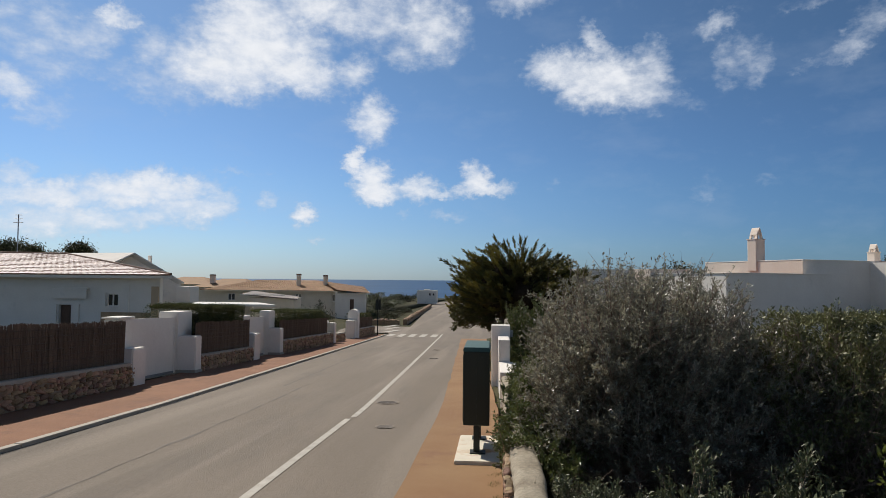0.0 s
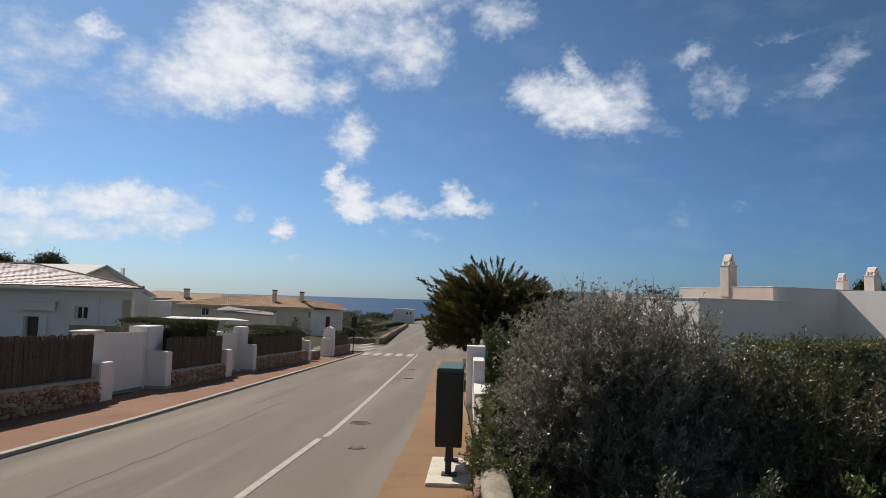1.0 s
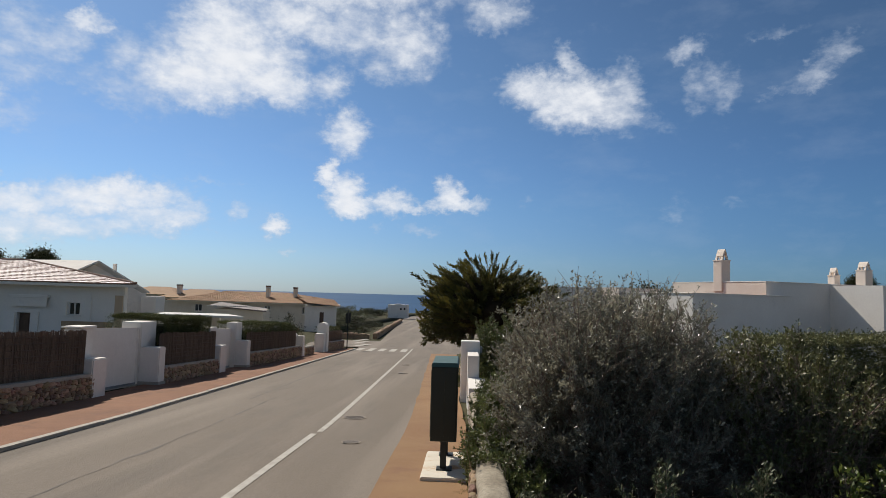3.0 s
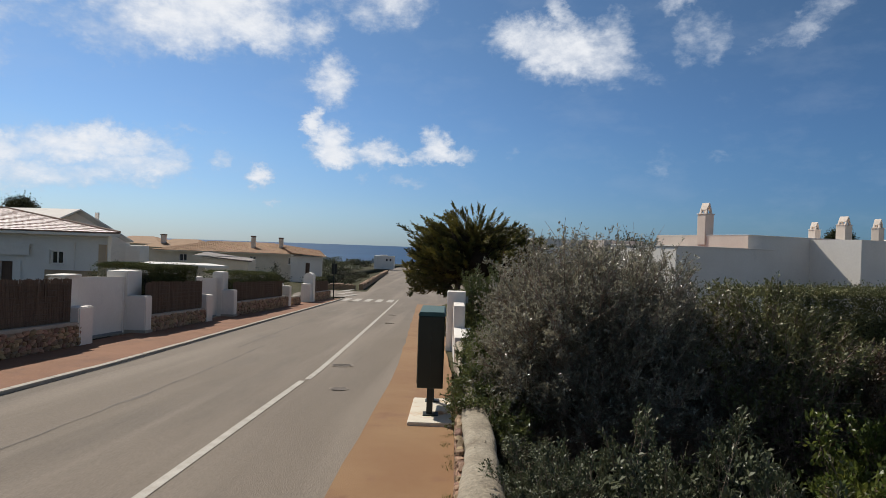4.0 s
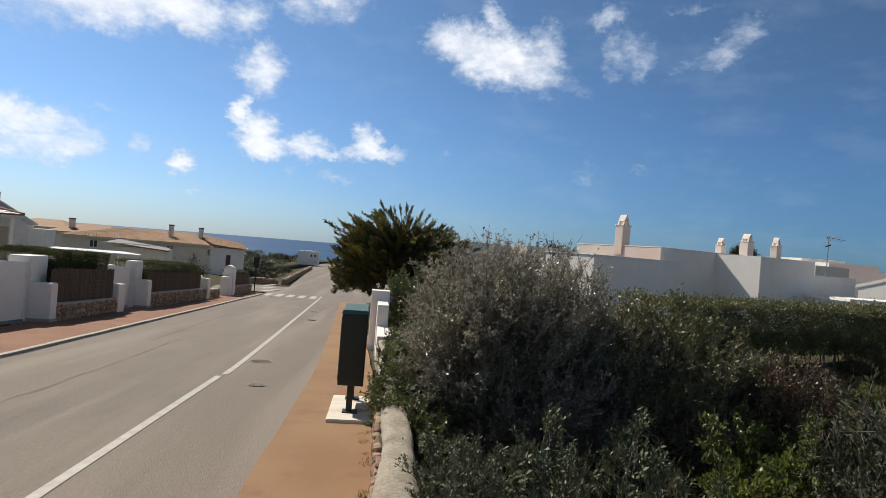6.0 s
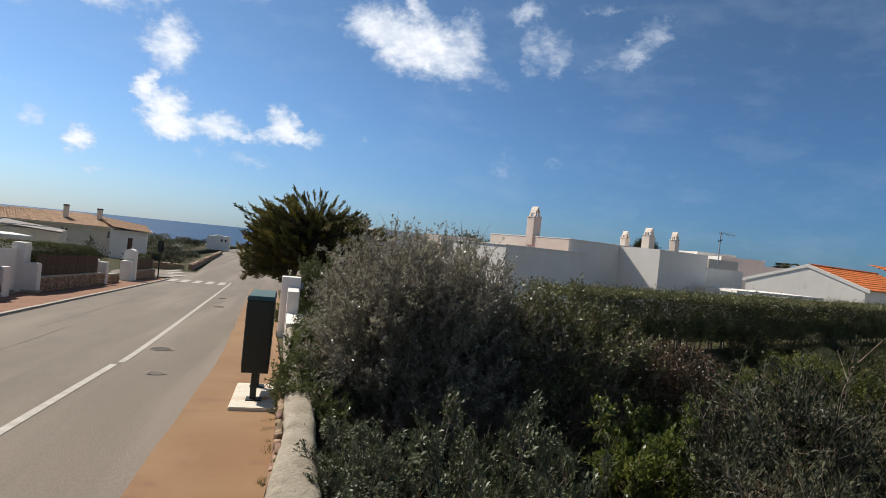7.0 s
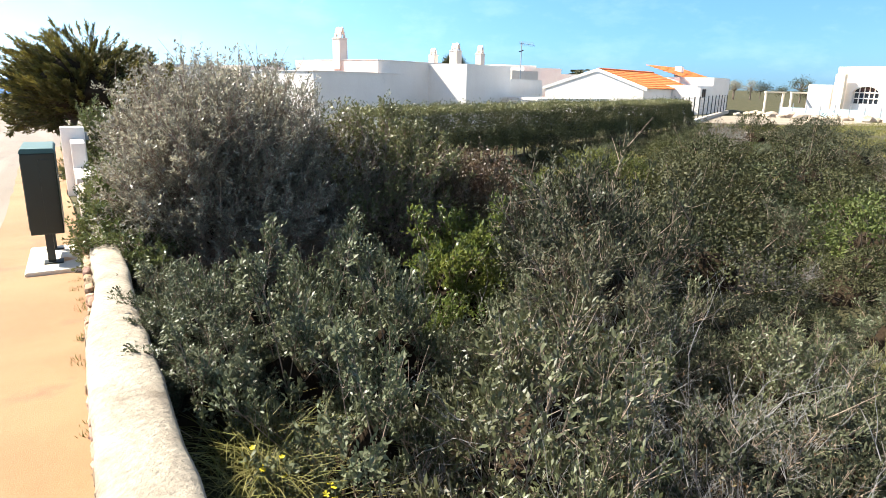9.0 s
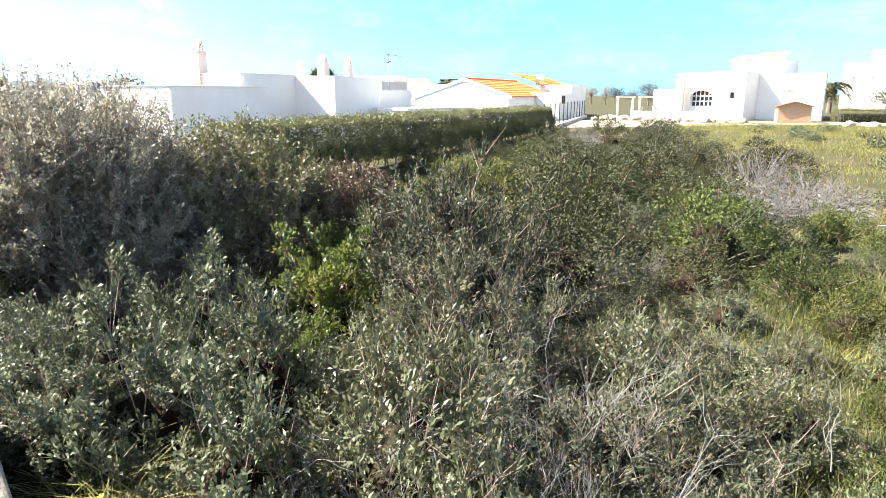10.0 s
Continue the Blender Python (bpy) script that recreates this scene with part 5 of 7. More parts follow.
def right_wall():
    wall = empty("low_wall", None, "low rubble stone wall with a rounded sandy concrete coping", "wall")
    bm = bmesh.new()
    sloped_box(bm, 0.17, 0.42, 4.2, 13.4, -0.7, 0.42)
    sloped_box(bm, 0.1, 0.4, -6, 4.2, -0.7, 0.41)
    part("mortar_core", bm, MORTAR, wall)
    # rounded coping, a little uneven
    bm = bmesh.new()
    rows, n = [], 130
    for i in range(n + 1):
        y = -6 + 19.4 * i / n
        ring = []
        for k in range(11):
            a = math.pi * k / 10
            cx, cz = -math.cos(a), math.sin(a)
            left, right = 0.075 + 0.11 * smooth(y, 3.4, 5.6), 0.425 + 0.035 * smooth(y, 3.4, 5.6)
            x = (left + right) / 2 + (right - left) / 2 * (abs(cx) ** 0.7) * (1 if cx > 0 else -1)
            z = 0.395 + 0.12 * (cz ** 0.6)
            w = noise.noise((x * 3, y * 1.4, 2.0)) * 0.018 + noise.noise((x * 9, y * 6, 1.0)) * 0.01
            ring.append(bm.verts.new((x + w * 0.8, y, road_z(y) + z + w)))
        rows.append(ring)
    for a, b in zip(rows, rows[1:]):
        for k in range(10):
            bm.faces.new([a[k], a[k + 1], b[k + 1], b[k]])
    part("coping", bm, COPING, wall, "rounded sandy concrete coping", soft=True)
    stone_face(wall, 0.12, 3.4, 4.5, 0.0, 0.42, -1, 0.06, 0.026, True)
    stone_face(wall, 0.155, 4.5, 6.0, 0.0, 0.44, -1, 0.06, 0.03, True)
    stone_face(wall, 0.168, 6.0, 9.0, 0.0, 0.44, -1, 0.06, 0.03, False)
    stone_face(wall, 0.1, -1.0, 3.4, 0.0, 0.42, -1, 0.06, 0.024, False)
    return wall


right_wall()

post = empty("gateway_wall", None, "white rendered stepped gateway wall beside the pavement", "gateway wall")
for x0, x1, y0, y1, z0, z1 in ((-0.02, 0.46, 16.35, 16.75, -1.0, 0.72), (0.15, 0.42, 15.2, 16.35, -1.0, 0.46), (0.17, 0.56, 13.5, 15.2, -1.0, -0.06)):
    part("block", boxed(x0, x1, y0, y1, z0, z1, 0.02), WHITE, post)
part("letter_box", boxed(0.463, 0.53, 16.45, 16.65, 0.42, 0.58, 0.01), STEEL, post, "small grey letter box")
bm = bmesh.new()
sloped_box(bm, 0.15, 0.4, 16.75, 43, -0.4, 0.35, 0.02)
tagged(part("garden_wall", bm, STONES), "low rubble garden wall beyond the gateway", "wall")

# manhole covers
for x, y, r in ((-2.1, 12.7, 0.215), (-1.71, 10.12, 0.14), (-2.2, 24.0, 0.2), (-2.55, 28.9, 0.2)):
    mh = empty("manhole_cover", pose(x, y, road_z(y), math.degrees(math.atan(SLOPE))), "dark cast iron manhole cover set in the asphalt", "manhole cover", "manhole covers")
    bm = bmesh.new()
    bmesh.ops.create_cone(bm, cap_ends=True, segments=36, radius1=r, radius2=r, depth=0.02, matrix=Matrix.Translation((0, 0, 0.0)))
    part("lid", bm, IRON, mh)
    bm = bmesh.new()
    for k in range(-3, 4):
        w = math.sqrt(max(0.01, (0.85 * r) ** 2 - (k * r / 4) ** 2))
        box(bm, -w, w, k * r / 4 - 0.012, k * r / 4 + 0.012, 0.009, 0.014)
    part("ribs", bm, IRON, mh)
    bm = bmesh.new()
    bmesh.ops.create_circle(bm, cap_ends=False, segments=36, radius=r * 1.02)
    e = bmesh.ops.extrude_edge_only(bm, edges=list(bm.edges))
    for v in e["geom"]:
        if isinstance(v, bmesh.types.BMVert):
            v.co *= 1.1
    for v in bm.verts:
        v.co.z = 0.011
    part("rim", bm, MORTAR, mh)


# ------------------------------------------------ wind-bent cypress
def cypress():
    """Feathery plumes in clumps along limbs that fan out from a short leaning trunk, swept by the wind."""
    rng = np.random.default_rng(21)
    foot = Vector((0.3, 22.6, ground_z(0.3, 22.6)))
    tree = empty("cypress_tree", Matrix.Translation(foot), "wind-bent dark green cypress with shaggy upswept sprays", "tree")
    mid = np.array((0.67, 22.5, 1.0)) - np.array(foot)
    stem = [np.array((0.0, 0, -0.1)), np.array((-0.12, 0, 0.9)), np.array((0.05, 0, 1.6)), mid + np.array((0.0, 0, 0.5))]
    a, b, r0, r1 = [], [], [], []
    for k in range(3):
        a.append(stem[k]), b.append(stem[k + 1]), r0.append(0.19 - 0.04 * k), r1.append(0.15 - 0.04 * k)
    bearing = np.array((-40, -20, 0, 12, 26, 50, 58, 70, 82, 95, 106, 125, 146, 160, 170, 187, 200, 220, 320))
    extent = np.array((1.5, 2.3, 2.8, 2.95, 3.05, 3.1, 3.05, 2.5, 2.15, 2.5, 2.65, 2.5, 2.6, 2.3, 2.15, 2.5, 2.2, 1.6, 1.5))
    sets = {False: ([], []), True: ([], [])}

    def reach_of(d):
        return float(np.interp((math.degrees(math.atan2(d[2], d[0])) + 40) % 360 - 40, bearing, extent))

    def plume(root, way, ln, young_lit):
        """One tapering plume whose sprays point forward and curl up."""
        a.append(root), b.append(root + way * ln * 0.8), r0.append(0.016), r1.append(0.004)
        k, m = 17, 9
        s = rng.uniform(0.0, 1.0, k) ** 0.8
        side = rng.normal(0, 1, (k, 3))
        side -= (side @ way)[:, None] * way
        side /= np.linalg.norm(side, axis=1, keepdims=True)
        base = root + way * (ln * s)[:, None] + np.array((0, 0, 0.2 * ln)) * (s ** 2)[:, None]
        sub = way * 1.0 + side * (0.5 - 0.32 * s)[:, None] + np.array((0, 0, 0.12)) + np.array((0, 0, 0.3)) * s[:, None]
        sub /= np.linalg.norm(sub, axis=1, keepdims=True)
        sl = (0.34 - 0.2 * s) * rng.uniform(0.6, 1.1, k)
        u = np.linspace(0.0, 1.0, m)
        p = base[:, None] + sub[:, None] * (sl[:, None] * u)[..., None] + np.array((0, 0, 0.04)) * (u ** 2)[None, :, None]
        p = p.reshape(-1, 3) + rng.normal(0, 0.012, (k * m, 3))
        q = np.repeat(sub, m, 0)
        tip = young_lit & (np.repeat(s, m) > 0.3)
        for flag in (False, True):
            sets[flag][0].append(p[tip == flag]), sets[flag][1].append(q[tip == flag])

    for i in range(96):
        d = rng.normal(0, 1, 3)
        d[2] = d[2] * 0.8 + 0.45
        d /= np.linalg.norm(d)
        if d[2] < -0.35:
            d[2] = -d[2]
        if i < 30:                              # the limbs that make the outline
            turn = math.radians(-15 + 225 * (i + rng.uniform(0, 0.8)) / 30)
            d = np.array((math.cos(turn), rng.uniform(-0.25, 0.25), math.sin(turn)))
            d /= np.linalg.norm(d)
        full = reach_of(d) * (1 - 0.32 * abs(d[1])) * (rng.uniform(0.9, 1.02) if i < 30 else rng.uniform(0.72, 0.98)) * (0.88 if d[2] > 0.55 else 1.0)
        limb = mid + d * max(0.5, full - 0.55 - 0.2 * abs(d[0]))
        a.append(stem[2 + i % 2]), b.append(limb), r0.append(0.045), r1.append(0.015)
        sweep = np.array((-0.4 if d[0] < 0.1 else 0.2, 0, 0.1 if d[2] > 0.1 else -0.15))
        # light yellow-green on upper plumes: new growth, with sunlit highlights put into the colour
        young_lit = bool(d[2] > -0.1 and rng.uniform() < 0.45)
        for n in range(12):
            u = rng.uniform(0.45, 1.0) if n else 1.0
            off = rng.normal(0, 1, 3)
            root = mid + (limb - mid) * u + off * np.array((0.24, 0.24, 0.17))
            way = d * np.array((1, 1, 0.12)) + sweep + off * np.array((0.3, 0.25, 0.12)) + rng.normal(0, 0.12, 3)
            way /= np.linalg.norm(way)
            plume(root, way, (rng.uniform(0.5, 0.85) if n else 0.85) * (0.7 + 0.3 * u), young_lit)
    for n in range(22):                         # dead ragged sprays that hang on the street side
        root = mid + np.array((rng.uniform(-1.9, -0.5), rng.uniform(-0.5, 0.5), rng.uniform(-0.55, 0.0)))
        way = np.array((rng.uniform(-0.7, 0.1), rng.uniform(-0.3, 0.3), -0.8))
        plume(root, way / np.linalg.norm(way), rng.uniform(0.3, 0.6), False)
    bm = bmesh.new()                            # solid core whose dark colour stands for the shaded inside
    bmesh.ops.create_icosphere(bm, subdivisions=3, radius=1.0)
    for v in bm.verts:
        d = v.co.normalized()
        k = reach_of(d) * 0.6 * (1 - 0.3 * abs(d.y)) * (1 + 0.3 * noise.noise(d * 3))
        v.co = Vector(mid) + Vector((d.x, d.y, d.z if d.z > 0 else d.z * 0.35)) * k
    tagged(part("thicket", bm, SHADE_FILL, tree, soft=True), kind="stuff")
    part("trunk", twig_mesh("trunk", np.array(a), np.array(b), np.array(r0), np.array(r1), TRUNK), TRUNK, tree)
    for flag, name, mat, label in ((False, "crown", CYPRESS, ""), (True, "young_sprays", CYPRESS_TIP, "yellow-green sprays for new growth and sunlit tips")):
        where, along = (np.concatenate(v) for v in sets[flag])
        tagged(part(name, leaf_mesh(name, where, along, 0.1, 0.034, mat, rng, spread=0.25), mat, tree, label), kind="stuff")
    return tree


cypress()

# ------------------------------------------------ shrubs by the wall
def put(ob, x, y, turn=0.0, z=None, scale=1.0):
    ob.matrix_basis = pose(x, y, ground_z(x, y) - 0.05 if z is None else z, 0, 0, turn) @ Matrix.Scale(scale, 4)
    return ob


put(shrub("wild_olive_bush", (1.45, 1.4, 2.84), 900, 17, 16, 0.04, 0.0145, LEAF_GREY, BROWNWOOD, 31, "large grey-green wild olive bush with bare twig tips", bare=0.08, low=0.08, reach=0.15, lump=0.12, inner=0.55, thick=0.008, spikes=420, shoots=700, boxy=2.5, core=0.3, clear=0.2, sprig=(0.06, 0.2)), 1.66, 7.2, 0, -0.42)
put(shrub("wild_olive_bush", (1.3, 1.3, 2.2), 440, 16, 15, 0.04, 0.0145, LEAF_GREY, BROWNWOOD, 37, "grey wild olive bush grown together with its neighbour", bare=0.1, low=0.08, reach=0.15, lump=0.14, inner=0.55, thick=0.008, spikes=200, shoots=320, boxy=2.5, core=0.3, clear=0.35, sprig=(0.06, 0.2)), 2.75, 7.5, 0, -0.45)
put(shrub("mastic_bush", (1.5, 1.3, 2.1), 380, 17, 13, 0.05, 0.023, LEAF_LONG, BROWNWOOD, 35, "dull olive-green bush grown into the wild olive", low=0.1, reach=0.17, lump=0.18, thick=0.009, spikes=30, shoots=220, core=0.3, clear=0.5, sprig=(0.08, 0.22)), 3.6, 7.1, 0, -0.48)
put(shrub("mastic_bush", (1.05, 0.9, 1.75), 190, 15, 12, 0.045, 0.019, LEAF_RUST, BARK, 36, "reddish-brown bush at the end of the wild olive", low=0.1, reach=0.2, lump=0.2, spikes=20), 4.85, 6.8, 0, -0.48)
put(shrub("spurge_bush", (0.52, 1.5, 0.92), 230, 16, 14, 0.045, 0.019, LEAF_SPURGE, BARK, 32, "dark green leafy bush leaning over the low wall", low=-0.05, reach=0.17, shoots=120), 0.58, 7.6, 0, -0.1)
put(shrub("spurge_bush", (0.5, 1.4, 0.9), 150, 15, 13, 0.048, 0.02, LEAF_SPURGE, BARK, 39, "dark green leafy bush behind the low wall", low=-0.05, reach=0.17, shoots=60), 0.66, 10.3, 0, -0.3)
put(shrub("mastic_bush", (1.12, 0.95, 2.12), 320, 15, 14, 0.055, 0.022, LEAF_SPURGE, BARK, 33, "dull green bush behind the gateway wall", low=0.1, reach=0.14, shoots=200), 0.98, 18.5, 0, -0.85)
put(shrub("mastic_bush", (1.3, 1.1, 1.85), 200, 15, 14, 0.06, 0.024, LEAF_DARK, BARK, 38, "dark green bush below the cypress", low=0.1, reach=0.16), 2.5, 18.6, 0, -0.75)
put(shrub("mastic_bush", (1.15, 1.5, 1.75), 220, 15, 14, 0.055, 0.022, LEAF_DARK, BARK, 34, "dark green bush behind the low wall", low=0.1, reach=0.16), 1.75, 12.6, 0, -0.55)

# ------------------------------------------------ white house with chimneys, turned to the street
HOUSE_TURN = math.atan2(0.39, 0.92)


def along_house(p, k, back=0.0):
    return (p[0] + 0.92 * k - 0.39 * back, p[1] + 0.39 * k + 0.92 * back)


def house_block(parent, name, corner, wide, deep, z0, z1, mat, holes=(), left_holes=(), parapet=0.0):
    """A flat-roofed block: four walls with openings, a roof, and a low parapet round it."""
    m = Matrix.Translation((*corner, 0)) @ Matrix.Rotation(HOUSE_TURN, 4, "Z")
    top = z1
    bm = bmesh.new()
    holed(bm, wide, top - z0, 0.25, [(a, b, c - z0, d - z0) for a, b, c, d in holes], (0, 0, z0))
    ob = part(name, bm, mat, parent)
    ob.matrix_basis = m
    bm = bmesh.new()
    holed(bm, deep - 0.25, top - z0, 0.25, [(a, b, c - z0, d - z0) for a, b, c, d in left_holes], (0.0, deep, z0), -math.pi / 2)
    box(bm, wide - 0.25, wide, 0.25, deep, z0, top)
    box(bm, 0.25, wide - 0.25, deep - 0.25, deep, z0, top)
    o2 = part(name + "_sides", bm, mat, parent)
    o2.matrix_basis = m
    o3 = part(name + "_roof", boxed(0.25, wide - 0.25, 0.25, deep - 0.25, top - 0.35, top - 0.12), REDPAVE, parent)
    o3.matrix_basis = m
    return m


wh = empty("house", None, "white flat-roofed house with arched-top chimneys", "house")
house_block(wh, "front_block", (7.73, 21.6), 4.65, 3.7, -0.3, 2.16, WHITE)
house_block(wh, "upper_block", (11.1, 23.55), 9.0, 4.9, -0.3, 2.68, WHITE)
# thin band over the left face; warm light on it is put into its pink
m = Matrix.Translation((11.1, 23.55, 0)) @ Matrix.Rotation(HOUSE_TURN, 4, "Z")
part("pink_band", boxed(-0.02, 0.0, 0.0, 4.9, 2.1, 2.66), PINKWHITE, wh, "thin pale pink band with the lit face's tint in its colour").matrix_basis = m
for name, p, wide, deep, top in (("front_coping", (7.73, 21.6), 4.65, 3.7, 2.16), ("upper_coping", (11.1, 23.55), 9.0, 4.9, 2.68)):
    bm = bmesh.new()
    box(bm, -0.03, wide + 0.03, -0.03, 0.25, top, top + 0.035, 0.01), box(bm, -0.03, 0.25, 0.25, deep, top, top + 0.035, 0.01)
    part(name, bm, WHITE, wh).matrix_basis = Matrix.Translation((*p, 0)) @ Matrix.Rotation(HOUSE_TURN, 4, "Z")
house_block(wh, "rear_step", along_house((7.73, 21.6), -0.2, 3.75), 2.0, 1.2, -0.3, 2.36, PINKWHITE)
house_block(wh, "rear_block", along_house((7.73, 21.6), -2.6, 5.0), 4.2, 3.0, -0.3, 2.34, WHITE)
house_block(wh, "box_block", (14.9, 22.95), 3.6, 4.0, -0.3, 2.65, WHITE, (), ((2.6, 3.3, 0.55, 0.85),))
bm = bmesh.new()
part("low_annex", boxed(0, 3.2, 0, 3, -0.3, 2.1), WHITE, wh).matrix_basis = Matrix.Translation((18.55, 24.8, 0)) @ Matrix.Rotation(HOUSE_TURN, 4, "Z")
part("rear_annex", boxed(0, 3.2, 0, 4, -0.3, 2.68), PINKWHITE, wh).matrix_basis = Matrix.Translation((23.2, 31.0, 0)) @ Matrix.Rotation(HOUSE_TURN, 4, "Z")
part("window_glass", boxed(-0.0, 0.7, 0, 0.02, 0.55, 0.85), GLASS, wh).matrix_basis = Matrix.Translation((*along_house((14.9, 22.95), 0.2, 0.7), 0)) @ Matrix.Rotation(HOUSE_TURN + math.pi / 2, 4, "Z")


def chimney(x, y, z0, w, body, top, mat):
    """A square shaft with a tall pointed arch hood, open on its sides."""
    c = empty("chimney", Matrix.Translation((x, y, z0)) @ Matrix.Rotation(HOUSE_TURN, 4, "Z"), "cream rendered chimney with a pointed arched hood", "chimney", "chimneys on the white house")
    part("shaft", boxed(-w / 2, w / 2, -w / 2, w / 2, -0.35, body, 0.02), mat, c)
    part("ledge", boxed(-w / 2 - 0.02, w / 2 + 0.02, -w / 2 - 0.02, w / 2 + 0.02, body, body + 0.04, 0.008), mat, c)
    n = 10
    hh, t = top - body - 0.04, 0.09
    for yy in (-w / 2 + 0.03, w / 2 - 0.03 - t):
        bm = bmesh.new()
        outer, inner = [], []
        for k in range(n + 1):
            a = math.pi * k / n
            for lst, s, tall in ((outer, 1.0, 1.0), (inner, 0.5, 0.74)):
                u = 2 * k / n - 1
                lst.append((u * w * 0.37 * s, hh * tall * (1 - abs(u) ** 1.35)))
        rows = [[bm.verts.new((x_, y_, body + 0.04 + z_)) for x_, z_ in lst] for y_ in (yy, yy + t) for lst in (outer, inner)]
        for k in range(n):
            for p, q in ((0, 1), (1, 3), (3, 2), (2, 0)):
                bm.faces.new([rows[p][k], rows[p][k + 1], rows[q][k + 1], rows[q][k]])
        for k in (0, n):
            bm.faces.new([rows[0][k], rows[1][k], rows[3][k], rows[2][k]])
        part("hood_arch", bm, mat, c)
    for sx in (-1, 1):
        bm = bmesh.new()
        pts = [(sx * w * 0.30, hh * 0.36), (sx * w * 0.15, hh * 0.74), (0, hh)]
        rows = [[bm.verts.new((px, y_, body + 0.04 + pz)) for px, pz in pts] for y_ in (-w / 2 + 0.05, w / 2 - 0.05)]
        for k in range(2):
            bm.faces.new([rows[0][k], rows[0][k + 1], rows[1][k + 1], rows[1][k]])
        part("hood_cover", bm, mat, c)
    return c


chimney(10.35, 25.7, 2.66, 0.44, 0.88, 1.36, PINKWHITE)
chimney(19.3, 33.6, 2.8, 0.40, 0.62, 1.05, PINKWHITE)
chimney(20.35, 32.8, 2.7, 0.52, 0.98, 1.45, PINKWHITE)
chimney(21.75, 32.3, 2.7, 0.40, 0.85, 1.35, PINKWHITE)
back = empty("house", None, "white flat roof block carrying chimneys", "house")
part("wall_shell", boxed(0, 5, 0, 5, -0.4, 2.7), WHITE, back).matrix_basis = Matrix.Translation((18.6, 31.6, 0)) @ Matrix.Rotation(HOUSE_TURN, 4, "Z")

an = empty("television_antenna", None, "thin television antenna on a tall mast", "antenna")
bm = bmesh.new()
rod(bm, (21.6, 28.1, 2.0), (21.6, 28.1, 4.05), 0.025)
part("mast", bm, STEEL, an)
bm = bmesh.new()
rod(bm, (21.45, 28.1, 4.0), (22.7, 28.4, 3.95), 0.012)
part("boom", bm, STEEL, an)
for i in range(8):
    bm = bmesh.new()
    x = 21.5 + 0.16 * i
    rod(bm, (x, 28.0 + 0.04 * i, 3.85), (x, 28.2 + 0.04 * i, 4.12), 0.008)
    part("rod", bm, STEEL, an)
bm = bmesh.new()
rod(bm, (21.4, 28.0, 3.55), (21.8, 28.2, 3.65), 0.03)
part("amplifier", bm, DARKSTEEL, an)

# ------------------------------------------------ house with the orange roof
oh = empty("house", None, "white gabled house with a bright orange tiled roof", "house")
E0 = (35.5, 32.1)
mo = Matrix.Translation((*E0, 0)) @ Matrix.Rotation(HOUSE_TURN, 4, "Z")


def placed(ob, m):
    ob.matrix_basis = m
    return ob


bm = bmesh.new()
poly = [(0, 0, -0.5), (0, 7.7, -0.5), (0, 7.7, 1.75), (0, 3.55, 2.95), (0, 0, 1.72)]
bm.faces.new([bm.verts.new(p) for p in poly])
r = bmesh.ops.extrude_face_region(bm, geom=list(bm.faces))
bmesh.ops.translate(bm, vec=(11.8, 0, 0), verts=[v for v in r["geom"] if isinstance(v, bmesh.types.BMVert)])
placed(part("wall_shell", bm, WHITE, oh), mo)
placed(tiled_slope(oh, ((0.12, -0.2, 1.72), (12.0, -0.2, 1.72), (12.0, 3.55, 3.02), (0.12, 3.55, 3.02)), ORANGETILE, 0.4, 0.26), mo)
placed(tiled_slope(oh, ((0.12, 7.9, 1.7), (12.0, 7.9, 1.7), (12.0, 3.55, 3.02), (0.12, 3.55, 3.02)), ORANGETILE, 0.4, 0.26), mo)
bm = bmesh.new()
rod(bm, (0.05, 3.55, 3.08), (12.0, 3.55, 3.08), 0.1, sides=8)
placed(part("ridge_tiles", bm, ORANGETILE, oh), mo)
for ya, za, yb, zb in ((-0.25, 1.8, 3.55, 3.14), (7.95, 1.78, 3.55, 3.14)):
    bm = bmesh.new()
    slab(bm, ((-0.05, ya, za), (0.13, ya, za), (0.13, yb, zb), (-0.05, yb, zb)), 0.22)
    placed(part("gable_coping", bm, WHITE, oh), mo)
mw = Matrix.Translation((42.2, 32.6, 0)) @ Matrix.Rotation(HOUSE_TURN, 4, "Z")
bm = bmesh.new()
holed(bm, 4.6, 2.4, 0.25, [(0.55, 1.75, 1.65, 2.3)], (0, 0, -0.5))
box(bm, 0, 0.25, 0.25, 5, -0.5, 1.9), box(bm, 4.35, 4.6, 0.25, 5, -0.5, 1.9), box(bm, 0, 4.6, 0.25, 5, 1.9, 2.05)
placed(part("wing", bm, WHITE, oh), mw)
window_in(oh, 0.55, 1.75, 1.15, 1.8, 0, at=mw, frame_mat=WOOD)
bm = bmesh.new()
box(bm, 0, 5.5, 0, 6, -0.5, 2.75)
placed(part("rear_block", bm, WHITE, oh), Matrix.Translation((47.6, 35.6, 0)) @ Matrix.Rotation(HOUSE_TURN, 4, "Z"))
o2 = empty("house", None, "second white house with an orange tiled roof", "house")
mr = Matrix.Translation((46.2, 38.0, -0.15)) @ Matrix.Rotation(HOUSE_TURN, 4, "Z")
placed(part("wall_shell", boxed(0, 9, 0, 6, -0.5, 2.9), WHITE, o2), mr)
placed(tiled_slope(o2, ((-0.2, -0.2, 2.9), (9.2, -0.2, 2.9), (9.2, 3.0, 3.9), (-0.2, 3.0, 3.9)), ORANGETILE, 0.4, 0.26), mr)
placed(part("chimney", boxed(3.6, 4.3, 1.0, 1.6, 3.0, 3.9), WHITE, o2), mr)
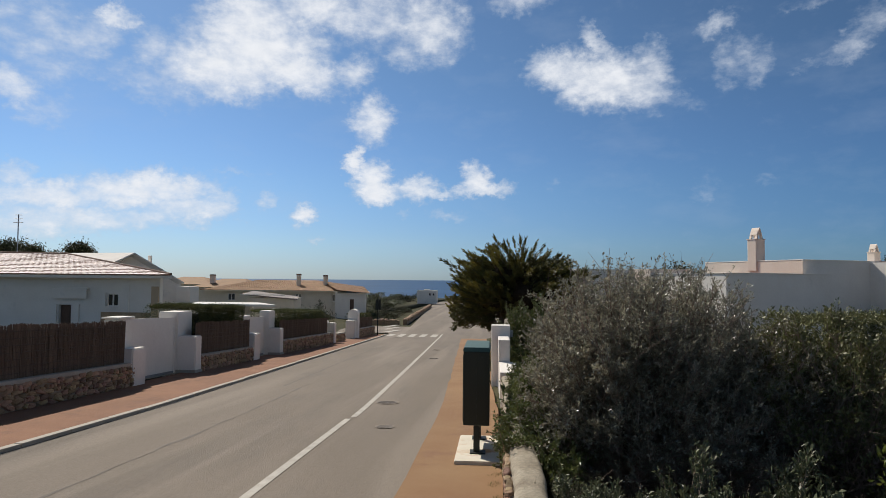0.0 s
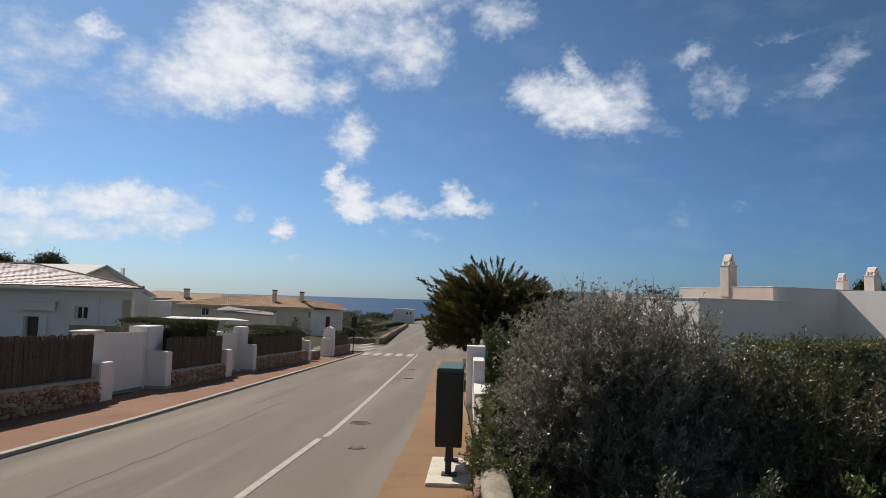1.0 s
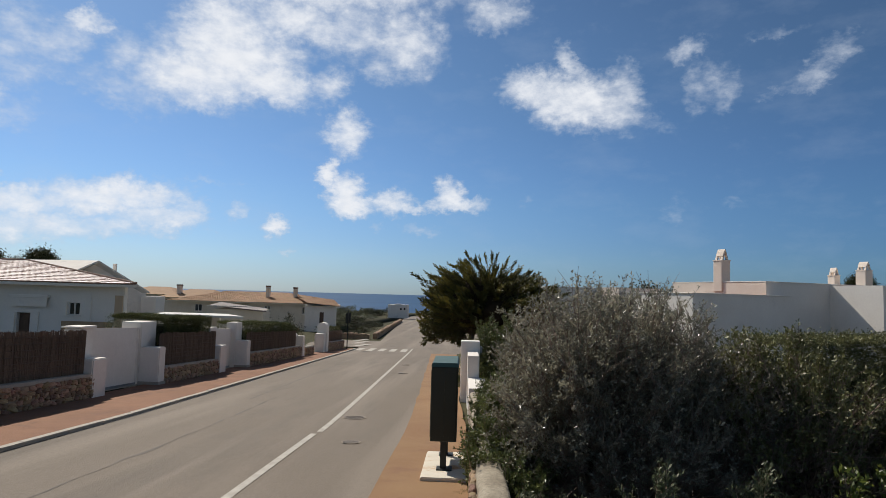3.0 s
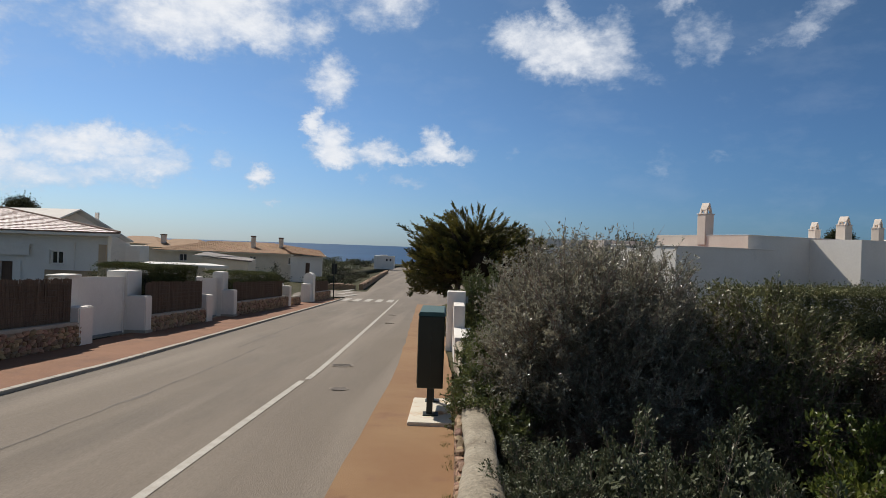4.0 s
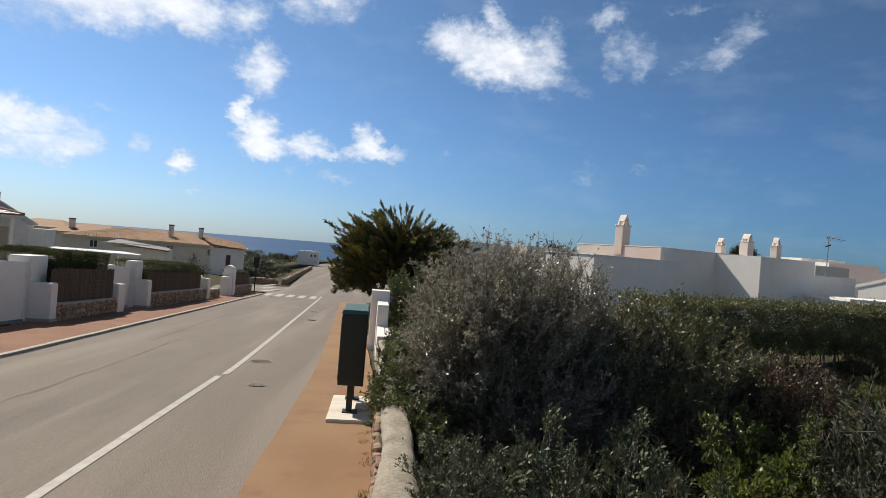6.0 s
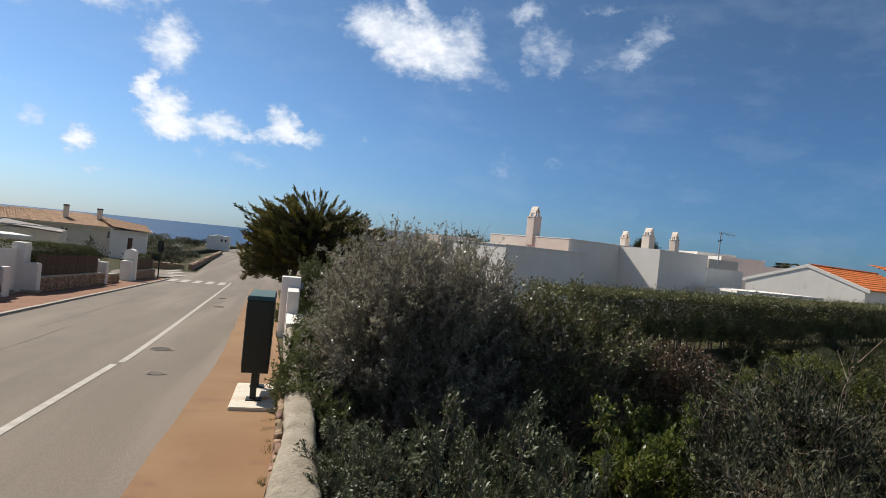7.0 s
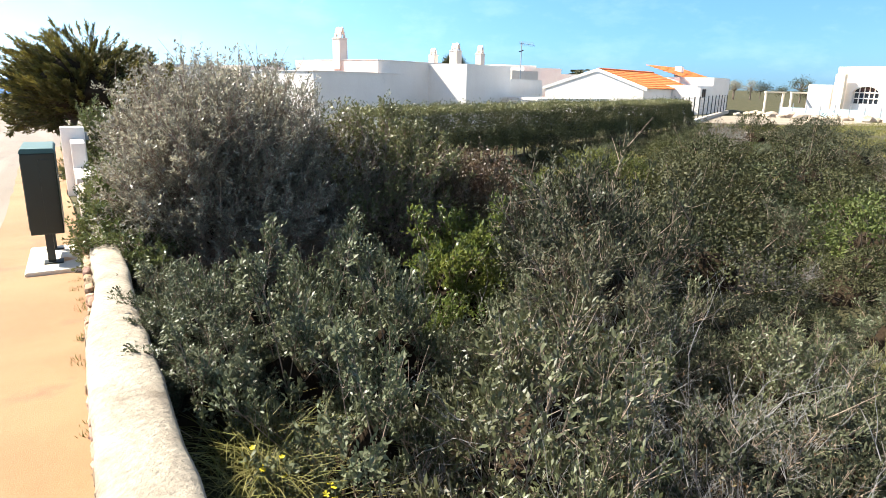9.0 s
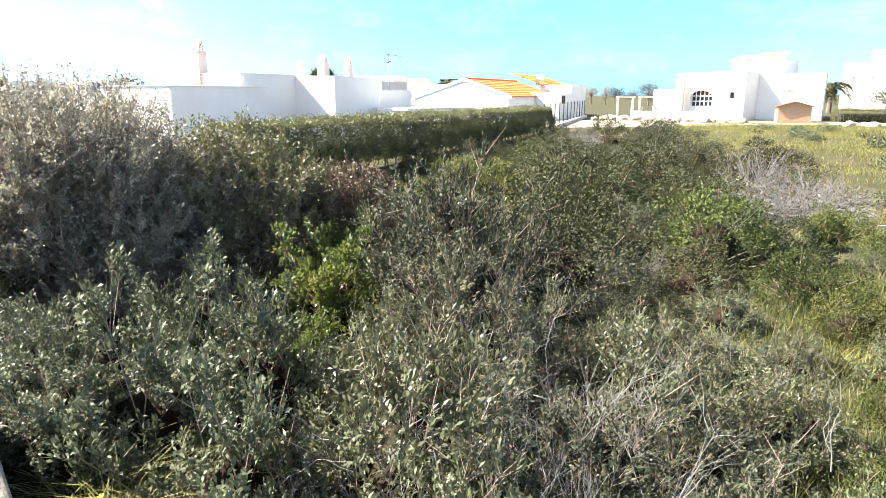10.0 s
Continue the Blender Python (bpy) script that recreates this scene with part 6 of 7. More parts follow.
dish = empty("satellite_dish", Matrix.Translation((35.1, 34.6, 2.15)), "grey satellite dish on the gable wall", "satellite dish")
bm = bmesh.new()
bmesh.ops.create_uvsphere(bm, u_segments=16, v_segments=8, radius=0.6, matrix=Matrix.Rotation(radians(65), 4, "Y") @ Matrix.Diagonal((1, 1, 0.25, 1)))
bmesh.ops.bisect_plane(bm, geom=list(bm.verts) + list(bm.edges) + list(bm.faces), plane_co=(0, 0, 0), plane_no=Matrix.Rotation(radians(65), 3, "Y") @ Vector((0, 0, 1)), clear_outer=True)
part("reflector", bm, STEEL, dish)
bm = bmesh.new()
rod(bm, (0, 0, 0), (-0.5, -0.05, 0.2), 0.02), rod(bm, (0, 0, -0.1), (0.35, 0.2, -0.2), 0.03)
part("arm", bm, DARKSTEEL, dish)
per = empty("garden_canopy", None, "flat white garden canopy behind the hedge", "canopy")
part("roof", boxed(17.6, 21.8, 21.5, 24, 1.2, 1.3), WHITE, per)
for x in (17.8, 21.5):
    part("post", boxed(x, x + 0.1, 21.6, 21.7, -0.3, 1.2), WHITE, per)
hw = empty("house", None, "far white house with stepped flat roofs", "house")
for i, (x0, x1, y0, y1, z1) in enumerate(((37.0, 41.5, 48, 54, 3.42), (41.5, 44.4, 48.6, 54, 2.95), (39.2, 43.6, 54.5, 60, 3.85))):
    part("block", boxed(x0, x1, y0, y1, -0.8, z1), WHITE, hw)

# ------------------------------------------------ arched white house on the far plot
rh = empty("house", None, "large white house with an arched window and a roof room", "house")
bm = bmesh.new()
box(bm, 52, 52.3, 22.1, 27.9, -0.5, 0.7)
holed(bm, 5.8, 2.95, 0.3, [(1.3, 3.2, 0.25, 1.5), (4.55, 5.0, 0.85, 1.35)], (52, 27.9, 0.7), -math.pi / 2)
part("left_wall", bm, WHITE, rh)
bm = bmesh.new()
box(bm, 52.3, 60, 22.1, 22.4, -0.5, 3.65), box(bm, 52.3, 60, 27.6, 27.9, -0.5, 3.65), box(bm, 59.7, 60, 22.4, 27.6, -0.5, 3.65), box(bm, 52.3, 59.7, 22.4, 27.6, 3.2, 3.45)
part("left_block", bm, WHITE, rh)
bm = bmesh.new()
holed(bm, 4.9, 3.95, 0.3, [(2.2, 2.8, 2.0, 2.7)], (54.4, 22.1, -0.5), -math.pi / 2)
slab(bm, ((54.7, 17.2, 3.45), (63, 20.0, 3.45), (63, 20.3, 3.45), (54.7, 17.5, 3.45)), 3.95), slab(bm, ((54.7, 17.4, 3.3), (62.9, 20.2, 3.3), (62.9, 22.1, 3.3), (54.7, 22.1, 3.3)), 0.2)
part("right_block", bm, WHITE, rh)
part("window_glass", boxed(52.27, 52.29, 24.6, 26.7, 0.9, 2.2), GLASS, rh)
part("window_glass", boxed(52.27, 52.29, 22.85, 23.4, 1.5, 2.1), GLASS, rh)
part("window_glass", boxed(54.66, 54.68, 19.2, 20.0, 1.5, 2.2), WHITE, rh)
for k in range(6):
    part("window_bar", boxed(52.2, 52.25, 24.72 + 0.36 * k, 24.78 + 0.36 * k, 0.95, 2.2), WHITE, rh)
for z in (1.3, 1.72):
    part("window_bar", boxed(52.17, 52.2, 24.7, 26.6, z, z + 0.07), WHITE, rh)
n = 14
bm = bmesh.new()
for k in range(n):
    a0, a1 = math.pi * k / n, math.pi * (k + 1) / n
    q = [(51.98, 25.65 + math.cos(a) * 0.95, 1.65 + math.sin(a) * 0.55) for a in (a0, a1)]
    top = [(51.98, 25.65 + math.cos(a) * 0.95, 2.3) for a in (a0, a1)]
    bm.faces.new([bm.verts.new(p) for p in (*q, top[1], top[0])])
r = bmesh.ops.extrude_face_region(bm, geom=list(bm.faces))
bmesh.ops.translate(bm, vec=(0.2, 0, 0), verts=[v for v in r["geom"] if isinstance(v, bmesh.types.BMVert)])
part("arch_head", bm, WHITE, rh)
part("roof_room", boxed(59, 63.5, 22.6, 26.6, 3.3, 4.75), WHITE, rh)
PALETILE = material("faded_roof_tile", (0.5, 0.3, 0.2), (0.42, 0.24, 0.16), 1.0, 0.85, island=0.15)
tiled_slope(rh, ((58.8, 26.8, 4.75), (58.8, 25.3, 4.75), (61, 25.3, 5.3), (61, 26.8, 5.3)), PALETILE, 0.35, 0.25)
tiled_slope(rh, ((58.8, 24.9, 4.8), (58.8, 22.4, 4.8), (61, 22.4, 5.45), (61, 24.9, 5.45)), PALETILE, 0.35, 0.25)
part("roof_vent", boxed(63.0, 63.3, 23.6, 23.9, 4.7, 5.6), WHITE, rh)
part("porch", boxed(51.6, 53.5, 27.95, 29.8, -0.5, 2.3), WHITE, rh)
part("porch_niche", boxed(51.2, 51.59, 26.9, 27.6, -0.5, 3.1), CREAM, rh, "cream rendered arch beside the window")
for x, y in ((50.2, 30.2), (50.2, 32.4), (52.6, 30.2), (52.6, 32.4)):
    part("pergola_post", boxed(x, x + 0.14, y, y + 0.14, -0.5, 1.6), CREAM, rh)
for y in (30.15, 32.35):
    part("pergola_beam", boxed(50.1, 52.9, y, y + 0.2, 1.6, 1.72), CREAM, rh)
shd = empty("garden_shed", Matrix.Translation((48.0, 17.9, -0.15)) @ Matrix.Rotation(radians(-62), 4, "Z"), "small brown wooden garden shed with a pitched roof", "garden shed")
for i in range(14):
    part("plank", boxed(0.15 * i, 0.15 * i + 0.143, 0, 0.03, 0, 1.2), SHEDWOOD, shd)
part("side_wall", boxed(0, 0.03, 0.03, 1.6, 0, 1.2), SHEDWOOD, shd)
part("side_wall", boxed(2.07, 2.1, 0.03, 1.6, 0, 1.2), SHEDWOOD, shd)
part("back_wall", boxed(0, 2.1, 1.6, 1.63, 0, 1.2), SHEDWOOD, shd)
bm = bmesh.new()
slab(bm, ((-0.15, -0.2, 1.2), (1.05, -0.2, 1.55), (1.05, 1.8, 1.55), (-0.15, 1.8, 1.2)), 0.05)
slab(bm, ((1.05, -0.2, 1.55), (2.25, -0.2, 1.2), (2.25, 1.8, 1.2), (1.05, 1.8, 1.55)), 0.05)
part("roof", bm, WOOD, shd)
bm = bmesh.new()
bm.faces.new([bm.verts.new(p) for p in ((0, 0.0, 1.2), (2.1, 0.0, 1.2), (1.05, 0.0, 1.5))])
part("gable", bm, SHEDWOOD, shd)
fh = empty("house", None, "tall far white villa with small windows", "house")
bm = bmesh.new()
holed(bm, 9, 5.6, 0.3, [(1, 1.6, 3.2, 4.0), (3, 3.6, 3.2, 4.0), (5, 5.6, 3.2, 4.0)], (90, 27, 0.0), -math.pi / 2)
box(bm, 90.3, 97, 18, 27, 0, 5.6)
box(bm, 90.6, 97, 18, 24.4, 5.6, 7.0)
part("wall_shell", bm, WHITE, fh)


# ------------------------------------------------ the scrub field
FLAT = lambda y: 0.0
hedge(((5.4, 11.9), (24.7, 20.1)), 0.75, -0.12, 1.2, 150000, 41, "long dense dark green hedge with bare trunks below", FLAT, 0.055, 0.028, 0.34, LEAF_LONG, BARK, ragged=0.07, core_top=0.5)

KINDS = [
    shrub("mastic_bush", (0.85, 0.85, 1.15), 74, 12, 14, 0.045, 0.019, LEAF_MASTIC, BARK, 51, "dark green mastic bush in the scrub", group="scrub bushes", reach=0.2, inner=0.6, lump=0.35, shoots=40, spikes=10, sprig=(0.08, 0.2), core=0.48, domed=True),
    shrub("wild_olive_bush", (0.85, 0.85, 1.2), 92, 13, 16, 0.04, 0.014, LEAF_SCRUB, BARK, 52, "grey-green wild olive bush in the scrub", bare=0.05, group="scrub bushes", reach=0.22, inner=0.6, lump=0.35, spikes=30, core=0.48, domed=True),
    shrub("wild_olive_bush", (0.8, 0.8, 1.1), 88, 13, 13, 0.044, 0.0155, LEAF_OLIVE, BARK, 53, "olive-green bush with pale leaves in the scrub", bare=0.06, group="scrub bushes", reach=0.22, inner=0.6, lump=0.35, spikes=24, core=0.48, domed=True),
    shrub("spurge_bush", (0.55, 0.55, 0.95), 50, 11, 14, 0.046, 0.021, LEAF_LIME, BARK, 54, "bright yellow-green spurge bush in the scrub", group="scrub bushes", reach=0.26, inner=0.55, lump=0.45),
    shrub("thorn_bush", (0.85, 0.85, 1.05), 90, 14, 6, 0.026, 0.011, LEAF_RUST, DEADWOOD, 55, "half-dead bush of tangled grey twigs", bare=0.55, group="scrub bushes", reach=0.32, thick=0.0045, spikes=50, core=0.15),
    mound("mastic_bush", (0.95, 0.95, 1.05), 34, 9000, 0.036, 0.022, LEAF_FRESH, 56, "fresh green mastic bush in the scrub", "scrub bushes"),
    # denser rounded bushes for the distance
    mound("mastic_bush", (0.95, 0.9, 1.0), 34, 9000, 0.036, 0.022, LEAF_DARK, 57, "dark green mastic bush far out in the scrub", "far scrub bushes"),
    mound("wild_olive_bush", (0.9, 0.95, 0.95), 34, 9000, 0.036, 0.016, LEAF_SCRUB, 58, "grey-green bush far out in the scrub", "far scrub bushes"),
    mound("mastic_bush", (0.95, 0.95, 0.75), 34, 9000, 0.036, 0.022, LEAF_FRESH, 59, "fresh green bush far out in the scrub", "far scrub bushes"),
    shrub("thorn_bush", (0.9, 0.9, 0.8), 80, 9, 2, 0.05, 0.02, LEAF_RUST, DEADWOOD, 60, "pale dead thorn bush far out in the scrub", bare=0.5, group="far scrub bushes", reach=0.3, core=0.15),
    mound("coast_bush", (1.5, 1.5, 0.6), 16, 700, 0.16, 0.085, LEAF_BROWN, 65, "dark coastal bush seen far off", "coast bushes"),
    mound("coast_bush", (1.6, 1.6, 0.55), 16, 700, 0.16, 0.085, LEAF_OLIVE, 66, "olive-brown coastal bush seen far off", "coast bushes"),
    mound("coast_bush", (1.5, 1.5, 0.8), 22, 1200, 0.12, 0.062, LEAF_BROWN, 67, "low dark coastal bush beside the far road", "coast bushes"),
    mound("coast_bush", (1.6, 1.6, 0.7), 22, 1200, 0.12, 0.062, LEAF_OLIVE, 68, "low olive coastal bush beside the far road", "coast bushes"),
    mound("mastic_bush", (0.9, 1.0, 1.0), 34, 9000, 0.036, 0.022, LEAF_BROWN, 69, "brownish green bush far out in the scrub", "far scrub bushes"),
]
first = [True] * len(KINDS)


def plant(kind, x, y, scale, turn, sink=0.05):
    m = pose(x, y, ground_z(x, y) - sink, 0, 0, turn)
    if first[kind]:
        first[kind] = False
        KINDS[kind].matrix_basis = m @ Matrix.Scale(scale, 4)
        return KINDS[kind]
    ob = copy_thing(KINDS[kind], m)
    ob.scale = (scale, scale, scale * random.uniform(0.8, 1.3))
    return ob


# kind, x, y, scale
SCRUB = [
    (0, 1.15, 4.3, 0.85), (0, 1.9, 4.6, 0.9), (0, 1.2, 3.3, 0.9), (0, 2.0, 3.6, 0.95), (0, 1.3, 2.4, 0.8), (0, 0.66, 3.9, 0.66), (0, 0.66, 3.1, 0.62), (0, 0.68, 4.7, 0.68), (1, 0.7, 5.3, 0.6),
    (3, 2.75, 4.3, 0.8), (3, 3.45, 4.95, 1.2), (3, 4.1, 5.8, 1.05), (0, 2.5, 5.3, 0.9), (2, 2.5, 2.9, 0.75),
    (2, 2.1, 1.95, 1.12), (2, 1.6, 1.25, 0.82), (1, 2.75, 1.15, 0.98), (4, 1.2, 1.75, 0.6), (4, 2.4, 0.9, 0.95), (4, 2.9, 1.5, 0.9), (1, 2.0, 0.3, 0.8), (2, 3.3, -0.1, 0.8), (1, 2.9, 0.45, 0.85),
    (1, 4.5, 4.2, 1.4), (1, 3.65, 3.1, 1.1), (2, 5.4, 5.0, 1.05), (1, 3.85, 1.3, 0.85), (2, 4.6, 2.0, 0.75), (0, 3.25, 2.3, 0.6), (0, 4.2, 2.8, 0.62), (7, 5.0, 2.7, 0.6), (14, 6.3, 3.1, 0.6), (0, 3.1, 3.6, 0.6),
    (6, 6.5, 4.4, 1.25), (14, 6.3, 6.1, 1.2), (14, 7.8, 3.3, 0.8), (5, 9.2, 3.75, 1.25), (1, 8.7, 4.7, 1.05), (4, 6.7, 3.6, 0.75), (3, 11.3, 2.9, 0.8), (5, 12.6, 3.1, 0.7), (6, 12.9, 9.3, 1.5), (14, 10.3, 6.5, 1.5), (14, 11.7, 8.2, 1.4), (6, 13.6, 7.4, 1.35), (7, 15.8, 8.7, 1.3), (6, 11.8, 5.4, 1.2), (7, 18.6, 9.0, 1.35), (6, 8.1, 5.8, 1.3), (8, 8.2, 2.1, 0.8), (7, 5.5, 3.1, 0.8), (14, 9.6, 2.9, 0.9), (14, 7.2, 7.3, 1.0), (6, 9.7, 6.6, 1.2),
    (2, 4.6, 0.9, 0.6), (0, 5.4, 1.6, 0.55), (2, 6.4, 0.6, 0.6), (5, 7.3, 1.3, 0.6), (2, 5.0, -0.3, 0.45), (5, 5.6, 0.5, 0.4), (2, 6.0, 1.4, 0.45), (5, 4.3, 0.2, 0.4), (0, 6.7, 2.3, 0.55), (1, 5.6, 2.3, 0.55),
    (9, 13.0, 4.0, 1.2), (9, 14.3, 4.3, 1.3), (9, 15.6, 4.0, 1.1), (9, 12.2, 4.9, 0.9), (9, 18.3, 13.0, 1.2), (9, 19.6, 13.6, 1.0), (9, 17.4, 12.2, 0.9),
]
for x, y, s, up in ((0.74, 3.9, 0.56, 0.25), (0.76, 3.3, 0.54, 0.25), (0.8, 4.5, 0.52, 0.2)):
    plant(0, x, y, s, random.uniform(0, 360), -up)      # growing up against the wall
for k, x, y, s in SCRUB:
    plant(k, x, y, s, random.uniform(0, 360), 0.08)
rng = random.Random(77)
placed_at = [(x, y, s) for _, x, y, s in SCRUB]
tries = 0
while len(placed_at) < 190 and tries < 9000:
    tries += 1
    x, y = rng.uniform(4.5, 26), rng.uniform(-3, 18)
    if y > 10.6 + 0.42 * (x - 5.4) or (x < 10 and y < 2.0) or (x > 12 and y < 0.3 * x) or (x > 19 and y < 0.55 * x) or y < 1 or (x < 9.5 and y < 6.3):
        continue
    big = rng.choice((0.6, 0.85, 1.15, 1.45, 1.85))
    if x > 12:
        big = min(big, 1.35)
    if 10.6 + 0.42 * (x - 5.4) - y < 2.2:      # low growth before the hedge
        big = rng.uniform(0.4, 0.6)
    if any((x - a) ** 2 + (y - b) ** 2 < ((0.74 if big > 0.7 else 0.55) * (big + c)) ** 2 for a, b, c in placed_at):
        continue
    placed_at.append((x, y, big))
    patch = noise.noise((x * 0.35, y * 0.35, 3.0))
    kind = 6 if patch > 0.14 else 14 if patch > 0.0 else 8 if patch > -0.16 else 7
    if rng.random() < 0.35:
        kind = rng.choice((6, 14, 7, 8, 8, 9))
    plant(kind, x, y, big, rng.uniform(0, 360), 0.15)
# low patches on the open plot, and a heap of cut dead brush
for i in range(46):
    x, y = rng.uniform(14, 40), rng.uniform(2, 19)
    if y < 0.2 * x or y > 0.62 * x:
        continue
    plant(rng.choice((10, 11, 11)), x, y, rng.uniform(0.25, 0.6), rng.uniform(0, 360), 0.1)
heap = np.random.default_rng(91)
n = 800
hp = np.c_[heap.normal(0, 0.6, n), heap.normal(0, 0.7, n), np.abs(heap.normal(0, 0.16, n))]
hq = hp + np.c_[heap.normal(0, 0.25, (n, 2)), heap.uniform(-0.05, 0.16, n)]
pile = empty("brush_pile", pose(13.6, 4.3, ground_z(13.6, 4.3)), "heap of pale cut dead branches on the grass", "brush pile")
tagged(part("branchwork", twig_mesh("branchwork", hp, hq, 0.007, 0.0025, DEADWOOD), DEADWOOD, pile), kind="stuff")
# rough low growth along the foot of the hedge
for i in range(22):
    u = i / 21
    plant(rng.choice((6, 14, 7, 6)), 6.3 + 17.5 * u, 11.2 + 7.4 * u + rng.uniform(-0.7, 0.0), rng.uniform(0.45, 0.7), rng.uniform(0, 360), 0.1)
# scrub by the shore, beyond the junction
for i in range(80):
    y = rng.uniform(60, 92)
    x = -10.2 - (y - 58) * 0.06 - 20 * rng.uniform(0.0, 1.0) ** 1.6
    plant(rng.choice((12, 13)), x, y, rng.uniform(0.5, 0.9), rng.uniform(0, 360), 0.15)
for i in range(60):
    y = rng.uniform(90, 140)
    plant(rng.choice((10, 11, 12)), -13 - (y - 58) * 0.07 - rng.uniform(0.5, 22), y, rng.uniform(0.8, 1.3), rng.uniform(0, 360), 0.2)
for i in range(80):
    y = rng.uniform(88, 205)
    x = -11 - (y - 58) * 0.07 - rng.uniform(1.0, 60)
    plant(rng.choice((10, 10, 11)), x, y, rng.uniform(1.1, 2.0), rng.uniform(0, 360), 0.2)
for i in range(24):
    y = rng.uniform(60, 200)
    x = 5 - (y - 58) * 0.09 + rng.uniform(2, 30)
    plant(rng.choice((10, 11)), x, y, rng.uniform(1.4, 2.4), rng.uniform(0, 360), 0.2)


def grass(name, spots, label, mat, seed, tall=0.28, wide=0.008):
    """Blades of grass in tufts."""
    g = np.random.default_rng(seed)
    where, along = [], []
    for x, y, n, spread, h in spots:
        px, py = g.normal(x, spread, n), g.normal(y, spread, n)
        for a, b in zip(px, py):
            where.append((a, b, ground_z(a, b) - 0.03))
            along.append((g.normal(0, 0.3), g.normal(0, 0.3), 1.0))
    me = leaf_mesh(name, np.array(where), np.array(along), tall, wide, mat, g, spread=0.12)
    return tagged(part(name, me, mat), label, "grass", kind="stuff")


gr = random.Random(5)
grass("grass", [(gr.uniform(3.6, 9.5), gr.uniform(-2.5, 2.0), 150, 0.3, 0) for _ in range(170)], "fresh green grass among the bushes", GRASS, 61, 0.19, 0.009)
grass("dry_stalks", [(gr.uniform(3.0, 9.5), gr.uniform(-2.5, 2.4), 14, 0.4, 0) for _ in range(70)], "thin dry stalks standing in the grass", STRAW, 64, 0.36, 0.005)
grass("grass_far", [(gr.uniform(11, 47), gr.uniform(0, 21), 150, 0.7, 0) for _ in range(520)], "yellow-green grass on the open plot", MEADOW, 62, 0.14, 0.018)


def tuft(x, y, blades, tall, seed, label):
    """A tuft of long grass whose blades arch over."""
    g = np.random.default_rng(seed)
    verts, faces = [], []
    for _ in range(blades):
        turn, h, lean, w = g.uniform(0, 6.283), tall * g.uniform(0.55, 1.1), g.uniform(0.4, 1.5), g.uniform(0.002, 0.0042)
        bx, by = g.normal(0, 0.07, 2)
        cx, cy = math.cos(turn), math.sin(turn)
        k = len(verts)
        for i in range(6):
            u = i / 5
            out, up = lean * h * u * u, h * (u - 0.42 * lean * u ** 3)
            ww = w * (1 - u) ** 0.6 + 0.0004
            verts += [(bx + cx * out - cy * ww, by + cy * out + cx * ww, up), (bx + cx * out + cy * ww, by + cy * out - cx * ww, up)]
        faces += [(k + 2 * i, k + 2 * i + 1, k + 2 * i + 3, k + 2 * i + 2) for i in range(5)]
    t = tagged(part("grass_tuft", mesh_of("grass_tuft", verts, faces, MEADOW), MEADOW), label, "grass tuft", "grass tufts", kind="stuff")
    t.location = (x, y, ground_z(x, y) - 0.03)
    return t


for i, (x, y, n, h) in enumerate(((0.72, 2.8, 150, 0.5), (0.8, 2.5, 190, 0.55), (0.92, 2.25, 120, 0.45), (0.68, 2.3, 60, 0.42), (4.6, 0.2, 80, 0.4), (5.6, -0.3, 80, 0.4), (6.3, 1.1, 80, 0.4), (5.0, 1.2, 70, 0.4), (7.4, 0.2, 80, 0.45))):
    tuft(x, y, n, h, 300 + i, "pale green arching tuft of long grass")


def flowers(spots, label, seed):
    """Small yellow flowers, each five petals on a thin stalk."""
    g = np.random.default_rng(seed)
    verts, faces, stalk_a, stalk_b = [], [], [], []
    for x, y, n in spots:
        for _ in range(n):
            p = np.array((g.normal(x, 0.12), g.normal(y, 0.12), 0.0))
            p[2] = ground_z(p[0], p[1]) + g.uniform(0.16, 0.3)
            tilt = g.normal(0, 0.3, 2)
            stalk_a.append(p - np.array((0, 0, 0.22))), stalk_b.append(p)
            for k in range(5):
                a = 6.283 * k / 5 + g.uniform(0, 0.2)
                tip = np.array((math.cos(a), math.sin(a), 0.35 + tilt[0] * math.cos(a) + tilt[1] * math.sin(a))) * 0.017
                side = np.array((-math.sin(a), math.cos(a), 0)) * 0.007
                k0 = len(verts)
                verts += [p, p + tip * 0.7 + side, p + tip, p + tip * 0.7 - side]
                faces.append((k0, k0 + 1, k0 + 2, k0 + 3))
    f = empty("yellow_flowers", None, label, "flowers", kind="stuff")
    tagged(part("petals", mesh_of("petals", verts, faces, YELLOW), YELLOW, f), kind="stuff")
    tagged(part("stalks", twig_mesh("stalks", np.array(stalk_a), np.array(stalk_b), 0.0015, 0.001, GRASS), GRASS, f), kind="stuff")


flowers(((0.86, 2.35, 9), (1.12, 2.05, 9), (1.0, 2.2, 5), (0.95, 1.7, 6)), "small yellow wood sorrel flowers by the wall", 71)


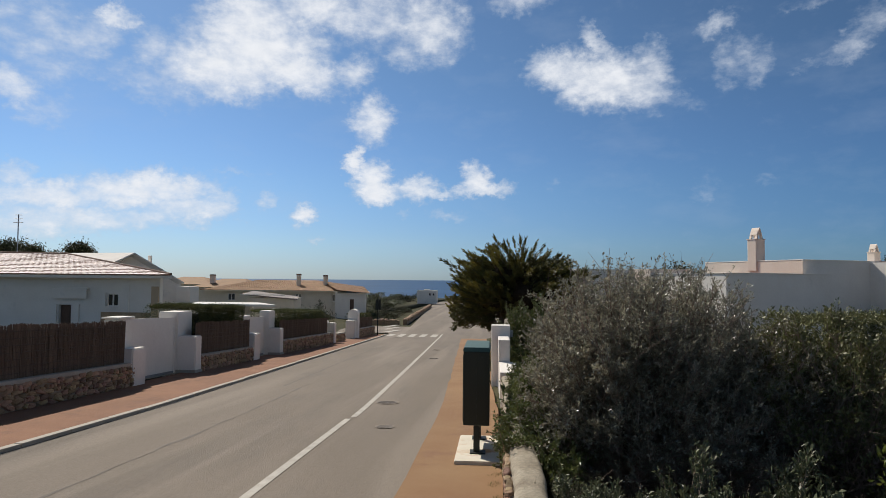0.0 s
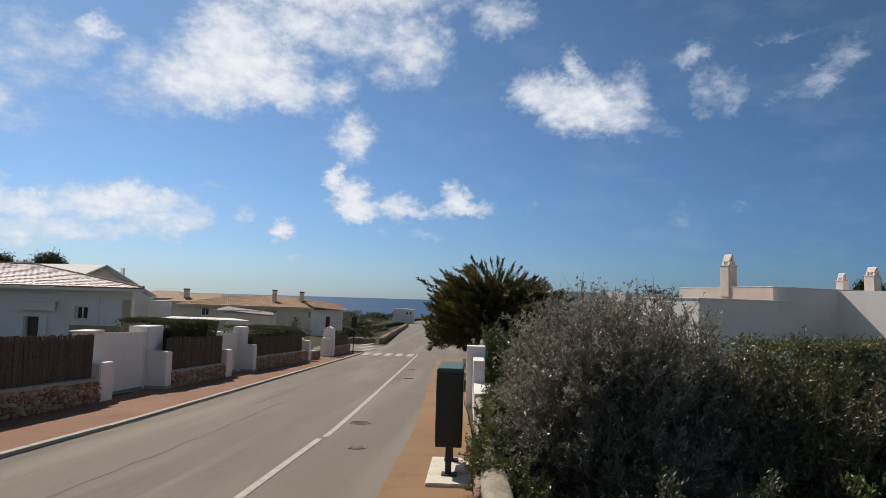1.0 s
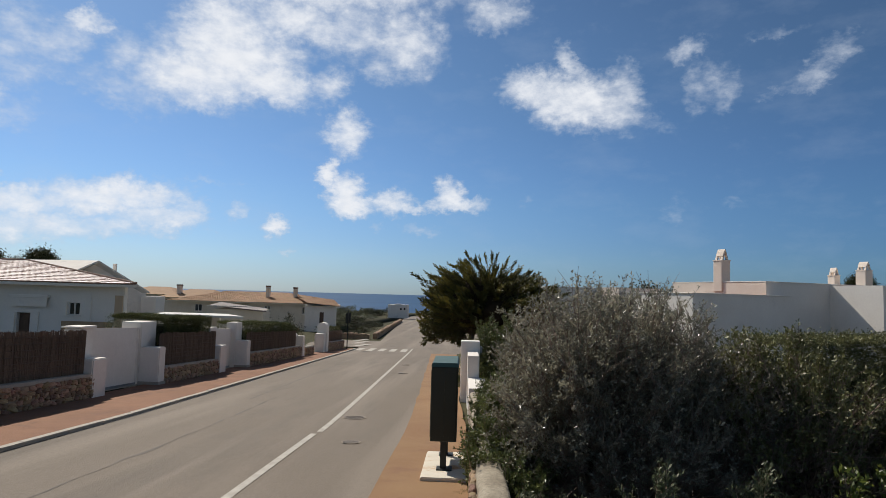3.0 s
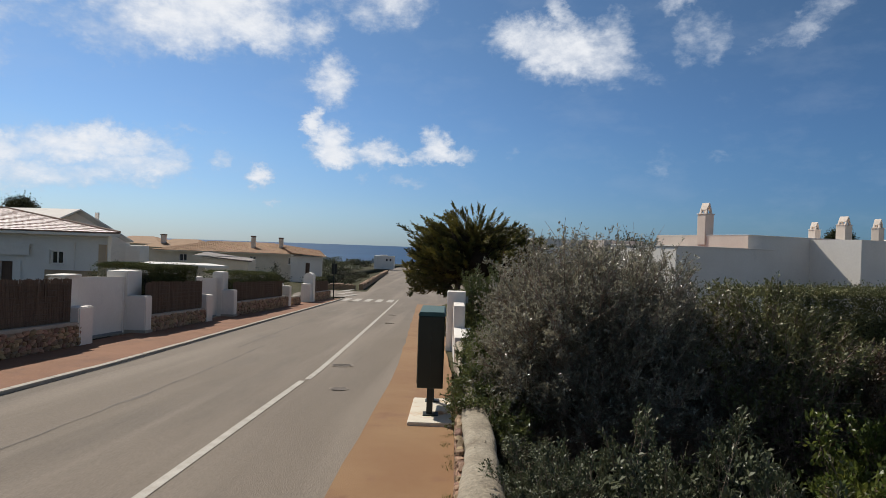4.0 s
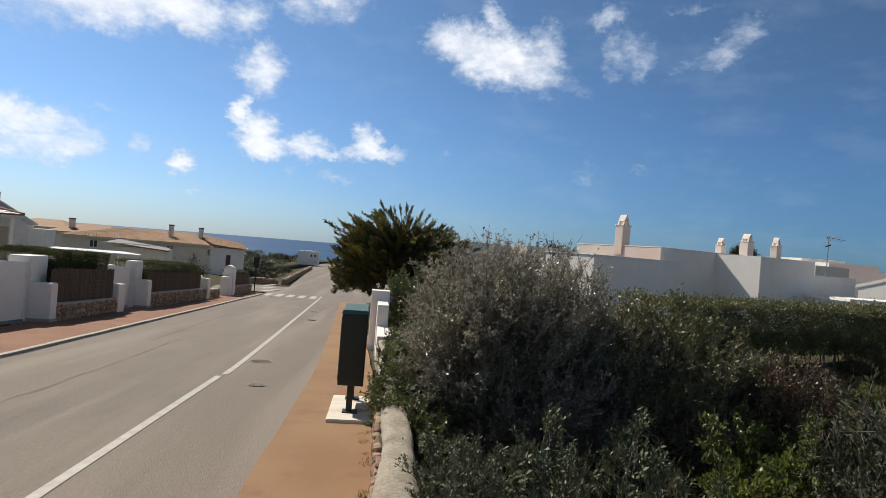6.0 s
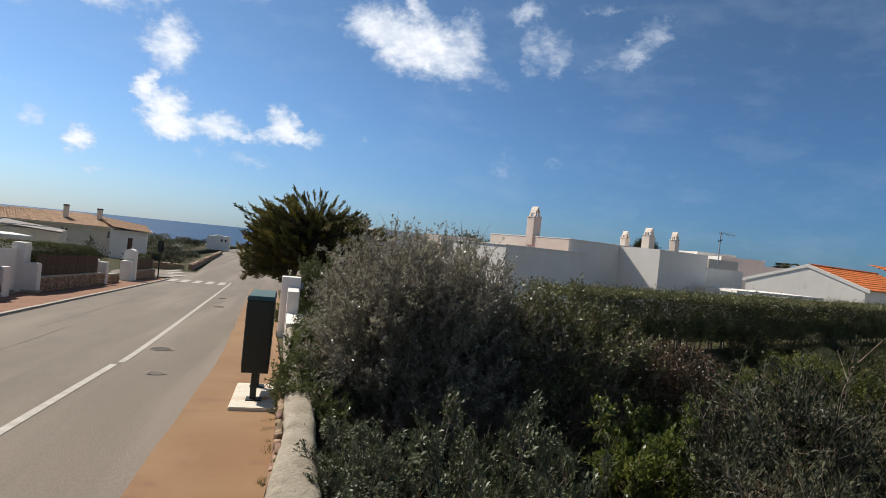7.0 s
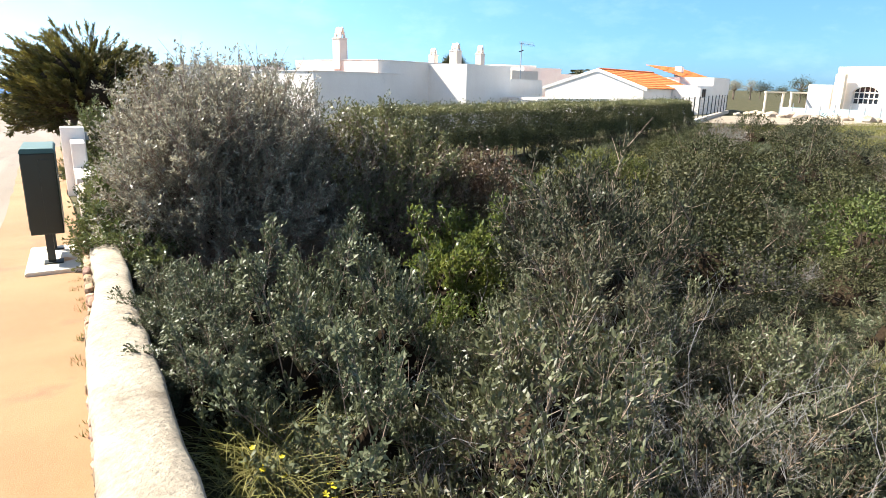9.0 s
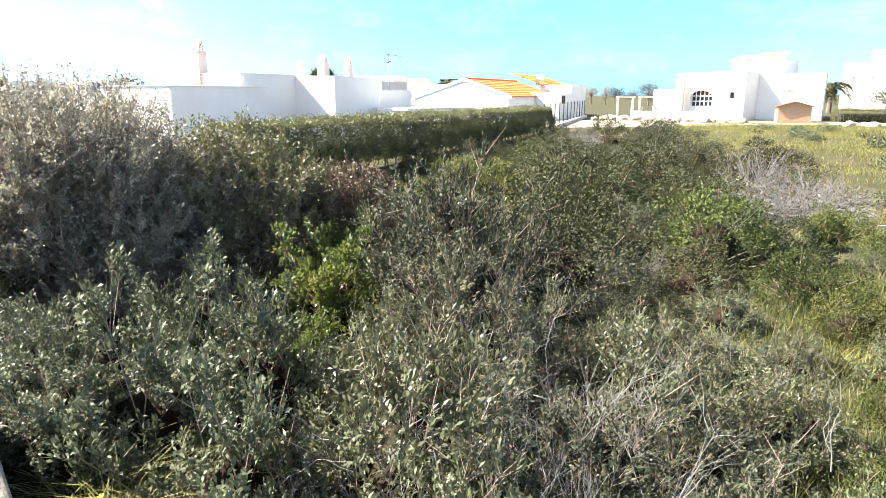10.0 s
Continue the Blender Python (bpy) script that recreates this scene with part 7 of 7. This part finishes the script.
def dead_branch(x, y, z, reach, seed):
    """A bare grey branch that forks, crooked and thin, and stands out of the bushes."""
    g = np.random.default_rng(seed)
    a, b, r0, r1 = [], [], [], []
    ends = [(np.zeros(3), np.array((g.normal(0, 0.5), g.normal(0, 0.5), 0.9)), reach, 0.0036)]
    for level in range(5):
        nxt = []
        for p, way, ln, r in ends:
            for k in range(3):                  # each length is made of three crooked pieces
                way = way / np.linalg.norm(way) + g.normal(0, 0.2, 3)
                way /= np.linalg.norm(way)
                q = p + way * ln * 0.16
                a.append(p), b.append(q), r0.append(r), r1.append(r * 0.85)
                if level < 4 and (k == 2 or g.uniform() < 0.45):
                    nxt.append((q, way + g.normal(0, 0.6, 3) + np.array((0, 0, 0.06)), ln * g.uniform(0.6, 0.85), r * 0.7))
                p, r = q, r * 0.85
        ends = nxt[:14]
    d = empty("dead_branch", Matrix.Translation((x, y, z)), "bare pale grey dead branch standing out of the scrub", "branch", "dead branches")
    tagged(part("twigwork", twig_mesh("twigwork", np.array(a), np.array(b), np.array(r0), np.array(r1), DEADWOOD), DEADWOOD, d), kind="stuff")


for i in range(34):
    x, y = gr.uniform(2.6, 5.2), gr.uniform(0.4, 4.4)
    dead_branch(x, y, ground_z(x, y) + gr.uniform(0.4, 0.7), gr.uniform(0.3, 0.55), 400 + i)
for i in range(44):                             # the grey tangle in the near scrub
    x, y = gr.uniform(1.35, 3.3), gr.uniform(0.2, 2.2)
    dead_branch(x, y, gr.uniform(-0.1, 0.25), gr.uniform(0.4, 0.65), 460 + i)
dead_branch(6.2, 7.6, ground_z(6.2, 7.6) + 0.2, 1.1, 440)
dead_branch(4.2, 4.8, ground_z(4.2, 4.8) + 0.4, 0.8, 441)

# ------------------------------------------------ the far plot
bm = bmesh.new()
bmv = [bm.verts.new((x, y, ground_z(x, y) + 0.03)) for x, y in ((30, 25.5), (34, 22.6), (40, 19.8), (46.5, 15.5), (50, 9), (54, 9), (51, 18), (47, 24), (42, 31), (33, 30))]
bm.faces.new(bmv)
tagged(part("dirt_strip", bm, DIRT), "pale bare earth in front of the far houses", "ground", kind="structure")


weeds = random.Random(12)
grass("wall_weeds", [(0.09 + weeds.uniform(-0.09, 0.02), y, 30, 0.028, 0) for y in (3.45, 3.6, 4.6, 4.68, 4.75, 5.2, 5.27, 5.35, 6.1, 6.18, 6.3, 6.5, 6.9, 7.0, 7.3, 7.4)], "small weeds at the foot of the wall", GRASS, 67, 0.07, 0.007)


def rock(x, y, r, seed):
    ob = empty("rock", pose(x, y, ground_z(x, y) + r * 0.2, 0, 0, seed * 37), "pale tumbled limestone rock on bare earth", "rock", "rocks along the plot")
    bm = bmesh.new()
    bmesh.ops.create_icosphere(bm, subdivisions=2, radius=r)
    for v in bm.verts:
        v.co *= 1 + 0.35 * noise.noise(v.co * (1.6 / r) + Vector((seed * 5.1, 0, 0)))
        v.co.z *= 0.65
    part("rock_body", bm, ROCK, ob)


rk = random.Random(9)
for i in range(34):
    u = i / 33
    rock(44.6 + rk.uniform(-0.5, 0.7) + 1.2 * u, 31 - 11 * u + rk.uniform(-0.3, 0.3), rk.uniform(0.25, 0.6), i)
for i in range(7):
    rock(47 + rk.uniform(-0.6, 0.6), 12.3 + rk.uniform(-0.7, 0.7), rk.uniform(0.2, 0.4), 50 + i)
for i in range(10):
    rock(25.5 + rk.uniform(-1, 1.5), 17.2 + rk.uniform(-1.5, 1.2), rk.uniform(0.15, 0.35), 70 + i)


def wire_fence(points, tall, label):
    f = empty("wire_fence", None, label, "fence")
    last = None
    for x, y in points:
        z = ground_z(x, y)
        bm = bmesh.new()
        rod(bm, (x, y, z - 0.1), (x, y, z + tall), 0.035)
        part("post", bm, DARKSTEEL, f)
        if last:
            for k in range(1, 9):
                h = tall * k / 8.5
                bm = bmesh.new()
                rod(bm, (*last[:2], last[2] + h), (x, y, z + h), 0.008, sides=4)
                part("wire", bm, STEEL, f)
        last = (x, y, z)


wire_fence([(25.2 + 1.9 * i, 20.6 + 1.15 * i) for i in range(13)], 1.5, "wire fence on dark steel posts beside the white house")
kerbw = empty("low_wall", None, "low pale footing wall under the wire fence", "wall")
bm = bmesh.new()
slab(bm, ((25.2, 20.35, 0.12), (48, 34.1, 0.12), (48, 34.45, 0.12), (25.2, 20.7, 0.12)), 0.4)
part("footing", bm, KERB, kerbw)
# pale glass screen by the pool
scr = empty("pool_screen", None, "pale blue glass pool screen with steel posts", "glass screen")
SCREEN = material("screen_glass", (0.55, 0.75, 0.78), (0.5, 0.7, 0.74), 1.0, 0.15)
for i in range(8):
    x, y = 48.6 + 0.1 * i, 29.5 - 1.0 * i
    part("pane", boxed(-0.02, 0.02, -0.47, 0.47, 0.05, 0.75), SCREEN, scr).matrix_basis = pose(x, y, -0.2, 0, 0, 12)
    part("post", boxed(-0.03, 0.03, -0.03, 0.03, -0.1, 1.1), STEEL, scr).matrix_basis = pose(x - 0.1, y + 0.5, -0.2, 0, 0, 12)
hedge(((53.5, 16.0), (58.0, 8.0)), 0.6, -0.3, 0.75, 5000, 43, "clipped garden hedge beside the shed", FLAT, 0.11, 0.06)


def palm(x, y, z, tall, spread, seed):
    rngp = np.random.default_rng(seed)
    t = empty("palm_tree", pose(x, y, z), "small palm with arching grey-green fronds", "palm tree")
    bm = bmesh.new()
    rod(bm, (0, 0, 0), (0.1, 0, tall), 0.25, 0.18, 10)
    part("trunk", bm, TRUNK, t)
    for i in range(18):
        a, up = rngp.uniform(0, 6.28), rngp.uniform(0.1, 1.1)
        p0 = np.array((0.1, 0, tall))
        pts = [p0 + np.array((math.cos(a) * spread * u, math.sin(a) * spread * u, spread * (up * u - 0.9 * u * u))) for u in np.linspace(0, 1, 7)]
        where, along = [], []
        for q0, q1 in zip(pts, pts[1:]):
            for s in np.linspace(0, 1, 5):
                for sd in (-1, 1):
                    side = np.cross(q1 - q0, (0, 0, 1.0)) * sd
                    side /= np.linalg.norm(side) + 1e-6
                    where.append(q0 + (q1 - q0) * s)
                    along.append(side + 0.6 * (q1 - q0) / np.linalg.norm(q1 - q0) + np.array((0, 0, -0.25)))
        part("frond", leaf_mesh("frond", np.array(where), np.array(along), spread * 0.38, 0.09, LEAF_DARK, rngp, spread=0.08), LEAF_DARK, t)


palm(76, 23.6, 0.0, 2.6, 1.9, 3)
palm(56.1, 62.0, 0.0, 3.3, 1.9, 4)
palm(72, 15.5, 0.0, 1.6, 1.6, 5)


def far_tree(x, y, z, tall, wide, seed, mat, label, n=60):
    """A tree in the distance: trunk, forked limbs and an uneven crown of leaf clumps."""
    rngt = np.random.default_rng(seed)
    t = empty("tree", pose(x, y, z), label, "tree")
    k = 16
    d = rngt.normal(0, 1, (k, 3))
    d[:, 2] = np.abs(d[:, 2]) + 0.3
    d /= np.linalg.norm(d, axis=1, keepdims=True)
    tip = np.array((0, 0, tall * 0.5)) + d * np.array((wide, wide, tall * 0.42))
    a = np.concatenate([[(0, 0, 0)], np.tile((0, 0, tall * 0.5), (k, 1))])
    b = np.concatenate([[(0, 0, tall * 0.55)], tip])
    part("trunk", twig_mesh("trunk", a, b, np.r_[0.12, np.full(k, 0.06)] * tall / 3, np.r_[0.09, np.full(k, 0.02)] * tall / 3, TRUNK), TRUNK, t)
    where = (tip[:, None] + rngt.normal(0, wide * 0.24, (k, n, 3))).reshape(-1, 3)
    tagged(part("crown", leaf_mesh("crown", where, rngt.normal(0, 1, where.shape), wide * 0.12, wide * 0.06, mat, rngt), mat, t), kind="stuff")


for i, (x, y, tall, wide, mat) in enumerate(((103, 61, 3.8, 1.7, LEAF_OLIVE), (112, 76, 3.6, 1.3, LEAF_GREY), (112, 79.5, 3.4, 1.3, LEAF_GREY), (118, 84, 3.6, 1.4, LEAF_GREY), (120, 92, 3.2, 1.2, LEAF_DARK), (106, 66, 2.4, 1.3, LEAF_DARK), (98, 57, 2.2, 1.5, LEAF_DARK), (92, 70, 2.0, 1.6, LEAF_DARK), (130, 86, 3.0, 2.2, LEAF_DARK), (74, 18, 2.2, 1.6, LEAF_DARK))):
    far_tree(x, y, ground_z(x, y), tall, wide, 80 + i, mat, "distant round-crowned tree on bare ground")
for i, (x, y, tall, wide) in enumerate(((-39.2, 50, 6.6, 1.5), (-41.2, 51, 6.9, 1.6), (-37.6, 51, 6.2, 1.2), (-34.4, 50, 6.4, 1.4), (27.0, 44, 4.3, 0.9), (13.5, 47, 4.6, 1.8), (12, 46, 4.2, 1.6))):
    far_tree(x, y, ground_z(x, y), tall, wide, 100 + i, LEAF_DARK, "dark rounded pine crown behind the roofs", 1100)

# ground added round the white house, behind the hedge, to tune bounced light
bm = bmesh.new()
bm.faces.new([bm.verts.new((x, y, ground_z(x, y) + 0.06)) for x, y in ((5.2, 14.4), (24.0, 22.3), (26, 30), (17, 36), (5.2, 30))])
tagged(part("terrace", bm, SOIL), "brown ground added round the white house for bounced light", "terrace", kind="structure")
